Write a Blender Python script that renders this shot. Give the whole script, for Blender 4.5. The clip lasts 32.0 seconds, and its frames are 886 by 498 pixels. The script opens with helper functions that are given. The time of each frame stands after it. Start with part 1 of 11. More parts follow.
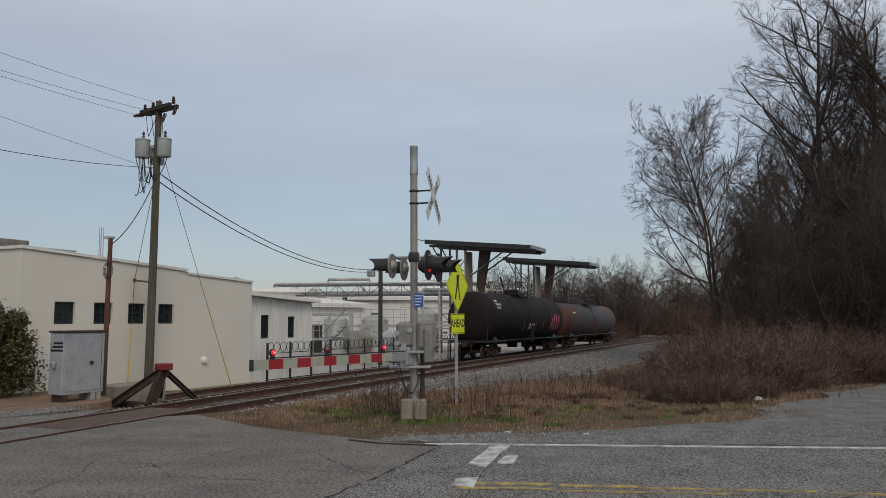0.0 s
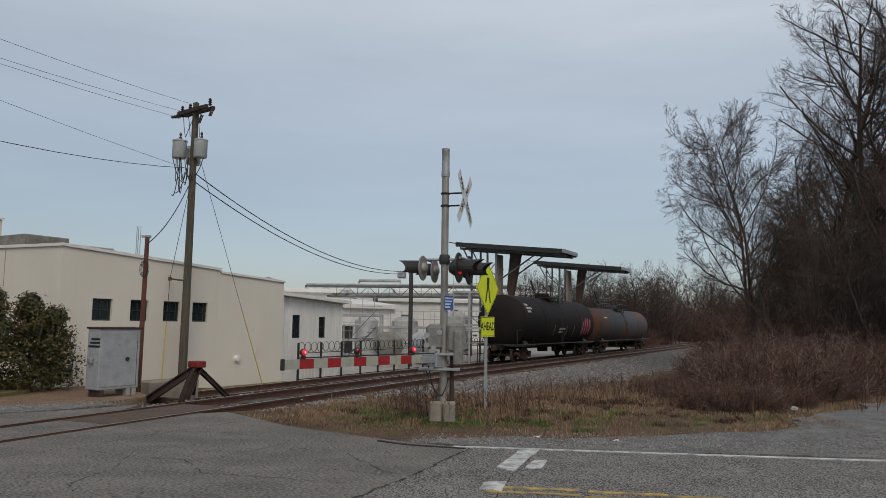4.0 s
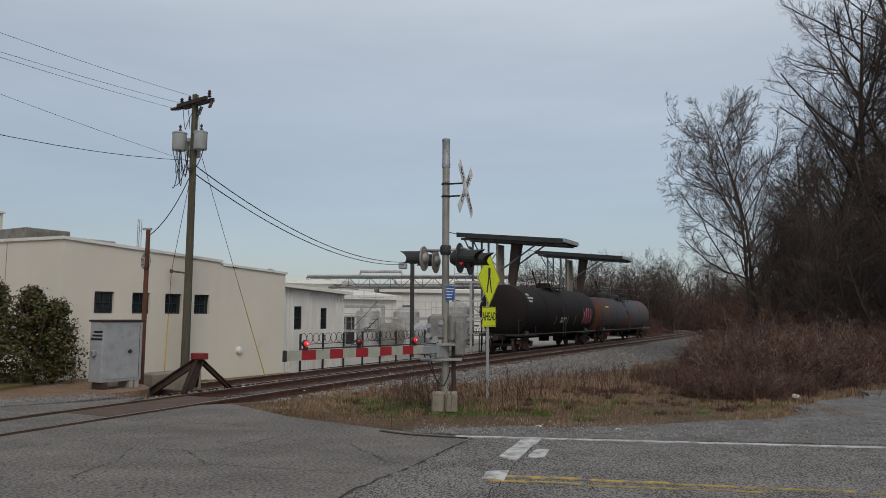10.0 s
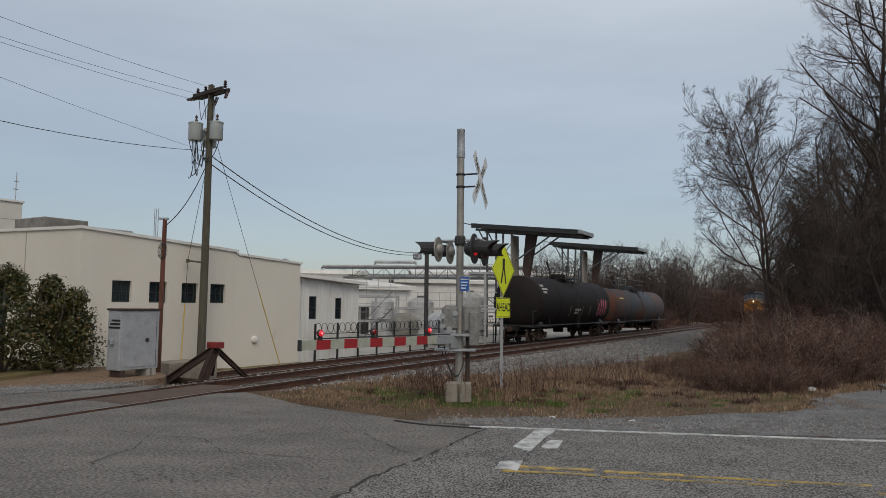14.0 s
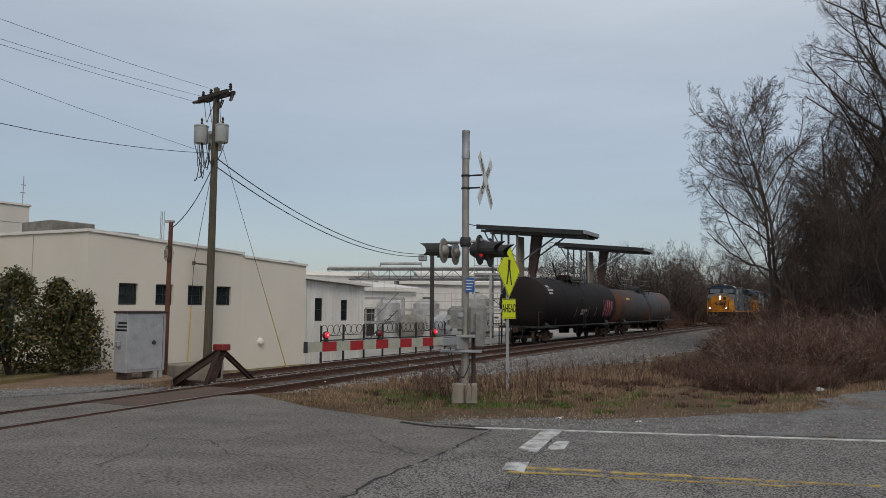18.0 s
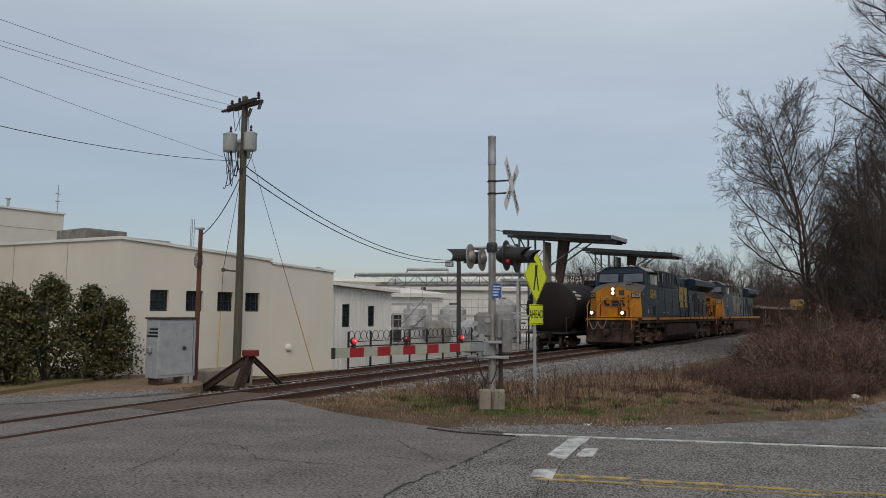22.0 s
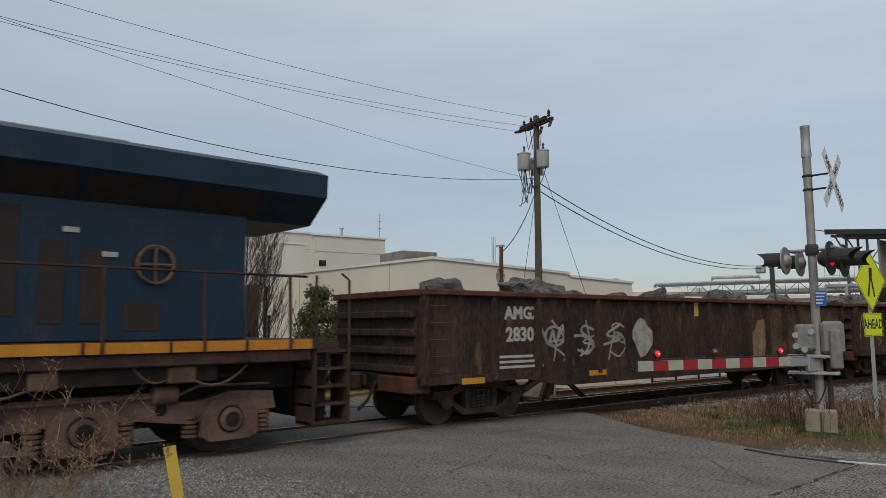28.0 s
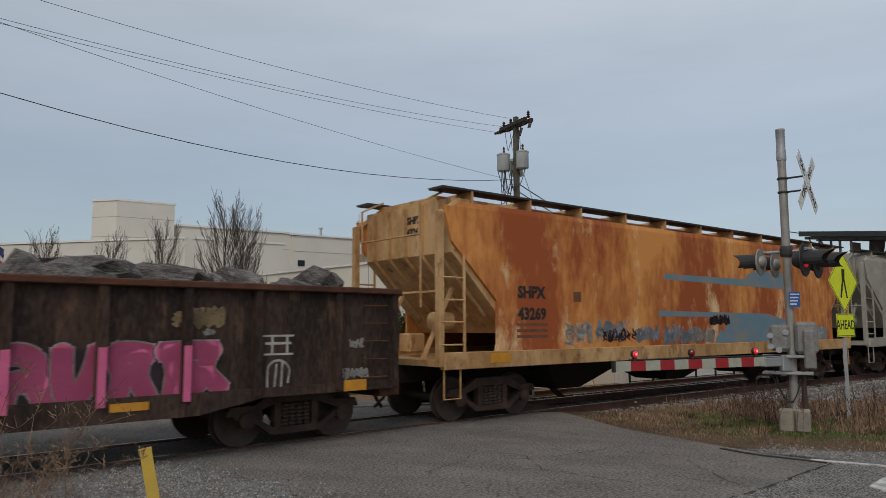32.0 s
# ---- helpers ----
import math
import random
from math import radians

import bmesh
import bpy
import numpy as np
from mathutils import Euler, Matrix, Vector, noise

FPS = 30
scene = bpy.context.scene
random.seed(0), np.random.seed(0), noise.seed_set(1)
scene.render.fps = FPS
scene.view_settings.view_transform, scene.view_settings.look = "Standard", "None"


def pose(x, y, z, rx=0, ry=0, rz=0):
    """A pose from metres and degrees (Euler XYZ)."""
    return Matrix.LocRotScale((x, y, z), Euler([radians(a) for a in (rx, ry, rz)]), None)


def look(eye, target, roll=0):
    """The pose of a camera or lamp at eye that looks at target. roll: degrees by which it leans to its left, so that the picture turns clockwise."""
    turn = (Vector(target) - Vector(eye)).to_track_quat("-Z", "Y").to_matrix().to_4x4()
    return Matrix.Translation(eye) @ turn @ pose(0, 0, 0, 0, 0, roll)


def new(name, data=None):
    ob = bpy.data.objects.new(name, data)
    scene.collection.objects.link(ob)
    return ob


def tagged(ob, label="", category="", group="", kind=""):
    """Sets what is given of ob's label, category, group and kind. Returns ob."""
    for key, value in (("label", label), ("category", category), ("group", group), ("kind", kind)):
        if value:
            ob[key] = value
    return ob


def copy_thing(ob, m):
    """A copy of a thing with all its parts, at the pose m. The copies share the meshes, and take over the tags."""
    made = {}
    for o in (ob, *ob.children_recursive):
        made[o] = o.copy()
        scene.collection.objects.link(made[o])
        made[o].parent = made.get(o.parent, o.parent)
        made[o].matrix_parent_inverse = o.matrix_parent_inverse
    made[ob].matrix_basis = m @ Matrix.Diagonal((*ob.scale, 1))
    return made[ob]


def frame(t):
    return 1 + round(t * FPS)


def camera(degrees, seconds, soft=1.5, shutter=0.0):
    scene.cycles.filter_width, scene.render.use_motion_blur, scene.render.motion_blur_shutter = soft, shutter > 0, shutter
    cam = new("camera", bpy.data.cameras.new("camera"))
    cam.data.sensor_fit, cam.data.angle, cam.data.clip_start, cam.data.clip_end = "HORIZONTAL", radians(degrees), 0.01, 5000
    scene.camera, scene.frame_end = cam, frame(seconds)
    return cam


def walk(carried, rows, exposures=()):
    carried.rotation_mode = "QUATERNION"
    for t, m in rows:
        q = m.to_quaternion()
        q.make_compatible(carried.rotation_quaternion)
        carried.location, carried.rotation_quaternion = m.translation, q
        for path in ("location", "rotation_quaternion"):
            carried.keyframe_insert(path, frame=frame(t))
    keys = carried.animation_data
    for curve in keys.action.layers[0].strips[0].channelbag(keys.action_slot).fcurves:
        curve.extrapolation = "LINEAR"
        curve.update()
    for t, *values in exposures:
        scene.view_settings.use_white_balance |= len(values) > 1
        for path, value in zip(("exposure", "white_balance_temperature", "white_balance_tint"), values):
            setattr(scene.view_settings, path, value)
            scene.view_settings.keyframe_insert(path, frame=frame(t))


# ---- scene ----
# ---- camera and its path: one standing point, turned by hand ----
EYE_Z = 1.86
cam = camera(62.98, 32.0, soft=0.6, shutter=0.09)
TURNS = [
    (0.0, 0.0, 5.8, -0.3), (0.5, 0.14, 5.8, -0.25), (1.0, 0.39, 5.73, -0.21), (1.5, 0.68, 5.7, -0.08), (2.0, 1.13, 5.66, 0.04),
    (2.5, 1.54, 5.85, 0.25), (3.0, 1.92, 5.99, 0.3), (3.5, 2.2, 6.0, 0.5), (5.5, 3.1, 5.92, 0.64), (6.0, 3.2, 5.78, 0.54),
    (6.5, 3.18, 5.71, 0.53), (7.0, 3.07, 5.54, 0.5), (7.5, 2.96, 5.37, 0.47), (8.0, 2.56, 5.18, 0.4), (8.5, 2.28, 5.15, 0.32),
    (9.0, 2.2, 5.23, 0.31), (9.5, 2.31, 5.22, 0.3), (10.0, 2.53, 5.24, 0.27), (10.5, 2.74, 5.21, 0.32), (11.0, 3.15, 5.18, 0.35),
    (11.5, 3.37, 5.15, 0.37), (12.0, 3.45, 4.91, 0.48), (12.5, 3.44, 4.69, 0.52), (13.0, 3.61, 4.42, 0.56), (13.5, 3.66, 4.46, 0.59),
    (14.0, 3.67, 4.49, 0.58), (14.5, 3.68, 4.53, 0.61), (16.5, 3.93, 4.61, 0.55), (17.0, 3.98, 4.57, 0.41), (17.5, 4.05, 4.57, 0.33),
    (18.0, 4.1, 4.59, 0.35), (18.5, 4.09, 4.65, 0.33), (19.0, 4.21, 4.71, 0.27), (19.5, 4.22, 4.77, 0.21), (20.0, 4.29, 4.85, 0.18),
    (20.5, 4.42, 4.91, 0.12), (21.0, 4.83, 4.96, 0.13), (21.5, 5.41, 4.97, 0.18), (22.0, 6.21, 5.04, 0.27), (22.5, 9.08, 5.13, 0.44),
    (23.0, 12.86, 5.05, 0.6), (23.5, 19.05, 5.09, 0.9), (24.0, 24.93, 5.23, 1.1), (24.5, 28.42, 5.58, 1.1), (25.0, 29.95, 5.92, 0.14),
    (25.5, 30.04, 6.09, -0.14), (26.0, 30.0, 6.2, -0.26), (26.5, 29.68, 6.14, -0.3), (28.5, 29.3, 6.0, -0.25), (29.0, 28.93, 6.05, -0.2),
    (29.5, 28.64, 6.05, -0.23), (30.0, 28.47, 6.05, -0.25), (30.5, 28.23, 5.97, -0.22), (31.0, 28.04, 5.92, -0.25), (31.5, 28.05, 5.97, -0.26),
    (32.0, 27.82, 6.04, -0.25)]
walk(cam, [(t, pose(0, 0, EYE_Z, 90 + p, 0, y) @ pose(0, 0, 0, 0, 0, r)) for t, y, p, r in TURNS], ((0.0, 0.0), (24.9, 0.0), (25.4, 0.2), (26.6, 0.24), (28.2, 0.06), (29.0, 0.0), (32.0, 0.0)))

# ---- world: an overcast winter sky ----
world = bpy.data.worlds.new("overcast_sky")
scene.world = world
world.use_nodes = True
wn, wl = world.node_tree.nodes, world.node_tree.links
wn.clear()


def wnode(kind, **values):
    n = wn.new(kind)
    for key, value in values.items():
        n.inputs[key].default_value = value
    return n


SUN_AZ, SUN_EL = 165.0, 45.0
sky = wn.new("ShaderNodeTexSky")
sky.sky_type, sky.sun_disc = "NISHITA", False
sky.sun_elevation, sky.sun_rotation = radians(SUN_EL), radians(SUN_AZ)
coord = wn.new("ShaderNodeTexCoord")
sep = wn.new("ShaderNodeSeparateXYZ")
wl.new(coord.outputs["Generated"], sep.inputs[0])
# cloud deck: dim blue-grey near the horizon, paler overhead
deck = wn.new("ShaderNodeValToRGB")
deck.color_ramp.elements[0].position, deck.color_ramp.elements[0].color = 0.0, (0.17, 0.187, 0.214, 1)
deck.color_ramp.elements[1].position, deck.color_ramp.elements[1].color = 1.0, (0.37, 0.36, 0.35, 1)
for at_, col in ((0.06, (0.179, 0.196, 0.22, 1)), (0.2, (0.275, 0.294, 0.308, 1)), (0.42, (0.446, 0.466, 0.471, 1))):
    e = deck.color_ramp.elements.new(at_)
    e.color = col
wl.new(sep.outputs["Z"], deck.inputs[0])
squash = wn.new("ShaderNodeMapping")
squash.inputs["Scale"].default_value = (1.2, 1.2, 6.0)
wl.new(coord.outputs["Generated"], squash.inputs[0])
puff = wnode("ShaderNodeTexNoise", Scale=1.7, Detail=6.0, Roughness=0.55)
wl.new(squash.outputs[0], puff.inputs["Vector"])
soft_ = wn.new("ShaderNodeMapRange")
soft_.inputs["From Min"].default_value, soft_.inputs["From Max"].default_value = 0.3, 0.7
soft_.inputs["To Min"].default_value, soft_.inputs["To Max"].default_value = 0.9, 1.1
wl.new(puff.outputs["Fac"], soft_.inputs["Value"])
# the deck is heavier towards the plant and the offices
lean = wn.new("ShaderNodeMapRange")
lean.interpolation_type = "SMOOTHSTEP"
lean.inputs["From Min"].default_value, lean.inputs["From Max"].default_value = -0.9, 0.5
lean.inputs["To Min"].default_value, lean.inputs["To Max"].default_value = 0.84, 1.03
wl.new(sep.outputs["X"], lean.inputs["Value"])
weight = wn.new("ShaderNodeMath")
weight.operation = "MULTIPLY"
wl.new(soft_.outputs[0], weight.inputs[0])
wl.new(lean.outputs[0], weight.inputs[1])
cloud = wn.new("ShaderNodeVectorMath")
cloud.operation = "SCALE"
wl.new(deck.outputs["Color"], cloud.inputs[0])
wl.new(weight.outputs[0], cloud.inputs["Scale"])
bg_sky, bg_cloud = wnode("ShaderNodeBackground", Strength=0.05), wnode("ShaderNodeBackground", Strength=1.0)
both = wn.new("ShaderNodeAddShader")
wout = wn.new("ShaderNodeOutputWorld")
wl.new(sky.outputs[0], bg_sky.inputs[0])
wl.new(cloud.outputs[0], bg_cloud.inputs[0])
wl.new(bg_sky.outputs[0], both.inputs[0])
wl.new(bg_cloud.outputs[0], both.inputs[1])
wl.new(both.outputs[0], wout.inputs[0])
sun_data = bpy.data.lights.new("sun", "SUN")
sun_data.energy, sun_data.angle, sun_data.color = 0.95, radians(25), (1.0, 0.87, 0.7)
sun = new("sun", sun_data)
sun.matrix_world = look((30 * math.sin(radians(SUN_AZ)), 30 * math.cos(radians(SUN_AZ)), 30), (0, 0, 0))


# ---- materials ----
def material(name, base, other=None, rough=0.7, metal=0.0, scale=3.0, fine=40.0, bump=0.15, stretch=(1, 1, 1), low=0.35, high=0.65,
             fleck=None, fleck_at=0.68, spread=0.0, glow=0.0, clear=0.0, dist=0.02, grain=0.3, island=0.0, gloss=0.5):
    """Two colours mixed by broad and fine noise, with flecks of a third, fine relief, and some change from object to object."""
    m = bpy.data.materials.new(name)
    m.use_nodes = True
    n, l = m.node_tree.nodes, m.node_tree.links
    p = n["Principled BSDF"]
    other = other or tuple(c * 0.72 for c in base)
    tc, mp = n.new("ShaderNodeTexCoord"), n.new("ShaderNodeMapping")
    mp.inputs["Scale"].default_value = stretch
    l.new(tc.outputs["Object"], mp.inputs[0])
    big, small = n.new("ShaderNodeTexNoise"), n.new("ShaderNodeTexNoise")
    big.inputs["Scale"].default_value, big.inputs["Detail"].default_value, big.inputs["Roughness"].default_value = scale, 6, 0.62
    small.inputs["Scale"].default_value, small.inputs["Detail"].default_value = fine, 3
    l.new(mp.outputs[0], big.inputs["Vector"]), l.new(mp.outputs[0], small.inputs["Vector"])
    mix = n.new("ShaderNodeMix")
    mix.data_type = "RGBA"
    mix.inputs[6].default_value, mix.inputs[7].default_value = (*base, 1), (*other, 1)
    add = n.new("ShaderNodeMath")
    add.operation = "MULTIPLY_ADD"
    add.inputs[1].default_value, add.inputs[2].default_value = grain, -grain / 2
    l.new(small.outputs["Fac"], add.inputs[0])
    tot = n.new("ShaderNodeMath")
    l.new(big.outputs["Fac"], tot.inputs[0]), l.new(add.outputs[0], tot.inputs[1])
    ran = n.new("ShaderNodeMapRange")
    ran.inputs["From Min"].default_value, ran.inputs["From Max"].default_value = low, high
    l.new(tot.outputs[0], ran.inputs["Value"]), l.new(ran.outputs[0], mix.inputs[0])
    colour = mix.outputs[2]
    if fleck:
        third = n.new("ShaderNodeTexNoise")
        third.inputs["Scale"].default_value, third.inputs["Detail"].default_value, third.inputs["Roughness"].default_value = scale * 2.3, 8, 0.7
        l.new(mp.outputs[0], third.inputs["Vector"])
        r2 = n.new("ShaderNodeMapRange")
        r2.inputs["From Min"].default_value, r2.inputs["From Max"].default_value = fleck_at - 0.06, fleck_at + 0.06
        l.new(third.outputs["Fac"], r2.inputs["Value"])
        m2 = n.new("ShaderNodeMix")
        m2.data_type = "RGBA"
        m2.inputs[7].default_value = (*fleck, 1)
        l.new(colour, m2.inputs[6]), l.new(r2.outputs[0], m2.inputs[0])
        colour = m2.outputs[2]
    if island:
        geo_, hs2, r4 = n.new("ShaderNodeNewGeometry"), n.new("ShaderNodeHueSaturation"), n.new("ShaderNodeMapRange")
        r4.inputs["To Min"].default_value, r4.inputs["To Max"].default_value = 1 - island, 1 + island
        l.new(geo_.outputs["Random Per Island"], r4.inputs["Value"]), l.new(r4.outputs[0], hs2.inputs["Value"]), l.new(colour, hs2.inputs["Color"])
        colour = hs2.outputs[0]
    if spread:
        info, hs, r3 = n.new("ShaderNodeObjectInfo"), n.new("ShaderNodeHueSaturation"), n.new("ShaderNodeMapRange")
        r3.inputs["To Min"].default_value, r3.inputs["To Max"].default_value = 1 - spread, 1 + spread
        l.new(info.outputs["Random"], r3.inputs["Value"]), l.new(r3.outputs[0], hs.inputs["Value"]), l.new(colour, hs.inputs["Color"])
        colour = hs.outputs[0]
    l.new(colour, p.inputs["Base Color"])
    p.inputs["Roughness"].default_value, p.inputs["Metallic"].default_value = rough, metal
    p.inputs["Specular IOR Level"].default_value = gloss
    if clear:
        p.inputs["Coat Weight"].default_value = clear
    if glow:
        p.inputs["Emission Color"].default_value, p.inputs["Emission Strength"].default_value = (*base, 1), glow
    if bump:
        b = n.new("ShaderNodeBump")
        b.inputs["Strength"].default_value, b.inputs["Distance"].default_value = bump, dist
        l.new(tot.outputs[0], b.inputs["Height"]), l.new(b.outputs[0], p.inputs["Normal"])
    return m


def glass_material(name, tint, rough=0.06):
    m = bpy.data.materials.new(name)
    m.use_nodes = True
    p = m.node_tree.nodes["Principled BSDF"]
    p.inputs["Base Color"].default_value, p.inputs["Roughness"].default_value = (*tint, 1), rough
    p.inputs["Specular IOR Level"].default_value = 0.8
    p.inputs["Coat Weight"].default_value = 0.6
    return m


ASPHALT = material("asphalt_old", (0.285, 0.264, 0.238), (0.1, 0.094, 0.088), 0.92, scale=0.8, fine=34, bump=0.9, stretch=(0.7, 1.2, 1), fleck=(0.26, 0.24, 0.212), fleck_at=0.68, grain=2.6, low=0.15, high=0.85, gloss=0.3)
CHIPSEAL = material("asphalt_chipseal", (0.43, 0.408, 0.38), (0.095, 0.091, 0.086), 0.95, scale=1.0, fine=42, bump=1.0, fleck=(0.38, 0.355, 0.32), fleck_at=0.66, grain=4.0, low=0.15, high=0.85, gloss=0.3)
CRACK = material("crack_tar", (0.045, 0.042, 0.04), rough=0.95, bump=0)
ROAD_WHITE = material("worn_white_paint", (0.6, 0.6, 0.58), (0.27, 0.27, 0.265), 0.8, scale=5, fine=60, low=0.42, high=0.62)
ROAD_YELLOW = material("worn_yellow_paint", (0.52, 0.36, 0.09), (0.2, 0.175, 0.12), 0.8, scale=5, fine=60, low=0.38, high=0.6)
GRAVEL = material("gravel", (0.26, 0.262, 0.258), (0.085, 0.083, 0.08), 0.95, scale=1.6, fine=34, bump=1.0, fleck=(0.13, 0.085, 0.055), fleck_at=0.6, grain=1.9, low=0.2, high=0.8)
BALLAST = material("ballast", (0.2, 0.19, 0.178), (0.075, 0.068, 0.06), 0.95, scale=5, fine=22, bump=1.0, dist=0.05, fleck=(0.07, 0.05, 0.038), fleck_at=0.62, grain=1.8, low=0.2, high=0.8)
STONE = material("ballast_stone", (0.3, 0.29, 0.275), (0.17, 0.16, 0.15), 0.9, scale=9, fine=40, island=0.5)
DRYGRASS = material("dry_grass_ground", (0.2, 0.118, 0.06), (0.06, 0.038, 0.022), 0.95, scale=1.1, fine=30, bump=0.9, grain=1.7, low=0.2, high=0.8, dist=0.05, fleck=(0.08, 0.09, 0.028), fleck_at=0.58)
BLADE_TAN = material("dry_grass_blade", (0.34, 0.235, 0.145), (0.16, 0.1, 0.062), 0.85, scale=0.8, fine=6, bump=0, island=0.45, low=0.3, high=0.7)
BLADE_GREEN = material("green_grass_blade", (0.1, 0.185, 0.028), (0.075, 0.105, 0.02), 0.8, scale=2, bump=0, island=0.35)
LEAFLITTER = material("leaf_litter", (0.3, 0.2, 0.125), (0.12, 0.08, 0.05), 0.95, scale=1.6, fine=26, bump=0.9, grain=1.7, low=0.2, high=0.8, fleck=(0.24, 0.17, 0.105), fleck_at=0.6)
LAWN = material("lawn", (0.15, 0.135, 0.042), (0.2, 0.15, 0.07), 0.95, scale=1.4, fine=45, bump=0.7, grain=1.2)
DIRT = material("red_dirt", (0.125, 0.08, 0.058), (0.08, 0.058, 0.046), 0.95, scale=1.8, fine=50, bump=0.7, grain=0.9)
CONCRETE = material("concrete", (0.42, 0.4, 0.365), (0.31, 0.295, 0.27), 0.9, scale=1.6, fine=50, bump=0.3)
RAIL = material("rail_steel", (0.14, 0.066, 0.044), (0.075, 0.042, 0.032), 0.7, 0.3, scale=4, fine=50)
RAILTOP = material("rail_polished_top", (0.42, 0.41, 0.4), (0.22, 0.2, 0.19), 0.3, 0.9, scale=3)
TIE = material("old_wooden_tie", (0.085, 0.062, 0.048), (0.05, 0.04, 0.034), 0.95, scale=5, fine=40, stretch=(0.3, 3, 3), spread=0.25)
STUCCO = material("cream_stucco", (0.74, 0.69, 0.6), (0.68, 0.63, 0.545), 0.9, scale=0.35, fine=60, bump=0.12, stretch=(1, 1, 0.5), fleck=(0.63, 0.58, 0.495), fleck_at=0.68)
STUCCO_W = material("pale_stucco", (0.68, 0.65, 0.585), (0.62, 0.592, 0.53), 0.9, scale=0.4, fine=60, bump=0.1)
COPING = material("white_metal_coping", (0.8, 0.78, 0.735), (0.71, 0.69, 0.65), 0.6, scale=2)
SEAM = material("panel_joint", (0.36, 0.33, 0.28), rough=0.9, bump=0)
WHITE_METAL = material("white_metal_siding", (0.78, 0.765, 0.73), (0.68, 0.665, 0.63), 0.55, scale=1.5, stretch=(1, 1, 0.3))
GREY_METAL = material("galvanised_steel", (0.42, 0.43, 0.44), (0.33, 0.34, 0.35), 0.5, 0.55, scale=4, fine=30)
CABINET = material("painted_aluminium", (0.42, 0.43, 0.445), (0.32, 0.33, 0.345), 0.55, 0.15, scale=3.5, fine=30, fleck=(0.15, 0.14, 0.135), fleck_at=0.66)
DARKSTEEL = material("dark_painted_steel", (0.035, 0.036, 0.038), (0.055, 0.05, 0.046), 0.6, 0.2, scale=3)
BLACK = material("black_paint", (0.018, 0.018, 0.019), (0.03, 0.029, 0.028), 0.55, scale=4)
RUBBER = material("black_rubber", (0.015, 0.015, 0.015), rough=0.8, bump=0.1)
BROWNSTEEL = material("rusty_brown_steel", (0.075, 0.044, 0.034), (0.045, 0.03, 0.026), 0.75, 0.1, scale=4)
REDPAINT = material("faded_red_paint", (0.26, 0.028, 0.026), (0.16, 0.022, 0.02), 0.6, scale=5)
POLEWOOD = material("weathered_pole_wood", (0.115, 0.105, 0.075), (0.07, 0.062, 0.045), 0.95, scale=5, fine=40, stretch=(3, 3, 0.25), bump=0.5)
ARMWOOD = material("dark_creosoted_arm", (0.045, 0.034, 0.028), (0.028, 0.022, 0.02), 0.9, scale=6, fine=40, bump=0.3)
REDWOOD = material("reddish_post_wood", (0.16, 0.06, 0.035), (0.09, 0.04, 0.026), 0.9, scale=5, stretch=(3, 3, 0.3), bump=0.4)
WIRE = material("wire", (0.025, 0.025, 0.027), rough=0.6, bump=0)
GUARD = material("yellow_plastic_guard", (0.62, 0.42, 0.06), (0.5, 0.34, 0.06), 0.6, scale=3)
PORCELAIN = material("brown_porcelain", (0.07, 0.045, 0.04), rough=0.25, bump=0)
TRAFO = material("transformer_grey", (0.42, 0.45, 0.44), (0.34, 0.36, 0.355), 0.5, scale=3)
ALU = material("mast_aluminium", (0.36, 0.34, 0.31), (0.27, 0.255, 0.23), 0.55, 0.4, scale=3, fine=40)
SIGNAL_BOX = material("cast_aluminium_grey", (0.27, 0.265, 0.25), (0.17, 0.165, 0.155), 0.6, 0.3, scale=5)
SIGN_WHITE = material("sign_white_sheeting", (0.78, 0.79, 0.78), (0.68, 0.69, 0.68), 0.4, scale=6)
SIGN_YELLOW = material("fluorescent_yellow_sheeting", (0.78, 0.86, 0.04), (0.7, 0.78, 0.035), 0.45, scale=6)
SIGN_BLUE = material("blue_sheeting", (0.03, 0.14, 0.5), rough=0.45, bump=0)
GATE_RED = material("gate_red_sheeting", (0.36, 0.014, 0.018), (0.27, 0.014, 0.018), 0.4, scale=5)
GATE_WHITE = material("gate_white_sheeting", (0.4, 0.405, 0.33), (0.31, 0.315, 0.255), 0.45, scale=5)
LAMP_RED = material("red_lamp_lit", (0.62, 0.012, 0.022), rough=0.3, bump=0, glow=0.55)
LAMP_CORE = material("red_lamp_core", (1.0, 0.24, 0.3), rough=0.3, bump=0, glow=1.0)
LENS_DARK = material("red_lens_unlit", (0.2, 0.012, 0.015), rough=0.15, bump=0)
HEADLIGHT = material("headlight_lit", (1.0, 0.86, 0.62), rough=0.2, bump=0, glow=4.8)
GLASS = glass_material("window_glass", (0.02, 0.028, 0.032))
TEAL_GLASS = glass_material("teal_window_glass", (0.02, 0.07, 0.085))
CABGLASS = glass_material("cab_glass", (0.07, 0.085, 0.095), 0.1)
FRAME_DARK = material("dark_window_frame", (0.02, 0.028, 0.03), rough=0.5, bump=0)
IRON = material("black_iron_fence", (0.015, 0.015, 0.016), rough=0.55, bump=0)
BRICK = material("red_brick", (0.12, 0.055, 0.042), (0.085, 0.042, 0.034), 0.9, scale=5, fine=30, spread=0.25)
CREAMSTONE = material("cast_stone_base", (0.3, 0.265, 0.21), (0.2, 0.18, 0.145), 0.9, scale=4)
BARK = material("grey_brown_bark", (0.088, 0.065, 0.054), (0.05, 0.038, 0.032), 0.95, scale=6, fine=30, stretch=(2, 2, 0.5), bump=0.5)
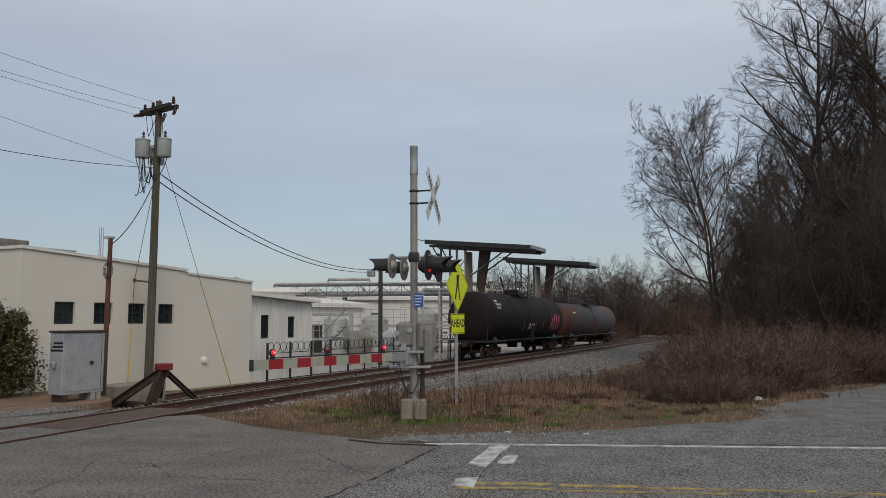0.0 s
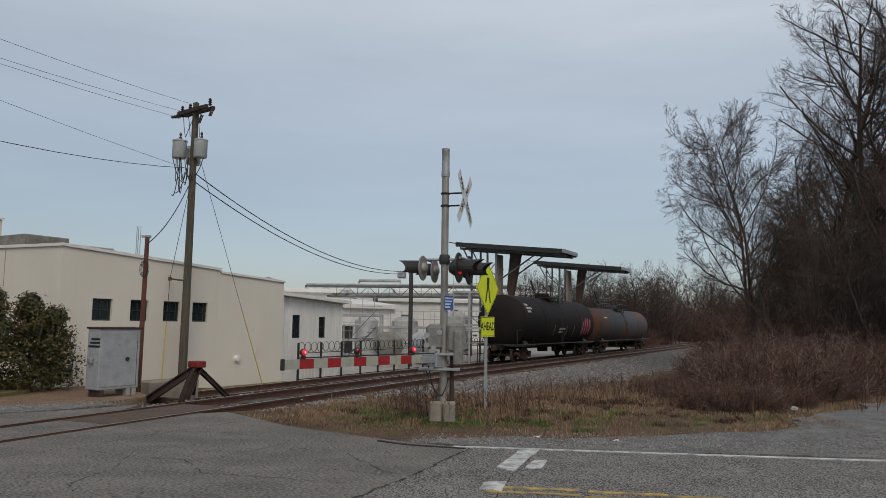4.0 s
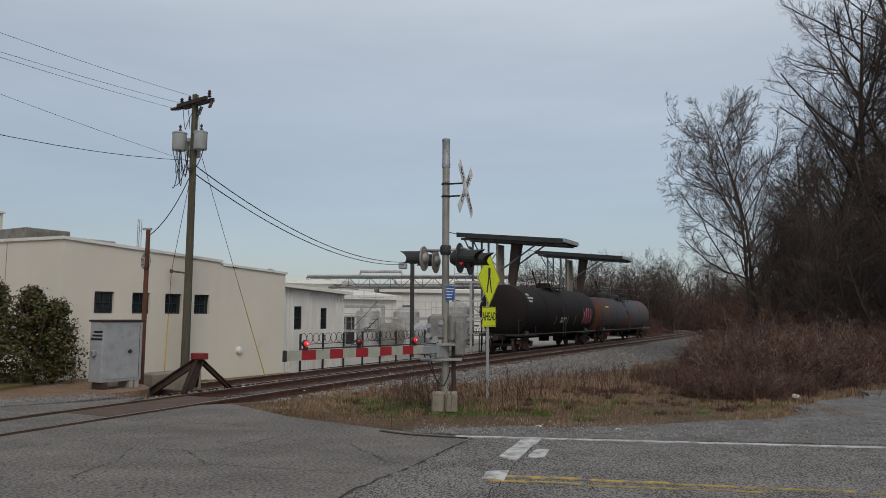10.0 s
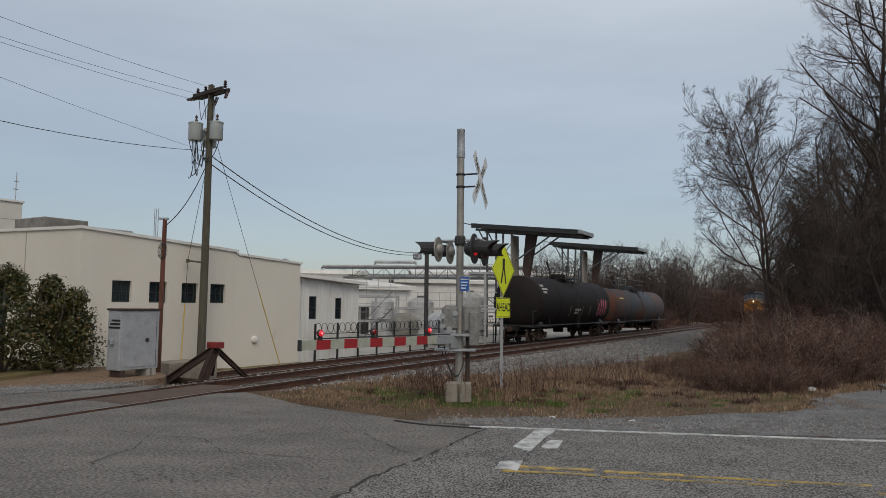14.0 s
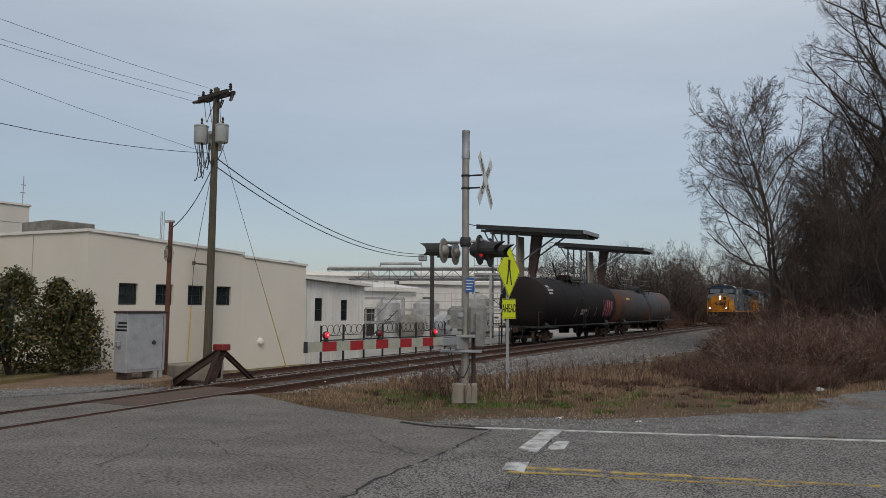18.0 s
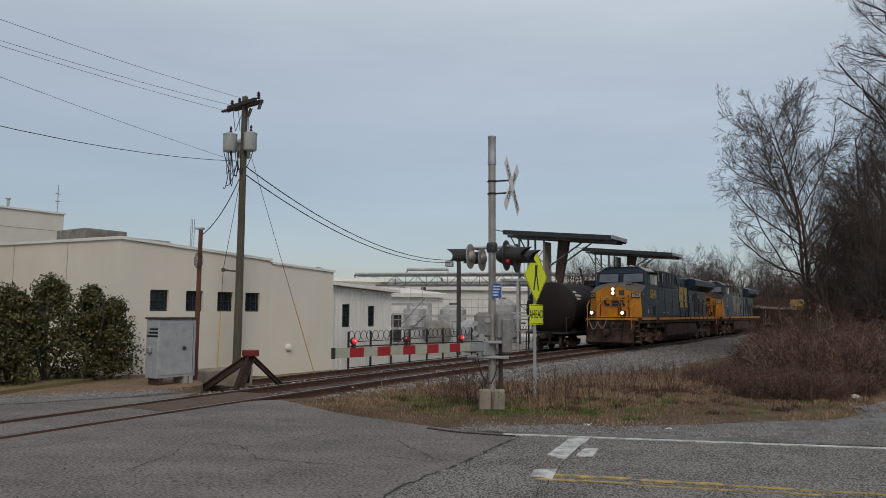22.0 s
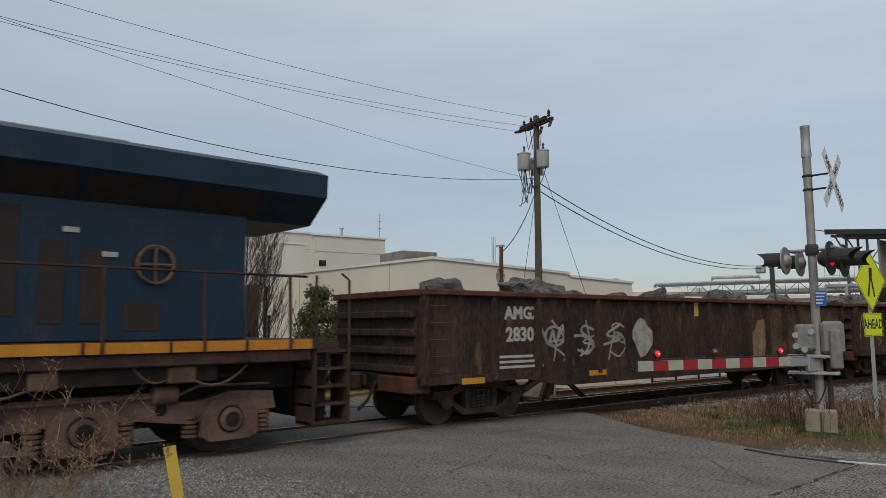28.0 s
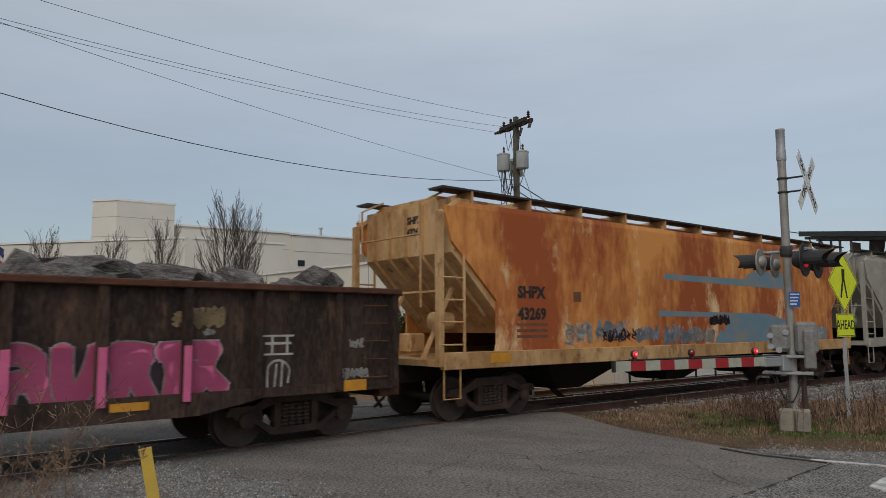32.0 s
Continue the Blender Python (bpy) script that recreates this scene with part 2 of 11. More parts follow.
BARK_FAR = material("far_twig", (0.085, 0.06, 0.05), (0.05, 0.038, 0.034), 0.95, scale=4, bump=0)
BRAMBLE = material("reddish_bramble_stem", (0.155, 0.08, 0.056), (0.05, 0.028, 0.022), 0.9, scale=1.2, bump=0, island=0.75)
BRAMBLE_GREY = material("grey_dead_stem", (0.26, 0.19, 0.15), (0.13, 0.095, 0.078), 0.9, scale=2, bump=0, island=0.5)
STALK = material("dry_weed_stalk", (0.3, 0.2, 0.13), (0.15, 0.095, 0.065), 0.9, scale=4, bump=0, island=0.3)
HOLLY = material("holly_leaf", (0.036, 0.044, 0.011), (0.074, 0.07, 0.017), 0.4, scale=3, fine=12, bump=0, low=0.4, high=0.6, island=0.6)
HOLLY_BROWN = material("bronze_leaf", (0.16, 0.1, 0.028), (0.1, 0.07, 0.022), 0.45, scale=3, bump=0, island=0.4)
IVY = material("evergreen_leaf", (0.03, 0.045, 0.016), (0.05, 0.06, 0.02), 0.55, scale=3, bump=0)
LOCO_BLUE = material("dark_blue_locomotive_paint", (0.009, 0.026, 0.049), (0.015, 0.032, 0.054), 0.45, scale=0.9, fine=18, bump=0.05, stretch=(1, 1, 0.5), fleck=(0.03, 0.043, 0.055), fleck_at=0.62, gloss=0.3)
LOCO_YELLOW = material("yellow_locomotive_paint", (0.58, 0.245, 0.018), (0.4, 0.15, 0.016), 0.5, scale=1.6, fine=20, bump=0.05, fleck=(0.17, 0.08, 0.022), fleck_at=0.66, gloss=0.35)
LOGO_YELLOW = material("yellow_lettering", (0.5, 0.345, 0.055), (0.36, 0.24, 0.04), 0.55, scale=1.6, fine=14, bump=0, stretch=(1, 1, 0.4), fleck=(0.2, 0.15, 0.05), fleck_at=0.67)
LOCO_GREY = material("faded_grey_locomotive_paint", (0.2, 0.185, 0.15), (0.145, 0.135, 0.115), 0.55, scale=1.1, fine=18, bump=0.05)
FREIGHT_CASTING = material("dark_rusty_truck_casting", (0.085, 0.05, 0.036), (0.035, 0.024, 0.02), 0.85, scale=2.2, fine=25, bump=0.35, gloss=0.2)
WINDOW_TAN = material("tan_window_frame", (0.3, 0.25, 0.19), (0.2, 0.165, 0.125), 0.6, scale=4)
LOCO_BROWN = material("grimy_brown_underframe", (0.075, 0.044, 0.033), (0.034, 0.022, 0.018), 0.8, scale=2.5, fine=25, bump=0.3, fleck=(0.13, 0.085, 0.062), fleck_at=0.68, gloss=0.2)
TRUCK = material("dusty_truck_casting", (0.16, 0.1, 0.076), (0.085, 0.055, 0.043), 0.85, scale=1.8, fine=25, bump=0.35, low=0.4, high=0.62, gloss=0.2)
# near-black for grimy parts and for the shade filled in under the sills
GRIME_SHADE = material("black_grime_and_shade", (0.012, 0.01, 0.009), (0.026, 0.02, 0.017), 0.85, scale=4, gloss=0.2)
GRILLE = material("brown_grille", (0.02, 0.016, 0.016), (0.036, 0.022, 0.018), 0.8, scale=6)
ROOFWHITE = material("sun_bleached_roof", (0.4, 0.37, 0.31), (0.2, 0.21, 0.215), 0.7, scale=2)
GON_BROWN = material("weathered_gondola_paint", (0.07, 0.044, 0.034), (0.027, 0.0195, 0.016), 0.8, scale=1.6, fine=24, bump=0.18, stretch=(1, 1, 0.3), fleck=(0.13, 0.076, 0.05), fleck_at=0.62, spread=0.1, gloss=0.15, grain=0.9)
GON_RUST = material("gondola_rust_edge", (0.13, 0.055, 0.035), (0.06, 0.032, 0.024), 0.85, scale=3, fine=25, bump=0.2, gloss=0.15)
WHEEL = material("rusty_wheel", (0.085, 0.055, 0.042), (0.05, 0.036, 0.03), 0.7, 0.3, scale=5)
HOPPER = material("rust_streaked_hopper_paint", (0.68, 0.29, 0.08), (0.34, 0.085, 0.025), 0.75, scale=0.5, fine=6, bump=0.06, stretch=(1, 1, 0.42), fleck=(0.76, 0.53, 0.29), fleck_at=0.605, low=0.4, high=0.56, grain=0.2, gloss=0.3)
HOPPER_END = material("cream_orange_hopper_end", (0.6, 0.39, 0.19), (0.34, 0.18, 0.07), 0.75, scale=1.1, fine=12, bump=0.1, stretch=(1, 1, 0.5), fleck=(0.2, 0.1, 0.045), fleck_at=0.62, gloss=0.25)
HOPPER_GREY = material("pale_grey_hopper_paint", (0.4, 0.38, 0.33), (0.3, 0.28, 0.24), 0.7, scale=1.5, fine=18, bump=0.1)
BLUE_BAND = material("faded_blue_band", (0.14, 0.24, 0.31), (0.24, 0.24, 0.22), 0.65, scale=2.2, bump=0, low=0.42, high=0.66)
ORANGE_TAPE = material("orange_reflective_tape", (0.62, 0.28, 0.02), (0.5, 0.22, 0.02), 0.45, scale=6, bump=0)
GRAF_PINK = material("pink_spray_paint", (0.68, 0.14, 0.29), (0.58, 0.105, 0.225), 0.55, scale=2.0, bump=0)
GRAF_DARK = material("dark_spray_outline", (0.03, 0.012, 0.02), rough=0.6, bump=0)
GRAF_WHITE = material("white_spray_paint", (0.42, 0.4, 0.37), (0.25, 0.235, 0.21), 0.6, scale=4, bump=0, low=0.42, high=0.62)
GRAF_TAN = material("tan_spray_paint", (0.28, 0.2, 0.12), (0.15, 0.105, 0.07), 0.7, scale=4, bump=0)
GRAF_BLUE = material("blue_spray_paint", (0.07, 0.25, 0.46), (0.05, 0.17, 0.33), 0.55, scale=4, bump=0)
GRAF_RUST = material("rust_scrape", (0.2, 0.075, 0.035), (0.11, 0.05, 0.03), 0.8, scale=4, bump=0)
GRAF_PALE = material("pale_blue_grey_paint", (0.29, 0.35, 0.4), (0.2, 0.245, 0.29), 0.6, scale=4, bump=0)
GRAF_OCHRE = material("ochre_spray_paint", (0.36, 0.26, 0.13), (0.2, 0.14, 0.08), 0.7, scale=4, bump=0)
GRAF_RED = material("faded_red_spray_paint", (0.34, 0.085, 0.06), (0.2, 0.06, 0.045), 0.7, scale=4, bump=0)
CREAM_PANEL = material("worn_cream_panel", (0.55, 0.46, 0.32), (0.12, 0.065, 0.035), 0.75, scale=2.2, fine=14, bump=0.06, stretch=(0.5, 1, 3.5), low=0.46, high=0.58)
SPRAY_GREEN = material("faded_green_mark", (0.05, 0.2, 0.1), rough=0.7, bump=0)
LETTER = material("white_lettering", (0.5, 0.48, 0.44), (0.38, 0.36, 0.33), 0.6, scale=8, bump=0)
LETTER_BLACK = material("black_lettering", (0.02, 0.017, 0.016), rough=0.6, bump=0)
ROCK = material("grey_broken_rock", (0.24, 0.225, 0.21), (0.07, 0.066, 0.062), 0.95, scale=4, fine=26, bump=1.0, dist=0.06, spread=0.3, stretch=(1, 1, 3.5), fleck=(0.36, 0.34, 0.32), fleck_at=0.62, grain=0.9)
TANK_BLACK = material("black_tank_paint", (0.009, 0.007, 0.007), (0.016, 0.009, 0.008), 0.7, scale=0.8, fine=16, bump=0.06, stretch=(0.5, 1, 1), fleck=(0.035, 0.014, 0.011), fleck_at=0.66, gloss=0.25)
TANK_RUST = material("rusty_grey_tank_paint", (0.05, 0.056, 0.064), (0.14, 0.05, 0.026), 0.65, scale=0.6, fine=16, bump=0.06, stretch=(0.6, 1, 0.6), low=0.45, high=0.62, gloss=0.3)
PIPE = material("white_pipe_lagging", (0.5, 0.5, 0.49), (0.3, 0.3, 0.295), 0.5, scale=2)
STEEL_FRAME = material("grey_steel_frame", (0.16, 0.165, 0.168), (0.085, 0.085, 0.085), 0.6, 0.2, scale=2)
PALE_STEEL = material("pale_painted_steel", (0.45, 0.45, 0.44), (0.3, 0.3, 0.295), 0.55, 0.1, scale=2)
STAINLESS = material("stainless_tank", (0.5, 0.5, 0.49), (0.4, 0.4, 0.39), 0.35, 0.8, scale=1.5)
WOODPANEL = material("grey_weathered_boards", (0.36, 0.32, 0.27), (0.22, 0.19, 0.16), 0.9, scale=3, stretch=(2, 2, 0.2))
HVAC = material("stained_hvac_casing", (0.26, 0.25, 0.22), (0.15, 0.14, 0.12), 0.8, scale=2)
BROWNPANEL = material("brown_entrance_panel", (0.085, 0.062, 0.052), (0.055, 0.042, 0.037), 0.7, scale=2)
CARBLACK = material("dark_car_paint", (0.012, 0.014, 0.02), rough=0.25, bump=0, clear=0.8)
FLAG_RED = material("flag_red", (0.35, 0.03, 0.04), rough=0.8, bump=0)
FLAG_WHITE = material("flag_white", (0.55, 0.53, 0.53), rough=0.8, bump=0)
FLAG_BLUE = material("flag_blue", (0.025, 0.035, 0.12), rough=0.8, bump=0)
NOSE_GREY = material("dusty_grey_nose_top", (0.13, 0.115, 0.1), (0.075, 0.068, 0.062), 0.75, scale=2.5, fine=25)
WORN_PANEL = material("worn_tan_brown_panel", (0.12, 0.08, 0.048), (0.05, 0.034, 0.024), 0.85, scale=3.0, fine=18, bump=0.1, gloss=0.15, grain=0.8)
PALE_BOARD = material("pale_number_board", (0.5, 0.46, 0.36), (0.4, 0.36, 0.28), 0.5, scale=6, bump=0)
LITTER = material("white_litter", (0.7, 0.69, 0.67), rough=0.7, bump=0.1)


# ---- mesh building ----
class Geo:
    """Vertices and faces of one mesh."""

    def __init__(self):
        self.v, self.f = [], []

    def add(self, verts, faces):
        k = len(self.v)
        self.v.extend(tuple(p) for p in verts)
        self.f.extend(tuple(i + k for i in f) for f in faces)
        return self

    def box(self, x0, y0, z0, x1, y1, z1, m=None, b=0.0):
        x0, x1, y0, y1, z0, z1 = min(x0, x1), max(x0, x1), min(y0, y1), max(y0, y1), min(z0, z1), max(z0, z1)
        b = min(b, (x1 - x0) * 0.4, (y1 - y0) * 0.4, (z1 - z0) * 0.4)
        if b <= 0:
            v = [(x, y, z) for z in (z0, z1) for y in (y0, y1) for x in (x0, x1)]
            f = [(0, 2, 3, 1), (4, 5, 7, 6), (0, 1, 5, 4), (2, 6, 7, 3), (0, 4, 6, 2), (1, 3, 7, 5)]
        else:
            v, f = [], []
            lo, hi = (x0, y0, z0), (x1, y1, z1)
            ids = {}
            for c in range(8):
                s = [(c >> a) & 1 for a in range(3)]
                for a in range(3):
                    q = [(hi[k] - (0 if k == a else b)) if s[k] else (lo[k] + (0 if k == a else b)) for k in range(3)]
                    ids[c, a] = len(v)
                    v.append(tuple(q))
            for a in range(3):
                o, w = (a + 1) % 3, (a + 2) % 3
                for s in (0, 1):
                    ring = [(s << a) | (i << o) | (j << w) for i, j in ((0, 0), (1, 0), (1, 1), (0, 1))]
                    q = [ids[c, a] for c in ring]
                    f.append(tuple(q) if s else tuple(reversed(q)))
            for a in range(3):
                o, w = (a + 1) % 3, (a + 2) % 3
                for i in (0, 1):
                    for j in (0, 1):
                        c0 = (i << o) | (j << w)
                        c1 = c0 | (1 << a)
                        q = (ids[c0, o], ids[c1, o], ids[c1, w], ids[c0, w])
                        f.append(q if i != j else tuple(reversed(q)))
            for c in range(8):
                q = (ids[c, 0], ids[c, 1], ids[c, 2])
                f.append(q if bin(c).count("1") % 2 else tuple(reversed(q)))
        if m is not None:
            v = [m @ Vector(p) for p in v]
        return self.add(v, f)

    def tube(self, pts, r, n=8, caps=True, r1=None):
        """A tube along points, of one radius or tapering to r1."""
        pts = [Vector(p) for p in pts]
        k0 = len(self.v)
        up = None
        for i, p in enumerate(pts):
            t = (pts[min(i + 1, len(pts) - 1)] - pts[max(i - 1, 0)]).normalized()
            if up is None:
                up = t.orthogonal().normalized()
            up = (up - t * up.dot(t))
            up = up.normalized() if up.length > 1e-6 else t.orthogonal().normalized()
            side = t.cross(up)
            q = r if r1 is None else r + (r1 - r) * i / (len(pts) - 1)
            for j in range(n):
                a = 2 * math.pi * j / n
                self.v.append(tuple(p + (up * math.cos(a) + side * math.sin(a)) * q))
        for i in range(len(pts) - 1):
            for j in range(n):
                a, b = k0 + i * n + j, k0 + i * n + (j + 1) % n
                self.f.append((a, b, b + n, a + n))
        if caps:
            self.f.append(tuple(k0 + j for j in reversed(range(n))))
            e = k0 + (len(pts) - 1) * n
            self.f.append(tuple(e + j for j in range(n)))
        return self

    def prism(self, outline, axis, a, b, m=None):
        """A flat outline of (p, q) drawn out along an axis from a to b. axis x: (y, z); y: (x, z); z: (x, y)."""
        def at(p, q, w):
            return {"x": (w, p, q), "y": (p, w, q), "z": (p, q, w)}[axis]
        n = len(outline)
        v = [at(p, q, a) for p, q in outline] + [at(p, q, b) for p, q in outline]
        f = [tuple(range(n)), tuple(reversed(range(n, 2 * n)))] + [(i, i + n, (i + 1) % n + n, (i + 1) % n) for i in range(n)]
        if m is not None:
            v = [m @ Vector(p) for p in v]
        return self.add(v, f)

    def lathe(self, profile, axis="z", at=(0, 0, 0), n=24, m=None):
        """Rings of (radius, place along the axis) turned round an axis through at."""
        k0 = len(self.v)
        for r, h in profile:
            for j in range(n):
                a = 2 * math.pi * j / n
                c, s = r * math.cos(a), r * math.sin(a)
                p = {"z": (c, s, h), "x": (h, c, s), "y": (s, h, c)}[axis]
                p = Vector(p) + Vector(at)
                self.v.append(tuple(m @ p if m is not None else p))
        for i in range(len(profile) - 1):
            for j in range(n):
                a, b = k0 + i * n + j, k0 + i * n + (j + 1) % n
                self.f.append((a, b, b + n, a + n))
        self.f.append(tuple(k0 + j for j in reversed(range(n))))
        self.f.append(tuple(k0 + (len(profile) - 1) * n + j for j in range(n)))
        return self

    def mesh(self, name, mat, smooth=False):
        me = bpy.data.meshes.new(name)
        me.from_pydata(self.v, [], self.f)
        bm = bmesh.new()
        bm.from_mesh(me)
        bmesh.ops.recalc_face_normals(bm, faces=bm.faces) if len(bm.faces) < 20000 else None
        bm.to_mesh(me)
        bm.free()
        me.materials.append(mat)
        if smooth:
            me.shade_smooth()
            me.set_sharp_from_angle(angle=radians(40))
        return me


def part(name, geo, mat, parent=None, label="", smooth=False, at=None):
    """Links one mesh as an object, under a thing or a part if given."""
    ob = new(name, geo if isinstance(geo, bpy.types.Mesh) else geo.mesh(name, mat, smooth))
    if parent is not None:
        ob.parent = parent
    if at is not None:
        ob.matrix_basis = at
    return tagged(ob, label=label)


def pieces(name, geo, mat, parent, label="", at=None):
    """Links every loose piece of a geometry as a part of its own."""
    root_of = list(range(len(geo.v)))

    def find(i):
        while root_of[i] != i:
            root_of[i] = root_of[root_of[i]]
            i = root_of[i]
        return i
    for f in geo.f:
        for i in f[1:]:
            root_of[find(i)] = find(f[0])
    groups = {}
    for f in geo.f:
        groups.setdefault(find(f[0]), []).append(f)
    for faces in groups.values():
        ids = sorted({i for f in faces for i in f})
        to = {i: k for k, i in enumerate(ids)}
        g = Geo()
        g.v, g.f = [geo.v[i] for i in ids], [tuple(to[i] for i in f) for f in faces]
        part(name, g, mat, parent, label, at=at)


def thing(name, m, label, category, group="", kind=""):
    ob = new(name)
    ob.empty_display_size = 0.2
    ob.matrix_basis = m
    return tagged(ob, label, category, group, kind)


def shape(name, geo, mat, label, category, kind="", m=None, smooth=False, group=""):
    ob = part(name, geo, mat, None, "", smooth, m)
    return tagged(ob, label, category, group, kind)


def lettering(name, text, size, mat, parent, m, depth=0.004, align="CENTER", stretch=1.0, bold=0.0):
    """Words in the built-in font as a thin mesh; m puts the text's own x to the right and y up."""
    cu = bpy.data.curves.new(name, "FONT")
    cu.body, cu.size, cu.extrude, cu.align_x, cu.align_y, cu.resolution_u, cu.offset = text, size, depth, align, "CENTER", 2, bold
    tmp = bpy.data.objects.new(name, cu)
    scene.collection.objects.link(tmp)
    bpy.context.view_layer.update()
    me = bpy.data.meshes.new_from_object(tmp.evaluated_get(bpy.context.evaluated_depsgraph_get()))
    bpy.data.objects.remove(tmp)
    me.transform(Matrix.Diagonal((stretch, 1, 1, 1)))
    me.materials.clear()
    me.materials.append(mat)
    ob = new(name, me)
    ob.parent, ob.matrix_basis = parent, m
    return ob


def sag(a, b, drop, n=14):
    a, b = Vector(a), Vector(b)
    return [a.lerp(b, i / n) - Vector((0, 0, 4 * drop * (i / n) * (1 - i / n))) for i in range(n + 1)]


def smooth01(x, a, b):
    x = min(1.0, max(0.0, (x - a) / (b - a)))
    return x * x * (3 - 2 * x)


# ---- the line of the railway ----
A0, S0, S1, YM, WM = -12.0745, 0.3259, 0.4767, 16.7606, 15.2564


def track_x(y):
    f = WM * math.log(math.cosh((y - YM) / WM)) - WM * math.log(math.cosh(YM / WM))
    return A0 + (S0 + S1) / 2 * y + (S1 - S0) / 2 * f


def track_slope(y):
    return (S0 + S1) / 2 + (S1 - S0) / 2 * math.tanh((y - YM) / WM)


YS = np.linspace(-80, 420, 10001)
XS = np.array([track_x(y) for y in YS])
ARC = np.concatenate([[0], np.cumsum(np.hypot(np.diff(YS), np.diff(XS)))])
ARC -= np.interp(0, YS, ARC)


def on_track(s, off=0.0):
    """Place on the line at s metres along it; off to its left (away from the camera), and the direction ahead."""
    y = float(np.interp(s, ARC, YS))
    d = Vector((track_slope(y), 1, 0)).normalized()
    return Vector((track_x(y), y, 0)) + Vector((-d.y, d.x, 0)) * off, d


def off_track(x, y):
    return (track_x(y) - x) / math.hypot(1, track_slope(y))


SIDING = 4.0
SIDING_Z = -0.3


def ground_z(x, y):
    """Height of the ground: level with the rails at the crossing, lower beside the raised track further on."""
    d = off_track(x, y)
    low = smooth01(y, 16.5, 30.0)
    z = -0.06 - 0.42 * low
    z -= 0.25 * smooth01(d, 1.6, 3.2) * smooth01(y, 17.0, 21.0) * (1 - 0.5 * low) * (1 - smooth01(d, 5.0, 6.0))
    z += 0.35 * smooth01(d, 12, 30) * (1 - smooth01(y, 60, 90))
    z += 0.5 * smooth01(-d, 7.0, 22.0) * low
    return z

# ---- ground and road ----
def ground_sheet():
    g = Geo()
    xs = sorted(set([-2500, -800, -300, -160, -110] + [x for x in range(-80, 81, 2)] + [110, 160, 300, 800, 2500]))
    ys = sorted(set([-2500, -800, -300, -120, -60, -30] + [y for y in range(-20, 121, 2)] + [150, 200, 300, 500, 900, 2500]))
    for y in ys:
        for x in xs:
            z = ground_z(min(max(x, -80), 80), min(max(y, -20), 120))
            near = abs(off_track(x, min(max(y, -20), 400))) < 4.5 and y > 16
            g.v.append((x, y, z - 0.03 - (0.12 if near else 0) + 0.05 * noise.noise((x * 0.3, y * 0.3, 1))))
    nx = len(xs)
    for j in range(len(ys) - 1):
        for i in range(nx - 1):
            g.f.append((j * nx + i, j * nx + i + 1, (j + 1) * nx + i + 1, (j + 1) * nx + i))
    return shape("ground", g, DRYGRASS, "dry winter grass and soil beside the railway", "ground", "structure")


ground_sheet()


def sheet(name, outline, z, mat, label, category="road", n=1, thick=0.06, wob=0.0):
    """A thin slab of ground cover over an outline of (x, y), with a slightly uneven edge."""
    pts = []
    rnd = random.Random(len(name) + len(outline))
    for i, (p, q) in enumerate(zip(outline, outline[1:] + outline[:1])):
        k = max(1, int(math.hypot(q[0] - p[0], q[1] - p[1]) / 0.6)) if wob else 1
        for j in range(k):
            t = j / k
            w = wob if j else 0
            pts.append((p[0] + (q[0] - p[0]) * t + rnd.uniform(-w, w), p[1] + (q[1] - p[1]) * t + rnd.uniform(-w, w)))
    g = Geo().prism(pts, "z", z - thick, z)
    return shape(name, g, mat, label, category, "structure")


def along_line(s0, s1, off, step=1.0):
    n = max(1, int(abs(s1 - s0) / step))
    return [tuple(on_track(s0 + (s1 - s0) * i / n, off)[0].xy) for i in range(n + 1)]


# the street comes in from +x, crosses the rails and goes on to -x
road_near = [(60, 9.4), (20, 10.7), (3.4, 11.25), (-0.2, 11.55), (-1.44, 12.15), (-2.3, 12.75), (-3.5, 13.6), (-4.6, 14.8), (-5.2, 15.4)] + along_line(16.4, -4.0, -0.8) + \
    [(-10.3, -2), (-8.2, 4.6), (-7.6, 5.2), (-6.4, 5.4), (-5.3, 5.5), (-4.1, 5.4), (-2.5, 3.0), (0, -2.0), (60, -2.0)]
sheet("road", road_near, -0.03, ASPHALT, "patched grey asphalt street up to the railway crossing", "road", wob=0.05)
sheet("chipseal_lane", [(60, 9.35), (20, 10.65), (3.4, 11.22), (-0.05, 11.48), (-0.68, 9.45), (-1.04, 8.6), (-1.3, 7.9), (-1.5, 7.1), (-1.9, 5.5), (-2.0, 4.5), (0, -1.9), (60, -1.9)], -0.018, CHIPSEAL,
      "coarse pale chip-seal surface of the street's lanes", "road", thick=0.03, wob=0.05)
sheet("crossing_panel", along_line(17.2, -6.0, 0.62) + along_line(-6.0, 17.2, -0.62), -0.025, ASPHALT, "asphalt laid between the rails at the crossing", "road", wob=0.0)
sheet("far_road", along_line(15.6, -9.0, 0.8) + [(-30, -14), (-70, -12), (-70, -2.0), (-40, 5.7), (-24, 9.8), (-17.4, 11.6), (-15.1, 12.2), (-12.6, 12.9), (-10.4, 13.7), (-8.4, 15.5), (-7.6, 16.6)], -0.035, ASPHALT,
      "grey asphalt street beyond the rails", "road", wob=0.03)
sheet("red_clay_infill", along_line(17.5, 14.3, 0.6) + along_line(14.3, 17.5, -0.6), -0.02, DIRT, "reddish dirt spread between the rails", "ground", wob=0.06)
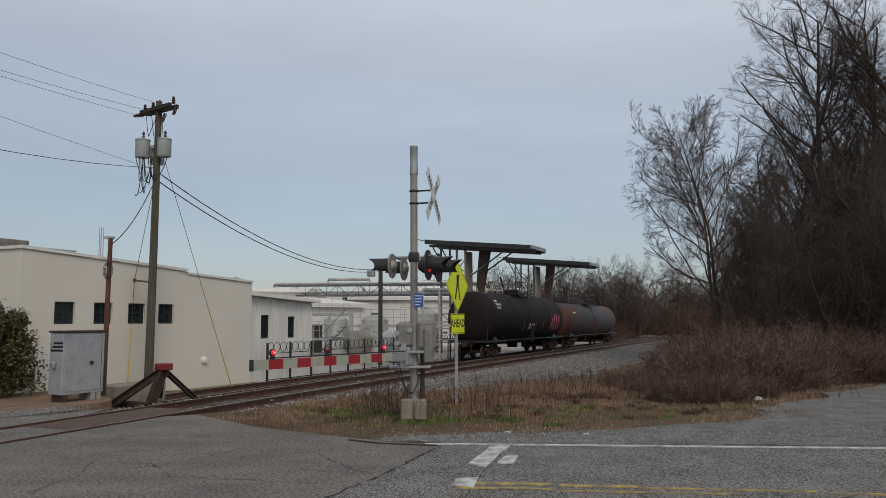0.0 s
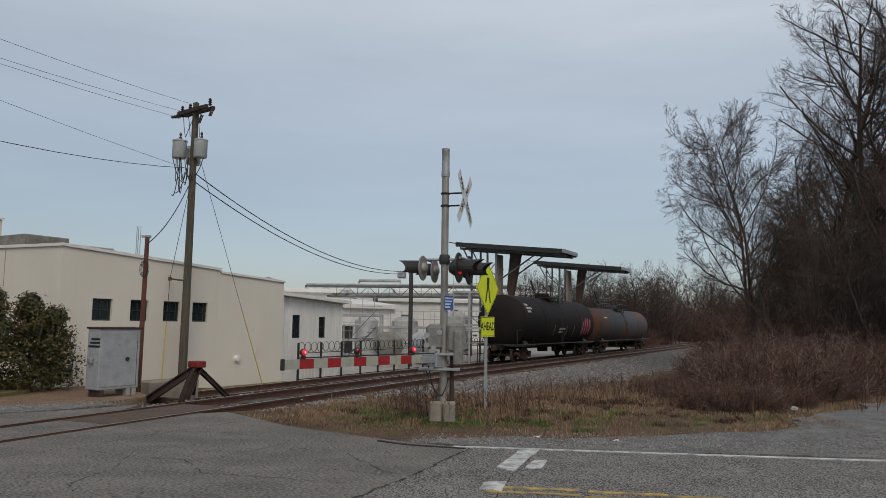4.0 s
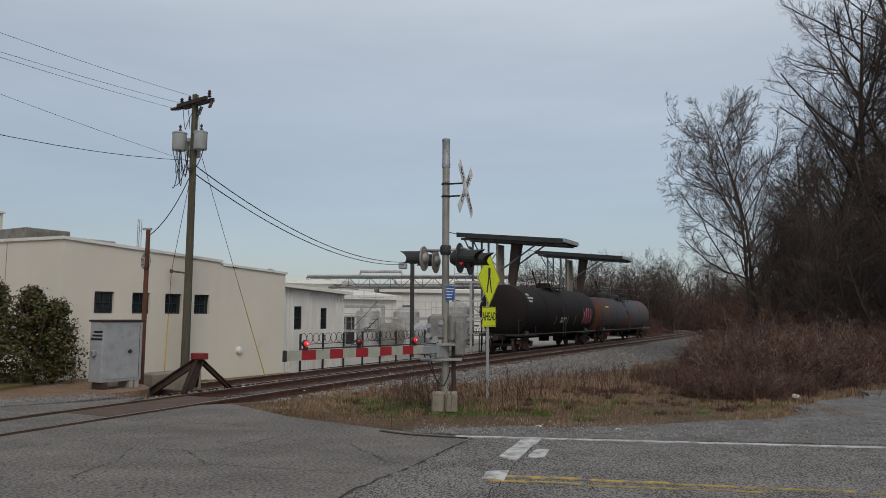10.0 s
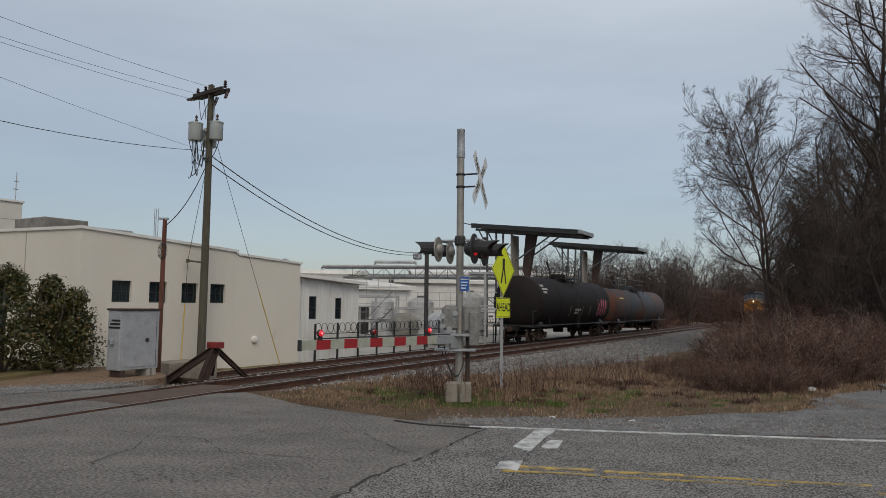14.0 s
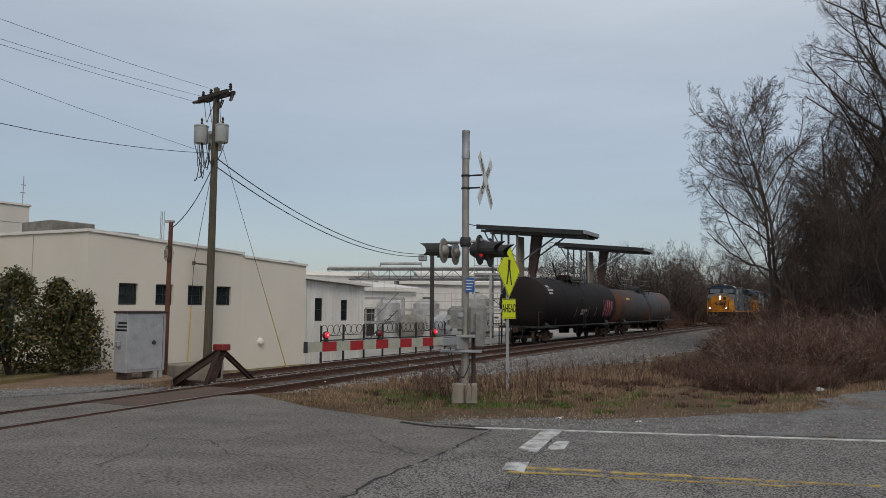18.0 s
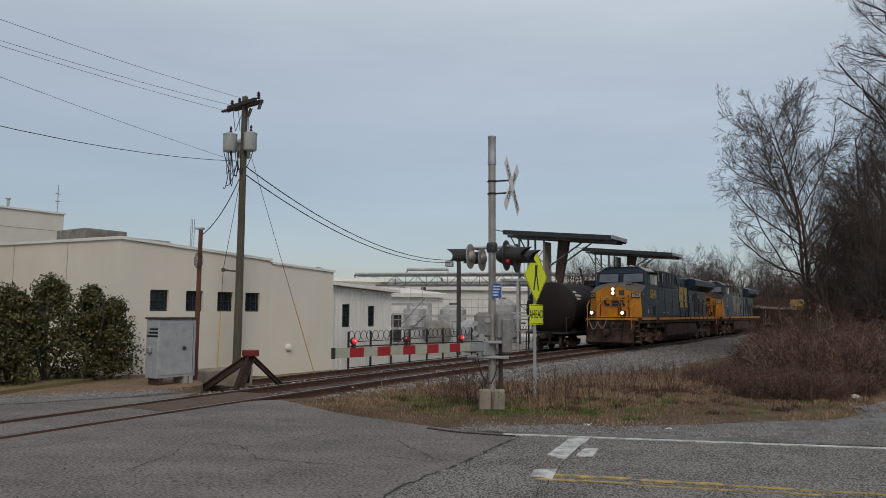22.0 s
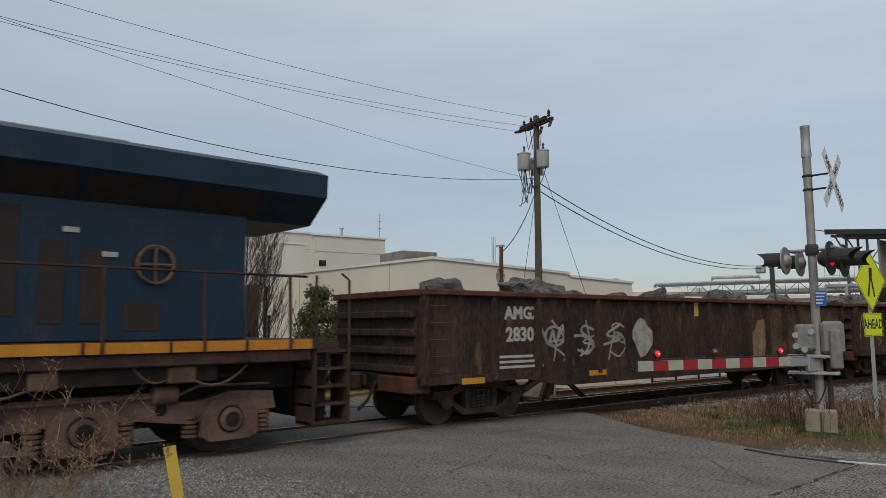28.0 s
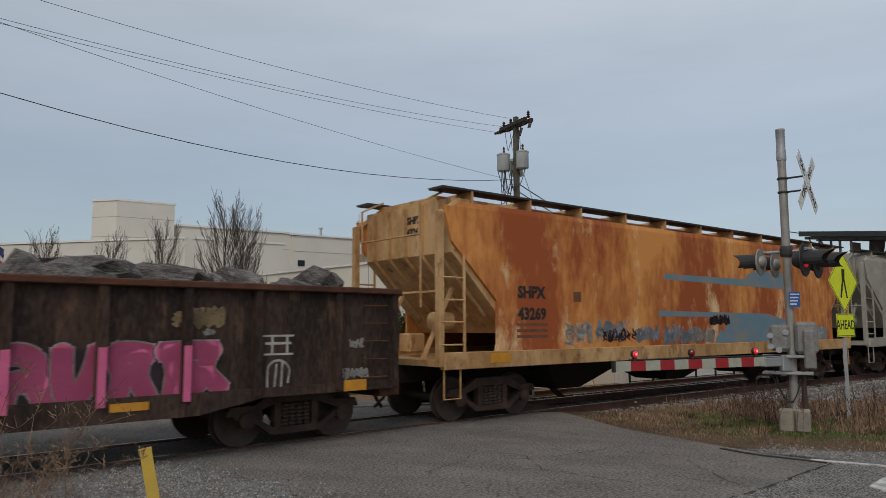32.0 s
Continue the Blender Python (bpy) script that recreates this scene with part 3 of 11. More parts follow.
sheet("gravel_shoulder", [(60, 9.3), (20, 10.6), (3.0, 11.25), (0.0, 11.6), (-1.2, 12.1), (0.0, 12.5), (1.5, 12.5), (3, 12.9), (4.4, 13.6), (5.7, 14.0), (7.8, 17.0), (14, 22.5), (30, 24), (60, 24)], -0.022, GRAVEL,
      "grey gravel shoulder and pull-off beside the street", "gravel", wob=0.25, thick=0.1)
sheet("leafy_yard", along_line(16.6, 18.2, 2.6) + [(-8.9, 19.3), (-10.2, 20.6), (-11.2, 21.0), (-11.9, 20.3), (-13.5, 20.8), (-14.2, 16.0), (-12.4, 13.4), (-10.5, 13.9), (-8.6, 15.6)], -0.025, LEAFLITTER,
      "brown leaf litter and gravel beside the signal cabinet", "ground", wob=0.2, thick=0.4)
sheet("grass_strip", [(-9.9, 23.6), (-7.4, 28.4), (-6.7, 28.1), (-9.0, 23.4)], -0.4, LAWN, "strip of mossy green grass along the office wall", "grass", wob=0.08, thick=0.4)
sheet("gravel_apron", [(-12.0, 13.4), (-10.3, 13.8), (-8.5, 15.6), (-8.2, 16.6), (-9.6, 16.0), (-11.3, 14.7)], -0.012, GRAVEL, "loose gravel strip along the street's edge", "gravel", wob=0.15)
sheet("lower_left_gravel", [(-8.3, 5.6), (-8.5, 6.4), (-7.9, 7.4), (-6.7, 7.1), (-5.2, 6.4), (-4.4, 5.6), (-3.0, 3.4), (-6.2, 5.2), (-7.7, 5.0)], -0.014, GRAVEL, "loose grey gravel at the street's broken edge", "gravel", wob=0.15)
sheet("dirt_patch", [(7.5, 12.6), (12, 12.4), (16, 13.4), (12, 14.2), (8.5, 13.6)], -0.012, DIRT, "bare reddish dirt beside the gravel", "ground", wob=0.25)


def marking(name, pts, mat, label, z=-0.006):
    return shape(name, Geo().prism(pts, "z", z - 0.012, z), mat, label, "road marking", "structure")


def bar(x0, y0, x1, y1, w):
    d = Vector((x1 - x0, y1 - y0)).normalized()
    n = Vector((-d.y, d.x)) * w / 2
    return [(x0 + n.x, y0 + n.y), (x1 + n.x, y1 + n.y), (x1 - n.x, y1 - n.y), (x0 - n.x, y0 - n.y)]


marking("edge_line", bar(-0.3, 11.48, 3.8, 11.12, 0.085), ROAD_WHITE, "thin worn white edge line of the street")
marking("edge_line", bar(3.8, 11.12, 40, 7.9, 0.085), ROAD_WHITE, "thin worn white edge line of the street")
marking("stop_bar", [(0.74, 11.36), (1.03, 11.36), (0.9, 10.86), (0.86, 10.8), (0.54, 9.61), (0.45, 9.72), (0.33, 9.9), (0.5, 10.5), (0.56, 10.68)], ROAD_WHITE, "broken white stop bar before the crossing")
marking("stop_bar_fragment", [(0.86, 10.38), (1.05, 10.41), (0.98, 10.1), (0.91, 9.82), (0.7, 9.84), (0.76, 10.1)], ROAD_WHITE, "worn fragment of the white stop bar", z=-0.001)
marking("stop_bar_fragment", [(0.14, 8.91), (0.26, 8.97), (0.42, 8.99), (0.37, 8.7), (0.33, 8.43), (0.2, 8.56), (0.08, 8.55), (0.12, 8.75)], ROAD_WHITE, "worn fragment of the white stop bar", z=-0.001)
for x0, x1, w, y0 in ((0.36, 1.22, 0.1, 8.7), (1.32, 2.2, 0.09, 8.56), (2.22, 2.9, 0.05, 8.42), (2.95, 4.1, 0.04, 8.32), (4.2, 8.0, 0.06, 8.1), (8.1, 20.0, 0.08, 7.6)):
    marking("centre_line", bar(x0, y0, x1, y0 - 0.11 * (x1 - x0), w), ROAD_YELLOW, "worn yellow centre line")
for x0, x1, w, y0 in ((0.15, 1.2, 0.06, 8.48), (1.25, 3.2, 0.03, 8.3), (4.0, 8.0, 0.06, 7.85), (8.1, 20.0, 0.08, 7.35)):
    marking("centre_line", bar(x0, y0, x1, y0 - 0.11 * (x1 - x0), w), ROAD_YELLOW, "worn yellow centre line")
marking("far_stop_bar", bar(-13.5, 9.9, -14.6, 6.6, 0.4), ROAD_WHITE, "white stop bar beyond the rails", z=-0.02)


def crack_line(g, pts, rnd, w=0.007, z=-0.021):
    """A ragged dark crack through the given corners."""
    out = []
    for (ax, ay), (bx, by) in zip(pts, pts[1:]):
        n = max(2, int(math.hypot(bx - ax, by - ay) / 0.12))
        out += [(ax + (bx - ax) * i / n + rnd.gauss(0, 0.02), ay + (by - ay) * i / n + rnd.gauss(0, 0.02)) for i in range(n)]
    out.append(pts[-1])
    for (ax, ay), (bx, by) in zip(out, out[1:]):
        if rnd.random() < 0.12:
            continue
        d = Vector((bx - ax, by - ay))
        if d.length < 1e-4:
            continue
        d.normalize()
        q = Vector((-d.y, d.x)) * w * rnd.uniform(0.4, 1.3)
        g.add([(ax + q.x, ay + q.y, z), (bx + q.x, by + q.y, z), (bx - q.x, by - q.y, z), (ax - q.x, ay - q.y, z)], [(0, 1, 2, 3)])


def cracks():
    rnd = random.Random(5)
    for pts in ([(-6.8, 9.6), (-5.9, 10.75), (-5.6, 11.7), (-5.0, 12.9), (-4.5, 13.9)], [(-5.9, 10.75), (-4.9, 10.3), (-3.95, 10.05), (-3.4, 9.2)], [(-4.2, 9.6), (-3.57, 10.16), (-3.2, 10.95), (-2.9, 11.6)],
                [(-1.9, 11.3), (-1.75, 10.6), (-1.2, 9.6), (-0.9, 9.3)], [(-1.4, 10.6), (-1.1, 11.1), (-0.9, 11.5)], [(-2.2, 9.7), (-1.5, 9.5), (-1.1, 9.3)], [(-7.6, 8.6), (-6.9, 9.6), (-6.4, 10.3)], [(-4.9, 10.3), (-4.6, 9.3), (-4.7, 8.4)],
                [(-3.4, 9.2), (-2.4, 9.0), (-1.5, 8.8)], [(-6.1, 12.8), (-5.3, 12.5), (-4.4, 12.6), (-3.6, 12.2)]):
        g = Geo()
        crack_line(g, pts, rnd)
        shape("road_crack", g, CRACK, "thin ragged crack in the asphalt", "crack", "structure")
    for pts in ([(0.98, 11.25), (0.55, 9.6), (0.3, 8.5), (0.1, 7.6)], [(0.1, 8.42), (2.4, 8.2), (4.6, 7.9), (9.0, 7.4)], [(2.1, 8.5), (2.15, 8.2), (2.2, 7.2)], [(3.6, 8.3), (3.7, 7.4)], [(1.25, 8.65), (1.3, 8.1)], [(6.0, 10.6), (6.2, 9.4), (6.1, 8.2)], [(-0.9, 8.9), (0.1, 8.75), (1.5, 8.5)]):
        g = Geo()
        crack_line(g, pts, rnd, 0.006, -0.0125)
        shape("road_crack", g, CRACK, "thin ragged crack in the chip seal", "crack", "structure")
    pits = Geo()
    for k in range(200):
        t = rnd.random()
        x, y = -7.0 + 5.8 * t + rnd.gauss(0, 0.3), 8.95 - 1.5 * t + rnd.gauss(0, 0.28)
        if rnd.random() < 0.3:
            x, y = -4.6 + 2.6 * rnd.random(), 11.2 - 0.5 * rnd.random() + rnd.gauss(0, 0.12)
        if off_track(x, y) > -1.0:
            continue
        r = rnd.uniform(0.006, 0.015)
        a = rnd.uniform(0, 3)
        pits.add([(x + r * 1.6 * math.cos(a + b), y + r * math.sin(a + b), -0.0215) for b in np.linspace(0, 6.283, 6, endpoint=False)], [tuple(range(6))])
    shape("asphalt_pits", pits, CRACK, "small dark pits where stones have come out", "pits", "stuff")
    sm = Geo()
    crack_line(sm, [(-0.05, 11.35), (-0.68, 9.45), (-1.04, 8.6), (-1.3, 7.9), (-1.5, 7.1), (-1.9, 5.5)], rnd, 0.02, -0.0125)
    sm.prism([(-1.5, 11.98), (-1.2, 11.76), (-0.95, 11.62), (-0.5, 11.5), (-0.1, 11.39), (-0.1, 11.345), (-0.5, 11.45), (-0.95, 11.57), (-1.25, 11.73), (-1.55, 11.94)], "z", -0.03, -0.012)
    shape("pavement_seam", sm, CRACK, "dark broken seam between two asphalt surfaces", "crack", "structure")


cracks()


# ---- railway ----
def rail_run(name, s0, s1, off, z, label):
    prof = [(-0.07, -0.17), (0.07, -0.17), (0.07, -0.155), (0.012, -0.14), (0.012, -0.045), (0.036, -0.035), (0.036, 0.0), (-0.036, 0.0), (-0.036, -0.035), (-0.012, -0.045), (-0.012, -0.14), (-0.07, -0.155)]
    n = int((s1 - s0) / 1.5)
    g, top = Geo(), Geo()
    for i in range(n + 1):
        p, d = on_track(s0 + (s1 - s0) * i / n, off)
        q = Vector((d.y, -d.x, 0))
        for a, h in prof:
            g.v.append(tuple(p + q * a + Vector((0, 0, z + h))))
        for a in (-0.033, 0.033):
            top.v.append(tuple(p + q * a + Vector((0, 0, z + 0.003))))
    k = len(prof)
    for i in range(n):
        for j in range(k):
            a, b = i * k + j, i * k + (j + 1) % k
            g.f.append((a, b, b + k, a + k))
        top.f.append((2 * i, 2 * i + 1, 2 * i + 3, 2 * i + 2))
    ob = shape(name, g, RAIL, label, "rail", "structure")
    part("rail_head", top, RAILTOP, ob, "polished running surface")
    return ob


rail_run("main_rail", -60, 330, -0.7525, 0.0, "brown steel rail with a polished head on the main line")
rail_run("main_rail", -60, 330, 0.7525, 0.0, "brown steel rail with a polished head on the main line")
rail_run("siding_rail", 19.6, 130, SIDING - 0.7525, SIDING_Z, "rusty rail of the factory siding")
rail_run("siding_rail", 19.6, 130, SIDING + 0.7525, SIDING_Z, "rusty rail of the factory siding")


def ballast_bed(name, s0, s1, off, z, half, drop, label, mat=BALLAST, wide=False):
    g = Geo()
    n = int((s1 - s0) / 0.8)
    rnd = random.Random(3)
    k = 8
    for i in range(n + 1):
        s = s0 + (s1 - s0) * i / n
        p, d = on_track(s, off)
        q = Vector((d.y, -d.x, 0))
        far, deep = half + drop * 1.6, drop
        if wide:
            far, deep = bank(s)
        for a, h in [(-half - drop * 1.6, -drop), (-half, 0), (-0.8, 0.035), (0.8, 0.035), (half, 0), (half + (far - half) * 0.33, -deep * 0.33), (half + (far - half) * 0.66, -deep * 0.66), (far, -deep)]:
            g.v.append(tuple(p + q * (a + rnd.uniform(-0.08, 0.08)) + Vector((0, 0, z + h + rnd.uniform(-0.02, 0.015)))))
    for i in range(n):
        for j in range(k - 1):
            g.f.append((i * k + j, i * k + j + 1, (i + 1) * k + j + 1, (i + 1) * k + j))
    return shape(name, g, mat, label, "ballast", "stuff")


def bank(s):
    """Foot of the near ballast bank: distance from the centre line and drop; it widens away from the crossing."""
    far = float(np.interp(s, (16, 20, 27, 33, 38, 50, 120), (1.8, 1.95, 2.4, 3.7, 5.6, 7.2, 7.5)))
    return far, float(np.interp(s, (16, 22, 33, 45), (0.12, 0.25, 0.42, 0.5)))


ballast_bed("main_ballast", 17.4, 330, 0, -0.2, 1.55, 0.75, "grey crushed-stone ballast under the main line", wide=True)
ballast_bed("main_ballast", -60, -5.0, 0, -0.2, 1.55, 0.5, "grey crushed-stone ballast under the main line")
ballast_bed("siding_ballast", 18.6, 130, SIDING, SIDING_Z - 0.2, 1.4, 0.35, "dirty stone ballast under the siding")


def ties(name, s0, s1, off, z, step, label):
    me = Geo().box(-1.3, -0.115, -0.18, 1.3, 0.115, 0.0, b=0.012).mesh("tie", TIE)
    root = thing(name, Matrix.Identity(4), label, "tie", kind="structure")
    s, rnd = s0, random.Random(9)
    while s < s1:
        p, d = on_track(s, off)
        ob = new("tie", me)
        ob.parent = root
        ob.matrix_basis = Matrix.Translation((p.x, p.y, z + rnd.uniform(-0.015, 0.01))) @ Matrix.Rotation(math.atan2(-d.x, d.y) + rnd.uniform(-0.02, 0.02), 4, "Z")
        s += step


ties("main_ties", 17.8, 62, 0, -0.155, 0.55, "weathered wooden ties under the main line")
ties("siding_ties", 19.9, 34, SIDING, SIDING_Z - 0.16, 0.56, "weathered wooden ties under the siding")


def loose_stones():
    """Single stones on the near shoulder of the ballast and between the rails."""
    g = Geo()
    rnd = random.Random(12)
    for k in range(30000):
        s = 17.6 + 66 * rnd.random() ** 1.3
        far, deep = bank(s)
        a = rnd.uniform(0.8, far + 0.15) if rnd.random() < 0.85 else rnd.uniform(-2.2, 0.7)
        p, d = on_track(s, 0)
        q = Vector((d.y, -d.x, 0))
        h = -0.19 if a < 1.55 else -0.2 - (a - 1.55) / (far - 1.55) * deep
        c = p + q * a + Vector((0, 0, h))
        r = rnd.uniform(0.022, 0.055)
        e = Euler((rnd.random() * 3, rnd.random() * 3, rnd.random() * 3)).to_matrix()
        v = [c + e @ Vector(w) * r * rnd.uniform(0.7, 1.2) for w in ((1, 0, 0), (-1, 0, 0), (0, 1, 0), (0, -1, 0), (0, 0, 1), (0, 0, -1))]
        g.add(v, [(0, 2, 4), (2, 1, 4), (1, 3, 4), (3, 0, 4), (2, 0, 5), (1, 2, 5), (3, 1, 5), (0, 3, 5)])
    shape("ballast_stones", g, STONE, "loose pale ballast stones on the shoulder of the track", "ballast", "stuff")


loose_stones()

# ---- cream office building along the siding ----
UX, UY = Vector((0.464, 0.886, 0)), Vector((-0.886, 0.464, 0))
CORNER = Vector((-11.8, 20.2, 0))


def frame_at(origin, xdir, z=0.0):
    x = Vector(xdir).normalized()
    y = Vector((-x.y, x.x, 0))
    return Matrix(((x.x, y.x, 0, origin[0]), (x.y, y.y, 0, origin[1]), (0, 0, 1, z), (0, 0, 0, 1)))


def wall_with_holes(g, w, h0, h1a, h1b, y0, y1, holes):
    """One connected wall in the x-z plane, w long, from h0 up to h1a (x=0) .. h1b (x=w), with rectangular holes (x0, z0, x1, z1), between y0 and y1."""
    xs = sorted({0, w, *[a for q in holes for a in (q[0], q[2])]})
    zs = sorted({h0, *[a for q in holes for a in (q[1], q[3])]}) + [None]
    ids = {}

    def vert(i, j, y):
        if (i, j, y) not in ids:
            z = h1a + (h1b - h1a) * xs[i] / w if zs[j] is None else zs[j]
            ids[i, j, y] = len(g.v)
            g.v.append((xs[i], y, z))
        return ids[i, j, y]

    def solid(i, j):
        if not (0 <= i < len(xs) - 1 and 0 <= j < len(zs) - 1):
            return False
        mx = (xs[i] + xs[i + 1]) / 2
        mz = zs[j] + 0.001 if zs[j + 1] is None else (zs[j] + zs[j + 1]) / 2
        return not any(q[0] < mx < q[2] and q[1] < mz < q[3] for q in holes)
    for i in range(len(xs) - 1):
        for j in range(len(zs) - 1):
            if not solid(i, j):
                continue
            for y in (y0, y1):
                g.f.append((vert(i, j, y), vert(i + 1, j, y), vert(i + 1, j + 1, y), vert(i, j + 1, y)))
            for di, dj, p, q in ((-1, 0, (i, j), (i, j + 1)), (1, 0, (i + 1, j), (i + 1, j + 1)), (0, -1, (i, j), (i + 1, j)), (0, 1, (i, j + 1), (i + 1, j + 1))):
                if not solid(i + di, j + dj):
                    g.f.append((vert(*p, y0), vert(*q, y0), vert(*q, y1), vert(*p, y1)))
    return g


def ring_frame(g, x0, z0, x1, z1, y0, y1, t):
    """A rectangular frame in the x-z plane as one closed ring."""
    k = len(g.v)
    for y in (y0, y1):
        for d in (0, t):
            g.v += [(x0 + d, y, z0 + d), (x1 - d, y, z0 + d), (x1 - d, y, z1 - d), (x0 + d, y, z1 - d)]
    for i in range(4):
        j = (i + 1) % 4
        g.f += [(k + i, k + j, k + 4 + j, k + 4 + i), (k + 8 + i, k + 8 + j, k + 12 + j, k + 12 + i), (k + i, k + j, k + 8 + j, k + 8 + i), (k + 4 + i, k + 4 + j, k + 12 + j, k + 12 + i)]
    return g


def window_unit(parent, x0, z0, x1, z1, y, mat_glass=GLASS, mull=1, rail=True, deep=0.09):
    """A framed window set into a wall whose outer face is at y=0, glass at y."""
    t = 0.045
    w = part("window", ring_frame(Geo(), x0, z0, x1, z1, y - 0.03, y + 0.03, t), FRAME_DARK, parent, "dark framed window")
    for i in range(mull):
        xm = x0 + (x1 - x0) * (i + 1) / (mull + 1)
        part("mullion", Geo().box(xm - 0.015, y - 0.02, z0 + t, xm + 0.015, y + 0.02, z1 - t), FRAME_DARK, w)
    if rail:
        zm = (z0 + z1) / 2
        part("glazing_bar", Geo().box(x0 + t, y - 0.022, zm - 0.015, x1 - t, y + 0.018, zm + 0.015), FRAME_DARK, w)
    part("pane", Geo().box(x0 + t, y + 0.001, z0 + t, x1 - t, y + 0.012, z1 - t), mat_glass, w)
    return w


def office():
    root = thing("office_building", frame_at(CORNER, UX), "long single-storey cream stucco office with small dark windows", "building", kind="")
    W = 9.25
    holes = []
    for az in (27.55, 25.1, 22.9, 20.9):
        # where the window's line of sight from the street meets the wall
        t = math.tan(radians(-az))
        L = (t * CORNER.y - CORNER.x) / (UX.x - t * UX.y)
        holes.append((L - 0.33, 1.87, L + 0.33, 2.53))
    g = Geo()
    step = 5.9
    wall_with_holes(g, step, -0.6, 4.0, 3.7, -0.0, 0.25, [q for q in holes if q[2] < step])
    g2 = Geo()
    wall_with_holes(g2, W - step, -0.6, 3.6, 3.45, 0.0, 0.25, [tuple(v - (step if i % 2 == 0 else 0) for i, v in enumerate(q)) for q in holes if q[0] > step])
    part("wall", g, STUCCO, root)
    part("wall", g2, STUCCO, root, at=Matrix.Translation((step, 0.001, 0)))
    for q in holes:
        window_unit(root, q[0], q[1], q[2], q[3], 0.12)
    # south-west face, recessed windows behind the hollies
    g3 = Geo()
    L = 17.0
    holes3 = [(9.2, 0.2, 10.3, 2.45), (3.8, 0.2, 5.0, 2.3), (15.2, 0.0, 16.3, 2.4)]
    m3 = Matrix.Translation((-0.004, 0.004, 0)) @ Matrix.Rotation(radians(90), 4, "Z")
    wall_with_holes(g3, L, -0.5, 4.0, 4.35, -0.25, 0.0, [(a, b, c, d) for a, b, c, d in holes3])
    part("wall", g3, STUCCO, root, at=m3)
    for a, b, c, d in holes3:
        w = window_unit(root, a, b, c, d, -0.14, TEAL_GLASS, 1, True)
        w.matrix_basis = m3
    jn = Geo()
    for x in (2.9, 6.3, 11.4, 13.6):
        jn.box(x - 0.012, 0.0, -0.3, x + 0.012, 0.008, 3.95 + x * 0.02)
    pieces("panel_joint", jn, SEAM, root, at=m3)
    # roof and coping
    rf = Geo()
    rf.prism([(0.2, 3.75), (step, 3.45), (step, 3.2), (0.2, 3.3)], "y", 0.2, L - 0.1)
    rf.prism([(step, 3.3), (W - 0.1, 3.15), (W - 0.1, 2.9), (step, 3.0)], "y", 0.2, L - 0.1)
    pieces("roof", rf, CONCRETE, root)
    cp = Geo()
    cp.prism([(-0.06, 4.0), (step + 0.05, 3.7), (step + 0.05, 3.79), (-0.06, 4.09)], "y", -0.06, 0.3)
    cp.prism([(step + 0.06, 3.6), (W + 0.05, 3.45), (W + 0.05, 3.53), (step + 0.06, 3.68)], "y", -0.06, 0.3)
    pieces("coping", cp, COPING, root, "white metal coping")
    cp2 = Geo().prism([(0.3, 4.0), (L, 4.35), (L, 4.44), (0.3, 4.09)], "y", -0.3, 0.06)
    part("coping", cp2, COPING, root, "white metal coping", at=m3)
    back = Geo().box(W - 0.2, 0.26, -0.6, W, L - 0.1, 3.4)
    part("wall", back, STUCCO, root)
    hood = Geo()
    hood.lathe([(0.02, -0.14), (0.1, -0.12), (0.13, -0.06), (0.14, 0.0)], "y", (6.85, -0.0, 0.55), 14)
    part("vent_hood", hood, COPING, root, "white wall vent hood", smooth=True)
    return root


office()


def shed():
    """White metal-clad annex at the end of the office, with the factory's white roofs behind."""
    o = CORNER + UX * 9.25
    root = thing("metal_shed", frame_at(o, UX), "white ribbed-metal annex with two narrow dark windows", "building")
    W = 4.2
    holes = [(0.95, 1.25, 1.42, 2.2), (2.62, 1.25, 3.05, 2.15)]
    g = Geo()
    wall_with_holes(g, W, -0.7, 2.95, 2.75, 0.35, 0.5, holes)
    ribs = Geo()
    x = 0.0
    while x < W:
        if not any(a - 0.06 < x < c + 0.03 for a, b, c, d in holes):
            ribs.box(x, 0.325, -0.7, x + 0.035, 0.349, 2.9 - 0.035 * x)
        x += 0.22
    part("wall", g, WHITE_METAL, root)
    pieces("siding_rib", ribs, WHITE_METAL, root)
    for q in holes:
        window_unit(root, *q, 0.42, GLASS, 0, True)
    part("roof", Geo().prism([(-0.0, 2.97), (W + 0.3, 2.75), (W + 0.3, 2.88), (0.0, 3.1)], "y", 0.05, 8.0), COPING, root)
    part("wall", Geo().box(W - 0.15, 0.5, -0.7, W, 8, 2.7), WHITE_METAL, root)
    return root


shed()


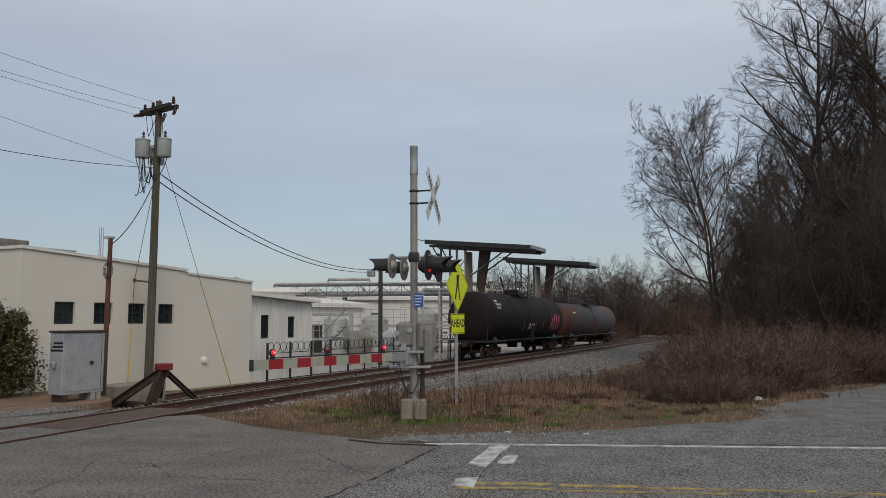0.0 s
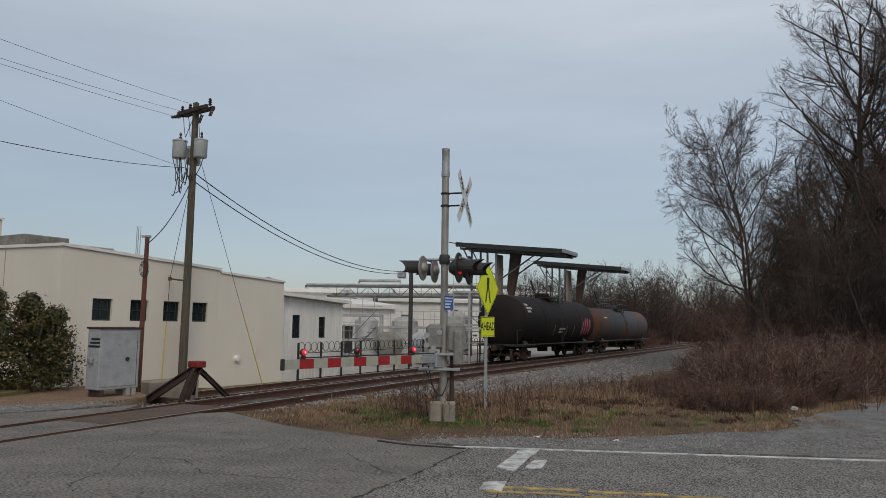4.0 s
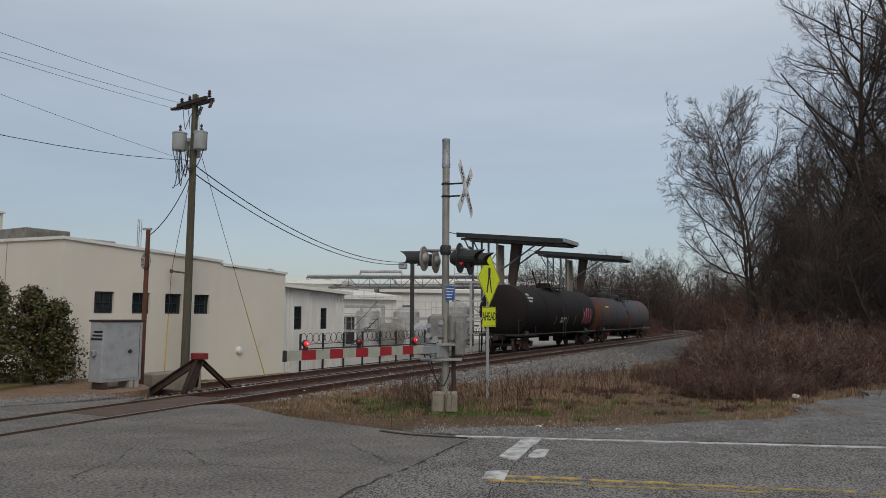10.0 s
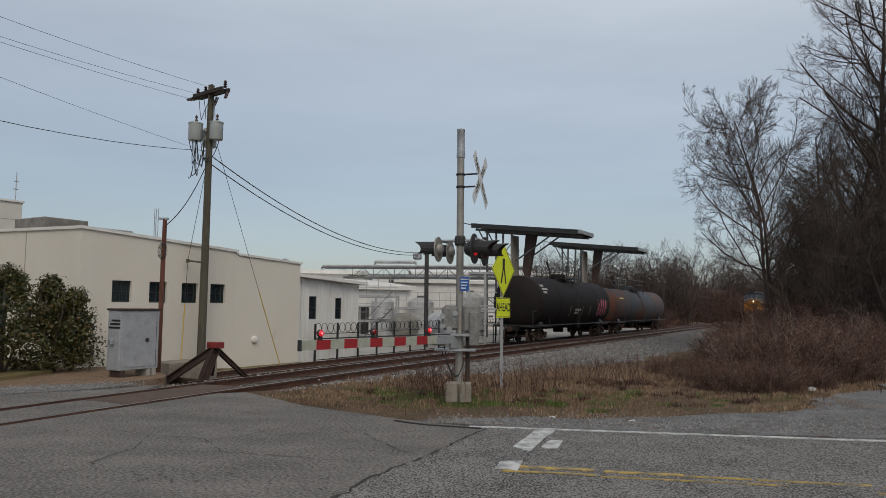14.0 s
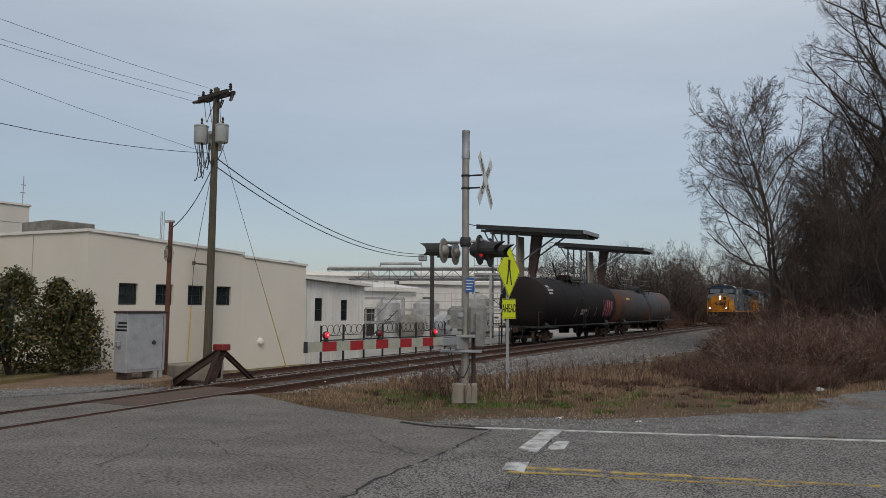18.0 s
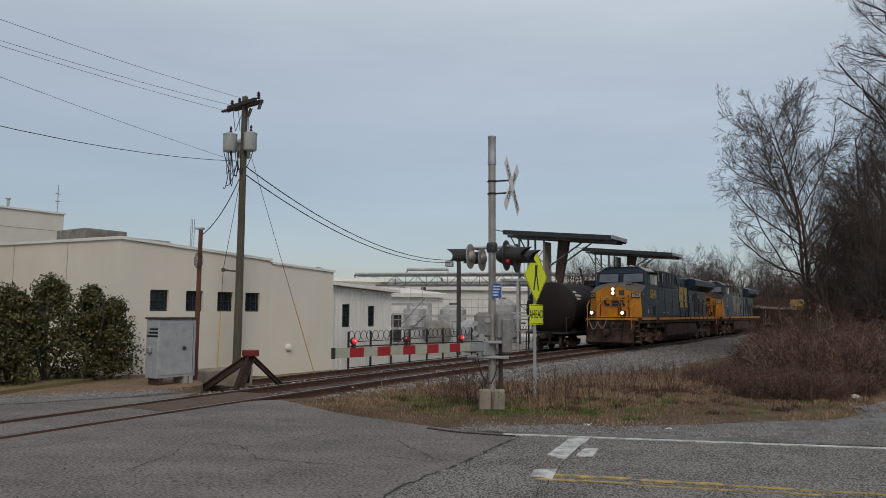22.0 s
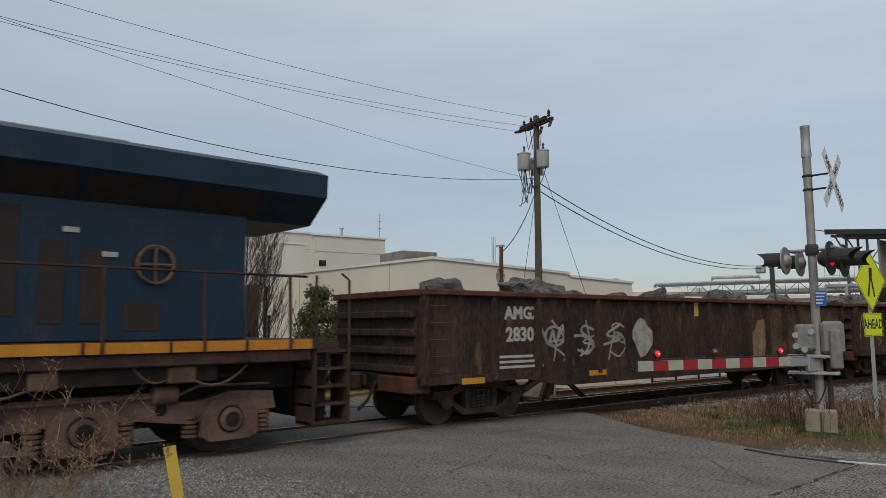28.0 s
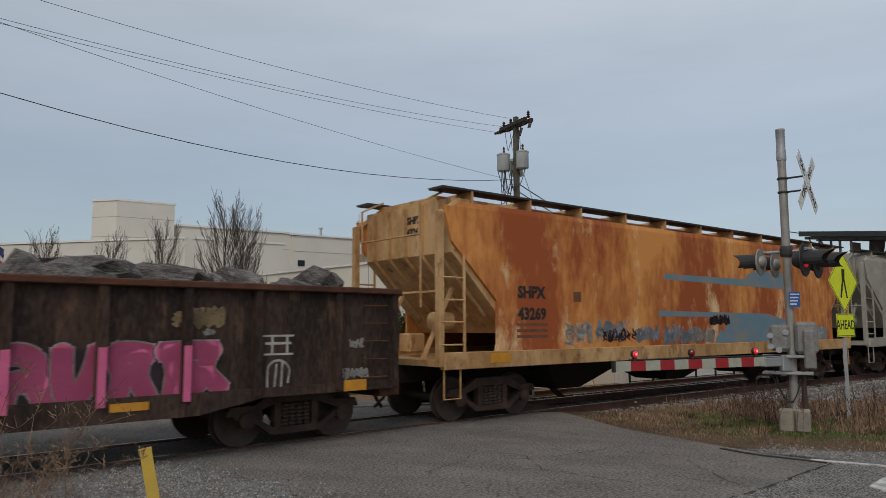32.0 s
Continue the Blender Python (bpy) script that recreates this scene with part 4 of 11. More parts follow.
def headquarters():
    """Two-storey pale stucco building beyond the fence: one face to the street, one to the railway."""
    o = Vector((-29.5, 27.0, 0))
    root = thing("headquarters_building", Matrix.Translation(o), "two-storey pale stucco building with flat roofs and a raised tower", "building")
    v = Vector((-0.966, -0.26, 0))
    m_rail, m_street = frame_at((0, 0), UX), frame_at((0, 0), v)
    g = Geo()
    wall_with_holes(g, 5.4, -0.3, 6.45, 6.45, 0.0, 0.3, [(0.75, -0.1, 4.2, 4.1)])
    part("wall", g, STUCCO_W, root, at=m_rail)
    part("entrance_panel", Geo().box(0.4, 1.1, -0.3, 4.6, 1.2, 4.3), BROWNPANEL, root, "dark brown entrance recess", at=m_rail)
    part("canopy", Geo().box(0.75, 0.3, 2.5, 4.2, 1.1, 2.62), BROWNPANEL, root, at=m_rail)
    for x in (1.3, 3.5):
        part("entrance_light", Geo().box(x, 1.05, 2.05, x + 0.22, 1.1, 2.3), SIGN_WHITE, root, "small bright wall light", at=m_rail)
    part("entrance_door", Geo().box(1.9, 1.05, -0.3, 3.1, 1.1, 2.2), GLASS, root, at=m_rail)
    # street face, drawn with its outside towards -y after turning
    L = 16.0
    holes = [(6.2, 4.3, 8.9, 5.3), (6.2, 1.75, 8.8, 2.75), (2.15, -0.1, 2.8, 2.3), (12.0, 1.75, 15, 2.75), (12.0, 4.3, 15, 5.3)]
    g = Geo()
    wall_with_holes(g, L, -0.3, 6.45, 6.4, 0.0, 0.3, holes)
    part("wall", g, STUCCO_W, root, at=m_street @ Matrix.Translation((0, -0.3, 0)))
    for q in holes:
        w = window_unit(root, *q, -0.12, TEAL_GLASS if q[1] > 3 else GLASS, 4 if q[2] - q[0] > 2 else 0, False)
        w.matrix_basis = m_street
    part("sunshade", Geo().box(5.8, 0.0, 5.45, 9.6, 1.0, 5.55), BROWNPANEL, root, "flat dark sunshade", at=m_street)
    part("sunshade", Geo().box(0.9, 0.0, 3.7, 3.9, 0.9, 3.8), BROWNPANEL, root, "flat dark sunshade", at=m_street)
    part("coping", Geo().box(-0.05, -0.35, 6.45, L, 0.06, 6.55), COPING, root, at=m_street)
    part("coping", Geo().box(0.4, -0.06, 6.45, 5.5, 0.35, 6.55), COPING, root, at=m_rail)
    part("roof", Geo().prism([(-0.1, 0.35), (1.9, 4.5), (-8.5, 9.5), (-15.2, -3.5)], "z", 5.9, 6.2), CONCRETE, root)
    for x in (1.6, 4.6, 9.6):
        part("panel_joint", Geo().box(x - 0.015, 0.0, -0.3, x + 0.015, 0.008, 6.4), SEAM, root, at=m_street)
    # upper storey and tower, set back
    up = frame_at(Vector((-36.1, 32.4, 0)) - o, UX)
    part("upper_wall", Geo().box(0, 0, 3.0, 7.6, 9, 8.22), STUCCO_W, root, at=up)
    part("upper_wall", Geo().box(7.6, -0.3, 3.0, 13.2, 9, 8.12), STUCCO_W, root, at=up)
    part("coping", Geo().box(-0.1, -0.1, 8.22, 7.5, 9.1, 8.34), COPING, root, at=up)
    part("coping", Geo().box(7.5, -0.4, 8.12, 13.3, 9.1, 8.24), COPING, root, at=up)
    part("panel_joint", Geo().box(0.1, -0.012, 7.1, 7.5, 0.0, 7.13), SEAM, root, at=up)
    part("panel_joint", Geo().box(7.7, -0.312, 7.0, 13.1, -0.3, 7.03), SEAM, root, at=up)
    part("window", Geo().box(3.2, -0.04, 5.75, 6.6, 0.0, 6.25), GLASS, root, at=up)
    part("window", Geo().box(8.0, -0.34, 6.0, 8.5, -0.3, 6.4), GLASS, root, at=up)
    # tower: one face along the railway, one along the street
    c0 = Vector((-37.7, 29.1, 0)) - o
    tower = [(c0 + UX * a + v * b).xy for a, b in ((0, 0), (3.4, 0), (3.4, 1.7), (0, 1.7))]
    part("tower", Geo().prism([tuple(q) for q in tower], "z", 6.0, 9.5), STUCCO_W, root)
    mid = sum((Vector((q.x, q.y)) for q in tower), Vector((0, 0))) / 4
    for z0, z1, k, mt, nm in ((9.5, 9.62, 1.05, COPING, "coping"), (7.3, 7.33, 1.006, SEAM, "panel_joint"), (8.5, 8.53, 1.006, SEAM, "panel_joint")):
        part(nm, Geo().prism([tuple(mid + (Vector((q.x, q.y)) - mid) * k) for q in tower], "z", z0, z1), mt, root)
    part("roof_vent", Geo().tube([(10.4, 1.2, 8.1), (10.4, 1.2, 9.0)], 0.09, 8).lathe([(0.16, 8.9), (0.18, 8.95), (0.16, 9.0)], "z", (10.4, 1.2, 0), 10), GREY_METAL, root, at=up)
    part("antenna", Geo().tube([(13.0, 0.2, 8.1), (13.0, 0.2, 10.1)], 0.03, 5).box(12.85, 0.18, 9.0, 13.15, 0.22, 9.05).box(12.85, 0.18, 9.5, 13.15, 0.22, 9.55), GREY_METAL, root, at=up)
    return root


headquarters()


def roof_gear():
    o = CORNER + UX * 4.0 + UY * 9.0
    root = thing("rooftop_unit", frame_at(o, UX, 3.75), "stained rooftop air-handling unit behind the parapet", "rooftop unit")
    part("casing", Geo().box(0, 0, 0, 1.9, 2.2, 1.55, b=0.03), HVAC, root)
    part("casing", Geo().box(1.9, 0.2, 0, 4.2, 2.0, 1.35, b=0.03), GREY_METAL, root)
    r = Geo()
    for i in range(5):
        r.box(0.1 + i * 0.38, -0.03, 0.15, 0.2 + i * 0.38, 0.0, 1.4)
    pieces("rib", r, HVAC, root)
    for d, e, h in ((11.5, 3.0, 3.4), (3.0, 13.5, 4.1)):
        p = CORNER + UX * d + UY * e
        v = thing("roof_vent", Matrix.Translation((p.x, p.y, h)), "small metal roof vent with a cap", "roof vent")
        part("pipe", Geo().tube([(0, 0, -0.6), (0, 0, 0.35)], 0.16, 12), GREY_METAL, v)
        part("cap", Geo().lathe([(0.28, 0.32), (0.24, 0.42), (0.03, 0.5)], "z", (0, 0, 0), 12), GREY_METAL, v)
    p = CORNER + UX * 13 + UY * 14
    a = thing("lattice_antenna", Matrix.Translation((p.x, p.y, -0.4)), "thin lattice radio mast behind the office roof", "antenna")
    g = Geo()
    for i in range(3):
        c, s = 0.11 * math.cos(i * 2.1), 0.11 * math.sin(i * 2.1)
        g.tube([(c, s, 0), (c, s, 7.4)], 0.018, 4)
    for k in range(20):
        g.tube([(0.11, 0, 0.35 * k), (-0.055, 0.095, 0.35 * k + 0.17), (-0.055, -0.095, 0.35 * k + 0.35)], 0.01, 3)
    part("mast", g, GREY_METAL, a)


roof_gear()

def polar(az, d, z=0.0):
    a = radians(az)
    return Vector((d * math.sin(a), d * math.cos(a), z))


# ---- kerb, verge and pavement beyond the street ----
KERB = [(-12.75, 12.9), (-15.1, 12.3), (-17.4, 11.7), (-24.0, 9.9), (-40.0, 5.8)]
kb = Geo()
for (ax, ay), (bx, by) in zip(KERB, KERB[1:]):
    d = Vector((bx - ax, by - ay)).normalized()
    n = Vector((d.y, -d.x)) * -0.16
    n = Vector((-abs(n.x), abs(n.y)))
    kb.prism([(ax, ay), (bx, by), (bx + n.x, by + n.y), (ax + n.x, ay + n.y)], "z", -0.1, 0.1)
shape("kerb", kb, CONCRETE, "pale concrete kerb along the far street", "kerb", "structure")
sheet("verge", [(-12.7, 13.1), (-15.0, 12.5), (-17.3, 11.9), (-24, 10.1), (-40, 6.0), (-41, 8.2), (-24.6, 12.2), (-20.2, 13.1), (-16.0, 13.5), (-11.9, 13.9)], 0.07, LAWN, "strip of short winter lawn between kerb and pavement", "lawn", wob=0.03, thick=0.15)
sheet("pavement", [(-11.7, 14.0), (-16.0, 13.6), (-20.2, 13.2), (-24.6, 12.3), (-41, 8.3), (-41.5, 9.6), (-25.0, 13.5), (-20.4, 14.1), (-16.0, 14.3), (-11.6, 14.5)], 0.08, CONCRETE, "narrow concrete pavement", "pavement", thick=0.15)
sheet("front_lawn", [(-11.7, 14.6), (-16, 14.4), (-20.4, 14.2), (-25, 13.6), (-41, 9.7), (-60, 20), (-46, 40), (-27.5, 29.5), (-12.6, 20.4), (-11.5, 18.6)], 0.06, LAWN, "winter lawn and mulch before the offices", "lawn", wob=0.05, thick=0.3)


FENCE_H = 0.85


def iron_fence():
    pts = [Vector((-14.4, 17.4)), Vector((-14.8, 15.3)), Vector((-18.7, 14.5)), Vector((-22.3, 13.8)), Vector((-32.0, 11.6))]
    root = thing("iron_fence", Matrix.Identity(4), "black iron picket fence along the pavement", "fence")
    picket = Geo().box(-0.013, -0.013, 0.1, 0.013, 0.013, FENCE_H).mesh("picket", IRON)
    post = Geo().box(-0.035, -0.035, -0.1, 0.035, 0.035, FENCE_H + 0.06, b=0.008).mesh("post", IRON)
    for a, b in zip(pts, pts[1:]):
        L = (b - a).length
        for z in (0.18, FENCE_H - 0.17, FENCE_H - 0.04):
            part("rail", Geo().tube([(a.x, a.y, z), (b.x, b.y, z)], 0.018, 4), IRON, root)
        n = int(L / 0.1)
        for i in range(n):
            p = a.lerp(b, i / n)
            ob = new("picket" if i % 19 else "post", picket if i % 19 else post)
            ob.parent, ob.matrix_basis = root, Matrix.Translation((p.x, p.y, 0.05))


iron_fence()


def brick_planter():
    root = thing("brick_wall", Matrix.Identity(4), "low red brick wall behind the iron fence", "wall")
    a, b = Vector((-16.6, 18.8)), Vector((-23.5, 17.6))
    d = (b - a).normalized()
    ang = math.atan2(d.y, d.x)
    me = Geo().box(-0.1, -0.05, 0, 0.1, 0.05, 0.06).mesh("brick", BRICK)
    part("core", Geo().box(0, -0.04, 0, (b - a).length, 0.04, 0.78), BROWNPANEL, root, at=Matrix.Translation((a.x, a.y, 0.0)) @ Matrix.Rotation(ang, 4, "Z"))
    for r in range(10):
        for i in range(30):
            p = a + d * (0.23 * i + (0.115 if r % 2 else 0.0) + 0.1)
            ob = new("brick", me)
            ob.parent, ob.matrix_basis = root, Matrix.Translation((p.x, p.y, 0.05 + r * 0.072)) @ Matrix.Rotation(ang, 4, "Z")
    return root


brick_planter()


def steps_and_rail():
    o = polar(-46.5, 37.5, 0.0)
    root = thing("entrance_steps", frame_at((o.x, o.y), UX), "concrete entrance steps with black handrails", "steps")
    for k in range(4):
        part("step", Geo().box(-1.5, -0.4 - 0.32 * (3 - k), 0.0, 2.6, 1.5, 0.17 * (k + 1), b=0.01), CONCRETE, root)
    for x in (-1.4, 0.5, 2.5):
        r = Geo().tube([(x, -1.2, 0.2), (x, -1.2, 1.05), (x, 0.2, 1.6), (x, 1.4, 1.6), (x, 1.4, 0.6)], 0.025, 6)
        part("handrail", r, IRON, root)


steps_and_rail()


def flagpole(az, d, h, flag):
    p = polar(az, d, 0)
    root = thing("flagpole", Matrix.Translation(p), "tall dark flagpole with a hanging striped flag" if flag else "tall bare dark flagpole before the offices", "flagpole")
    part("pole", Geo().tube([(0, 0, 0), (0, 0, h)], 0.07, 8, r1=0.04), DARKSTEEL, root)
    part("finial", Geo().lathe([(0.02, h), (0.09, h + 0.07), (0.02, h + 0.16)], "z", (0, 0, 0), 10), GUARD, root)
    if flag:
        for k in range(7):
            x0 = 0.05 + 0.03 * (k % 2)
            w = Geo().prism([(x0, h - 0.3 - k * 0.22), (x0 + 0.55 - 0.03 * k, h - 0.55 - k * 0.25), (x0 + 0.5 - 0.03 * k, h - 0.8 - k * 0.25), (x0, h - 0.52 - k * 0.22)], "y", -0.02 + 0.02 * (k % 3), 0.0 + 0.02 * (k % 3))
            part("stripe", w, FLAG_BLUE if k < 2 else (FLAG_RED if k % 2 else FLAG_WHITE), root)


flagpole(-59.6, 46, 6.6, True)
flagpole(-60.4, 47, 5.6, False)
flagpole(-58.6, 46, 4.9, False)


# ---- waiting car beyond the rails ----
def suv():
    f = Vector((0.96, 0.28, 0)).normalized()
    nose = Vector((-15.75, 9.55, 0))
    c = nose - f * 2.35 + Vector((f.y, -f.x, 0)) * 0.8
    root = thing("suv", Matrix.Translation((c.x, c.y, -0.03)) @ Matrix.Rotation(math.atan2(f.y, f.x), 4, "Z"), "black sport utility vehicle waiting at the gate with lit lamps", "car")
    b = Geo().prism([(-2.3, 0.45), (-2.32, 1.0), (-2.2, 1.1), (1.0, 1.12), (2.1, 1.0), (2.32, 0.85), (2.35, 0.4), (2.2, 0.28), (-2.2, 0.28)], "y", -0.92, 0.92)
    part("body", b, CARBLACK, root)
    part("cabin", Geo().prism([(-2.15, 1.1), (-1.95, 1.66), (-1.6, 1.72), (0.1, 1.72), (0.4, 1.66), (1.15, 1.11)], "y", -0.78, 0.78), CARBLACK, root)
    part("side_glass", Geo().prism([(-1.95, 1.15), (-1.8, 1.6), (0.1, 1.62), (0.85, 1.15)], "y", -0.79, 0.79), GLASS, root)
    part("windshield", Geo().add([(1.1, -0.7, 1.14), (1.1, 0.7, 1.14), (0.42, 0.65, 1.65), (0.42, -0.65, 1.65)], [(0, 1, 2, 3)]), GLASS, root)
    part("grille", Geo().box(2.33, -0.45, 0.6, 2.37, 0.45, 0.85), GREY_METAL, root, "chrome grille")
    for s in (-1, 1):
        part("headlamp", Geo().box(2.2, s * 0.55, 0.78, 2.36, s * 0.88, 0.92, b=0.03), HEADLIGHT, root, "lit headlamp")
        part("mirror", Geo().box(0.6, s * 0.93, 1.1, 0.8, s * 1.1, 1.24, b=0.02), CARBLACK, root)
        for x in (-1.4, 1.45):
            t = part("wheel", Geo().lathe([(0.2, s * 0.7), (0.36, s * 0.72), (0.36, s * 0.9), (0.24, s * 0.92)], "y", (x, 0, 0.36), 20), RUBBER, root, smooth=True)
            part("rim", Geo().lathe([(0.23, s * 0.9), (0.21, s * 0.935), (0.05, s * 0.93)], "y", (x, 0, 0.36), 16), GREY_METAL, t)


suv()


# ---- crossing signal ----
ROADN = Vector((0.965, -0.262, 0)).normalized()  # towards the drivers who come from the street


def signal():
    o = Vector((-0.6, 14.85, -0.05))
    root = thing("crossing_signal", Matrix.Translation(o), "aluminium crossing signal mast with red lamps, crossbuck and lowered gate", "crossing signal")
    part("mast", Geo().tube([(0, 0, 0.35), (0, 0, 5.05)], 0.075, 16), ALU, root, smooth=True)
    part("mast_top", Geo().lathe([(0.085, 4.98), (0.09, 5.02), (0.08, 5.2), (0.08, 5.52), (0.085, 5.53), (0.085, 5.58), (0.02, 5.6)], "z", (0, 0, 0), 16), GREY_METAL, root, smooth=True)
    base = Geo().box(-0.13, -0.13, -0.1, 0.13, 0.13, 0.36, b=0.02)
    part("base", base, CREAMSTONE, root)
    for dx in (-0.14, 0.13):
        part("junction_box", Geo().box(dx - 0.12, -0.24, -0.02, dx + 0.12, 0.05, 0.38, b=0.025), CREAMSTONE, root)
    part("conduit", Geo().tube([(0.17, 0.05, 0.3), (0.17, 0.05, 1.3)], 0.045, 8), BROWNSTEEL, root)
    part("cable", Geo().tube(sag((-0.3, -0.15, 1.1), (0.1, -0.12, 0.8), 0.45), 0.012, 5), WIRE, root)
    part("cable", Geo().tube(sag((-0.35, -0.1, 1.0), (0.0, -0.14, 0.5), 0.12), 0.01, 5), WIRE, root)
    # crossbuck
    side = Vector((-ROADN.y, ROADN.x, 0))
    cb = Vector((0, 0, 4.5)) + ROADN * 0.42

    def panel_m(c, roll=0.0):
        return Matrix(((side.x, 0, ROADN.x, c.x), (side.y, 0, ROADN.y, c.y), (0, 1, 0, c.z), (0, 0, 0, 1))) @ Matrix.Rotation(radians(roll), 4, "Z")
    for roll, word in ((45, "CROSSING"), (-45, "RAILROAD")):
        off = 0.012 if roll < 0 else 0.0
        m = panel_m(cb + ROADN * off, roll)
        bl = part("crossbuck_blade", Geo().box(-0.68, -0.115, -0.004, 0.68, 0.115, 0.004, b=0.003), SIGN_WHITE, root, "white crossbuck blade", at=m)
        if word == "CROSSING":
            lettering("word", "CROSSING", 0.17, LETTER_BLACK, bl, pose(0, 0, 0.006), depth=0.001, bold=0.003, stretch=1.05)
        else:
            lettering("word", "RAIL", 0.17, LETTER_BLACK, bl, pose(-0.36, 0, 0.006), depth=0.001, bold=0.003)
            lettering("word", "ROAD", 0.17, LETTER_BLACK, bl, pose(0.36, 0, 0.006), depth=0.001, bold=0.003)
    br = Geo()
    for z in (4.37, 4.63):
        br.tube([Vector((0, 0, z)), Vector((0, 0, z)) + ROADN * 0.42], 0.018, 6)
        br.lathe([(0.09, z - 0.02), (0.1, z), (0.09, z + 0.02)], "z", (0, 0, 0), 12)
    pieces("crossbuck_bracket", br, DARKSTEEL, root)
    # lamps: one pair facing the street, one pair facing the other way
    arm = Geo().tube([Vector((0, 0, 3.25)) - ROADN * 0.42, Vector((0, 0, 3.25)) + ROADN * 0.5], 0.03, 8)
    for sgn, reach in ((1, 0.45), (-1, 0.38)):
        arm.tube([Vector((0, 0, 3.25)) + ROADN * sgn * reach - side * 0.4, Vector((0, 0, 3.25)) + ROADN * sgn * reach + side * 0.4], 0.03, 8)
    part("lamp_arm", arm, GREY_METAL, root)
    part("clamp", Geo().lathe([(0.1, 3.15), (0.115, 3.2), (0.115, 3.3), (0.1, 3.35)], "z", (0, 0, 0), 12), DARKSTEEL, root)
    for sgn, reach in ((1, 0.42), (-1, 0.34)):
        for lat in (-0.38, 0.38):
            c = Vector((0, 0, 3.05)) + ROADN * sgn * reach + side * lat
            m = Matrix(((side.x, 0, ROADN.x * sgn, c.x), (side.y, 0, ROADN.y * sgn, c.y), (0, 1, 0, c.z), (0, 0, 0, 1)))
            rad, back = (0.3, BLACK) if sgn > 0 else (0.25, ALU)
            disc = part("lamp_background", Geo().lathe([(rad, -0.012), (rad + 0.005, 0.0), (rad, 0.012), (0.14, 0.014)], "z", (0, 0, 0), 28), back, root, "round lamp background plate", at=m)
            if sgn < 0:
                part("background_face", Geo().lathe([(rad - 0.004, 0.012), (rad - 0.004, 0.017), (0.14, 0.018)], "z", (0, 0, 0), 28), BLACK, disc)
            part("housing", Geo().lathe([(0.03, -0.2), (0.1, -0.19), (0.16, -0.1), (0.17, -0.012)] if sgn > 0 else [(0.02, -0.1), (0.07, -0.09), (0.11, -0.05), (0.12, -0.012)], "z", (0, 0, 0), 18), ALU if sgn < 0 else BLACK, disc, smooth=True)
            lit = (sgn > 0 and lat < 0)
            part("lens", Geo().lathe([(0.14, 0.012), (0.135, 0.03), (0.08, 0.045), (0.01, 0.05)], "z", (0, 0, 0), 20), LAMP_RED if lit else LENS_DARK, disc, "lit red lens" if lit else "unlit red lens")
            hd = Geo()
            n = 12
            for i in range(n + 1):
                a = radians(-35 + 250 * i / n)
                for zz, rr in ((0.01, 0.155), (0.42 - 0.1 * math.cos(2 * (a - radians(90))) * -1, 0.165)):
                    hd.v.append((rr * math.cos(a), rr * math.sin(a), zz))
            for i in range(n):
                k = 2 * i
                hd.f.append((k, k + 1, k + 3, k + 2))
            part("hood", hd, BLACK, disc, "black lamp hood")
    # blue notice
    bn = part("notice", Geo().box(-0.1, -0.14, -0.003, 0.1, 0.14, 0.003), SIGN_BLUE, root, "small blue notice plate", at=Matrix(((0.85, 0, 0.53, 0.1), (0.53, 0, -0.85, -0.1), (0, 1, 0, 2.36), (0, 0, 0, 1))))
    for k in range(4):
        part("text_line", Geo().box(-0.09, 0.08 - 0.06 * k, 0.003, 0.09 - 0.02 * k, 0.105 - 0.06 * k, 0.006), SIGN_WHITE, bn)
    # gate mechanism
    part("gate_motor", Geo().box(-0.36, -0.16, 1.42, -0.02, 0.2, 1.9, b=0.05), SIGNAL_BOX, root, "grey gate motor housing")
    part("gate_motor", Geo().box(0.06, -0.14, 1.36, 0.44, 0.22, 1.95, b=0.06), SIGNAL_BOX, root, "grey gate motor housing")
    for x, z in ((-0.34, 1.5), (-0.34, 1.7), (-0.2, 1.44), (-0.08, 1.76)):
        part("bolt", Geo().lathe([(0.055, -0.2), (0.055, -0.155), (0.02, -0.15)], "y", (x, 0.0, z), 10), GREY_METAL, root)
    for z in (1.02, 1.32):
        part("support_channel", Geo().box(-0.5, -0.2, z - 0.025, 0.34, 0.1, z + 0.025, b=0.01), GREY_METAL, root)
    part("counterweight", Geo().box(0.2, -0.22, 1.1, 0.4, -0.1, 1.8, b=0.03), SIGNAL_BOX, root)
    # gate arm
    d = (Vector((-3.03, 11.59, 0)) - Vector((-0.6, 14.85, 0)))
    L = d.length
    d.normalize()
    m = Matrix(((d.x, -d.y, 0, 0), (d.y, d.x, 0, 0), (0, 0, 1, 0), (0, 0, 0, 1)))
    part("arm_bracket", Geo().box(0.1, -0.06, 1.15, 0.75, 0.04, 1.3, b=0.01).box(0.05, -0.05, 1.05, 0.3, 0.05, 1.35, b=0.02), GREY_METAL, root, at=m)
    n = 11
    seg = (L - 0.7) / n
    for k in range(n):
        x0 = 0.7 + seg * k
        mat = GATE_RED if k % 2 else GATE_WHITE
        part("arm_stripe", Geo().box(x0, -0.025, 1.165, x0 + seg, 0.025, 1.325), mat, root, "striped gate arm section", at=m)
    part("arm_tip", Geo().box(L, -0.03, 1.155, L + 0.04, 0.03, 1.335), BLACK, root, at=m)
    part("arm_cable", Geo().tube([(0.3, -0.0, 1.345), (1.5, 0, 1.35), (L - 0.3, 0, 1.345)], 0.012, 5), WIRE, root, at=m)
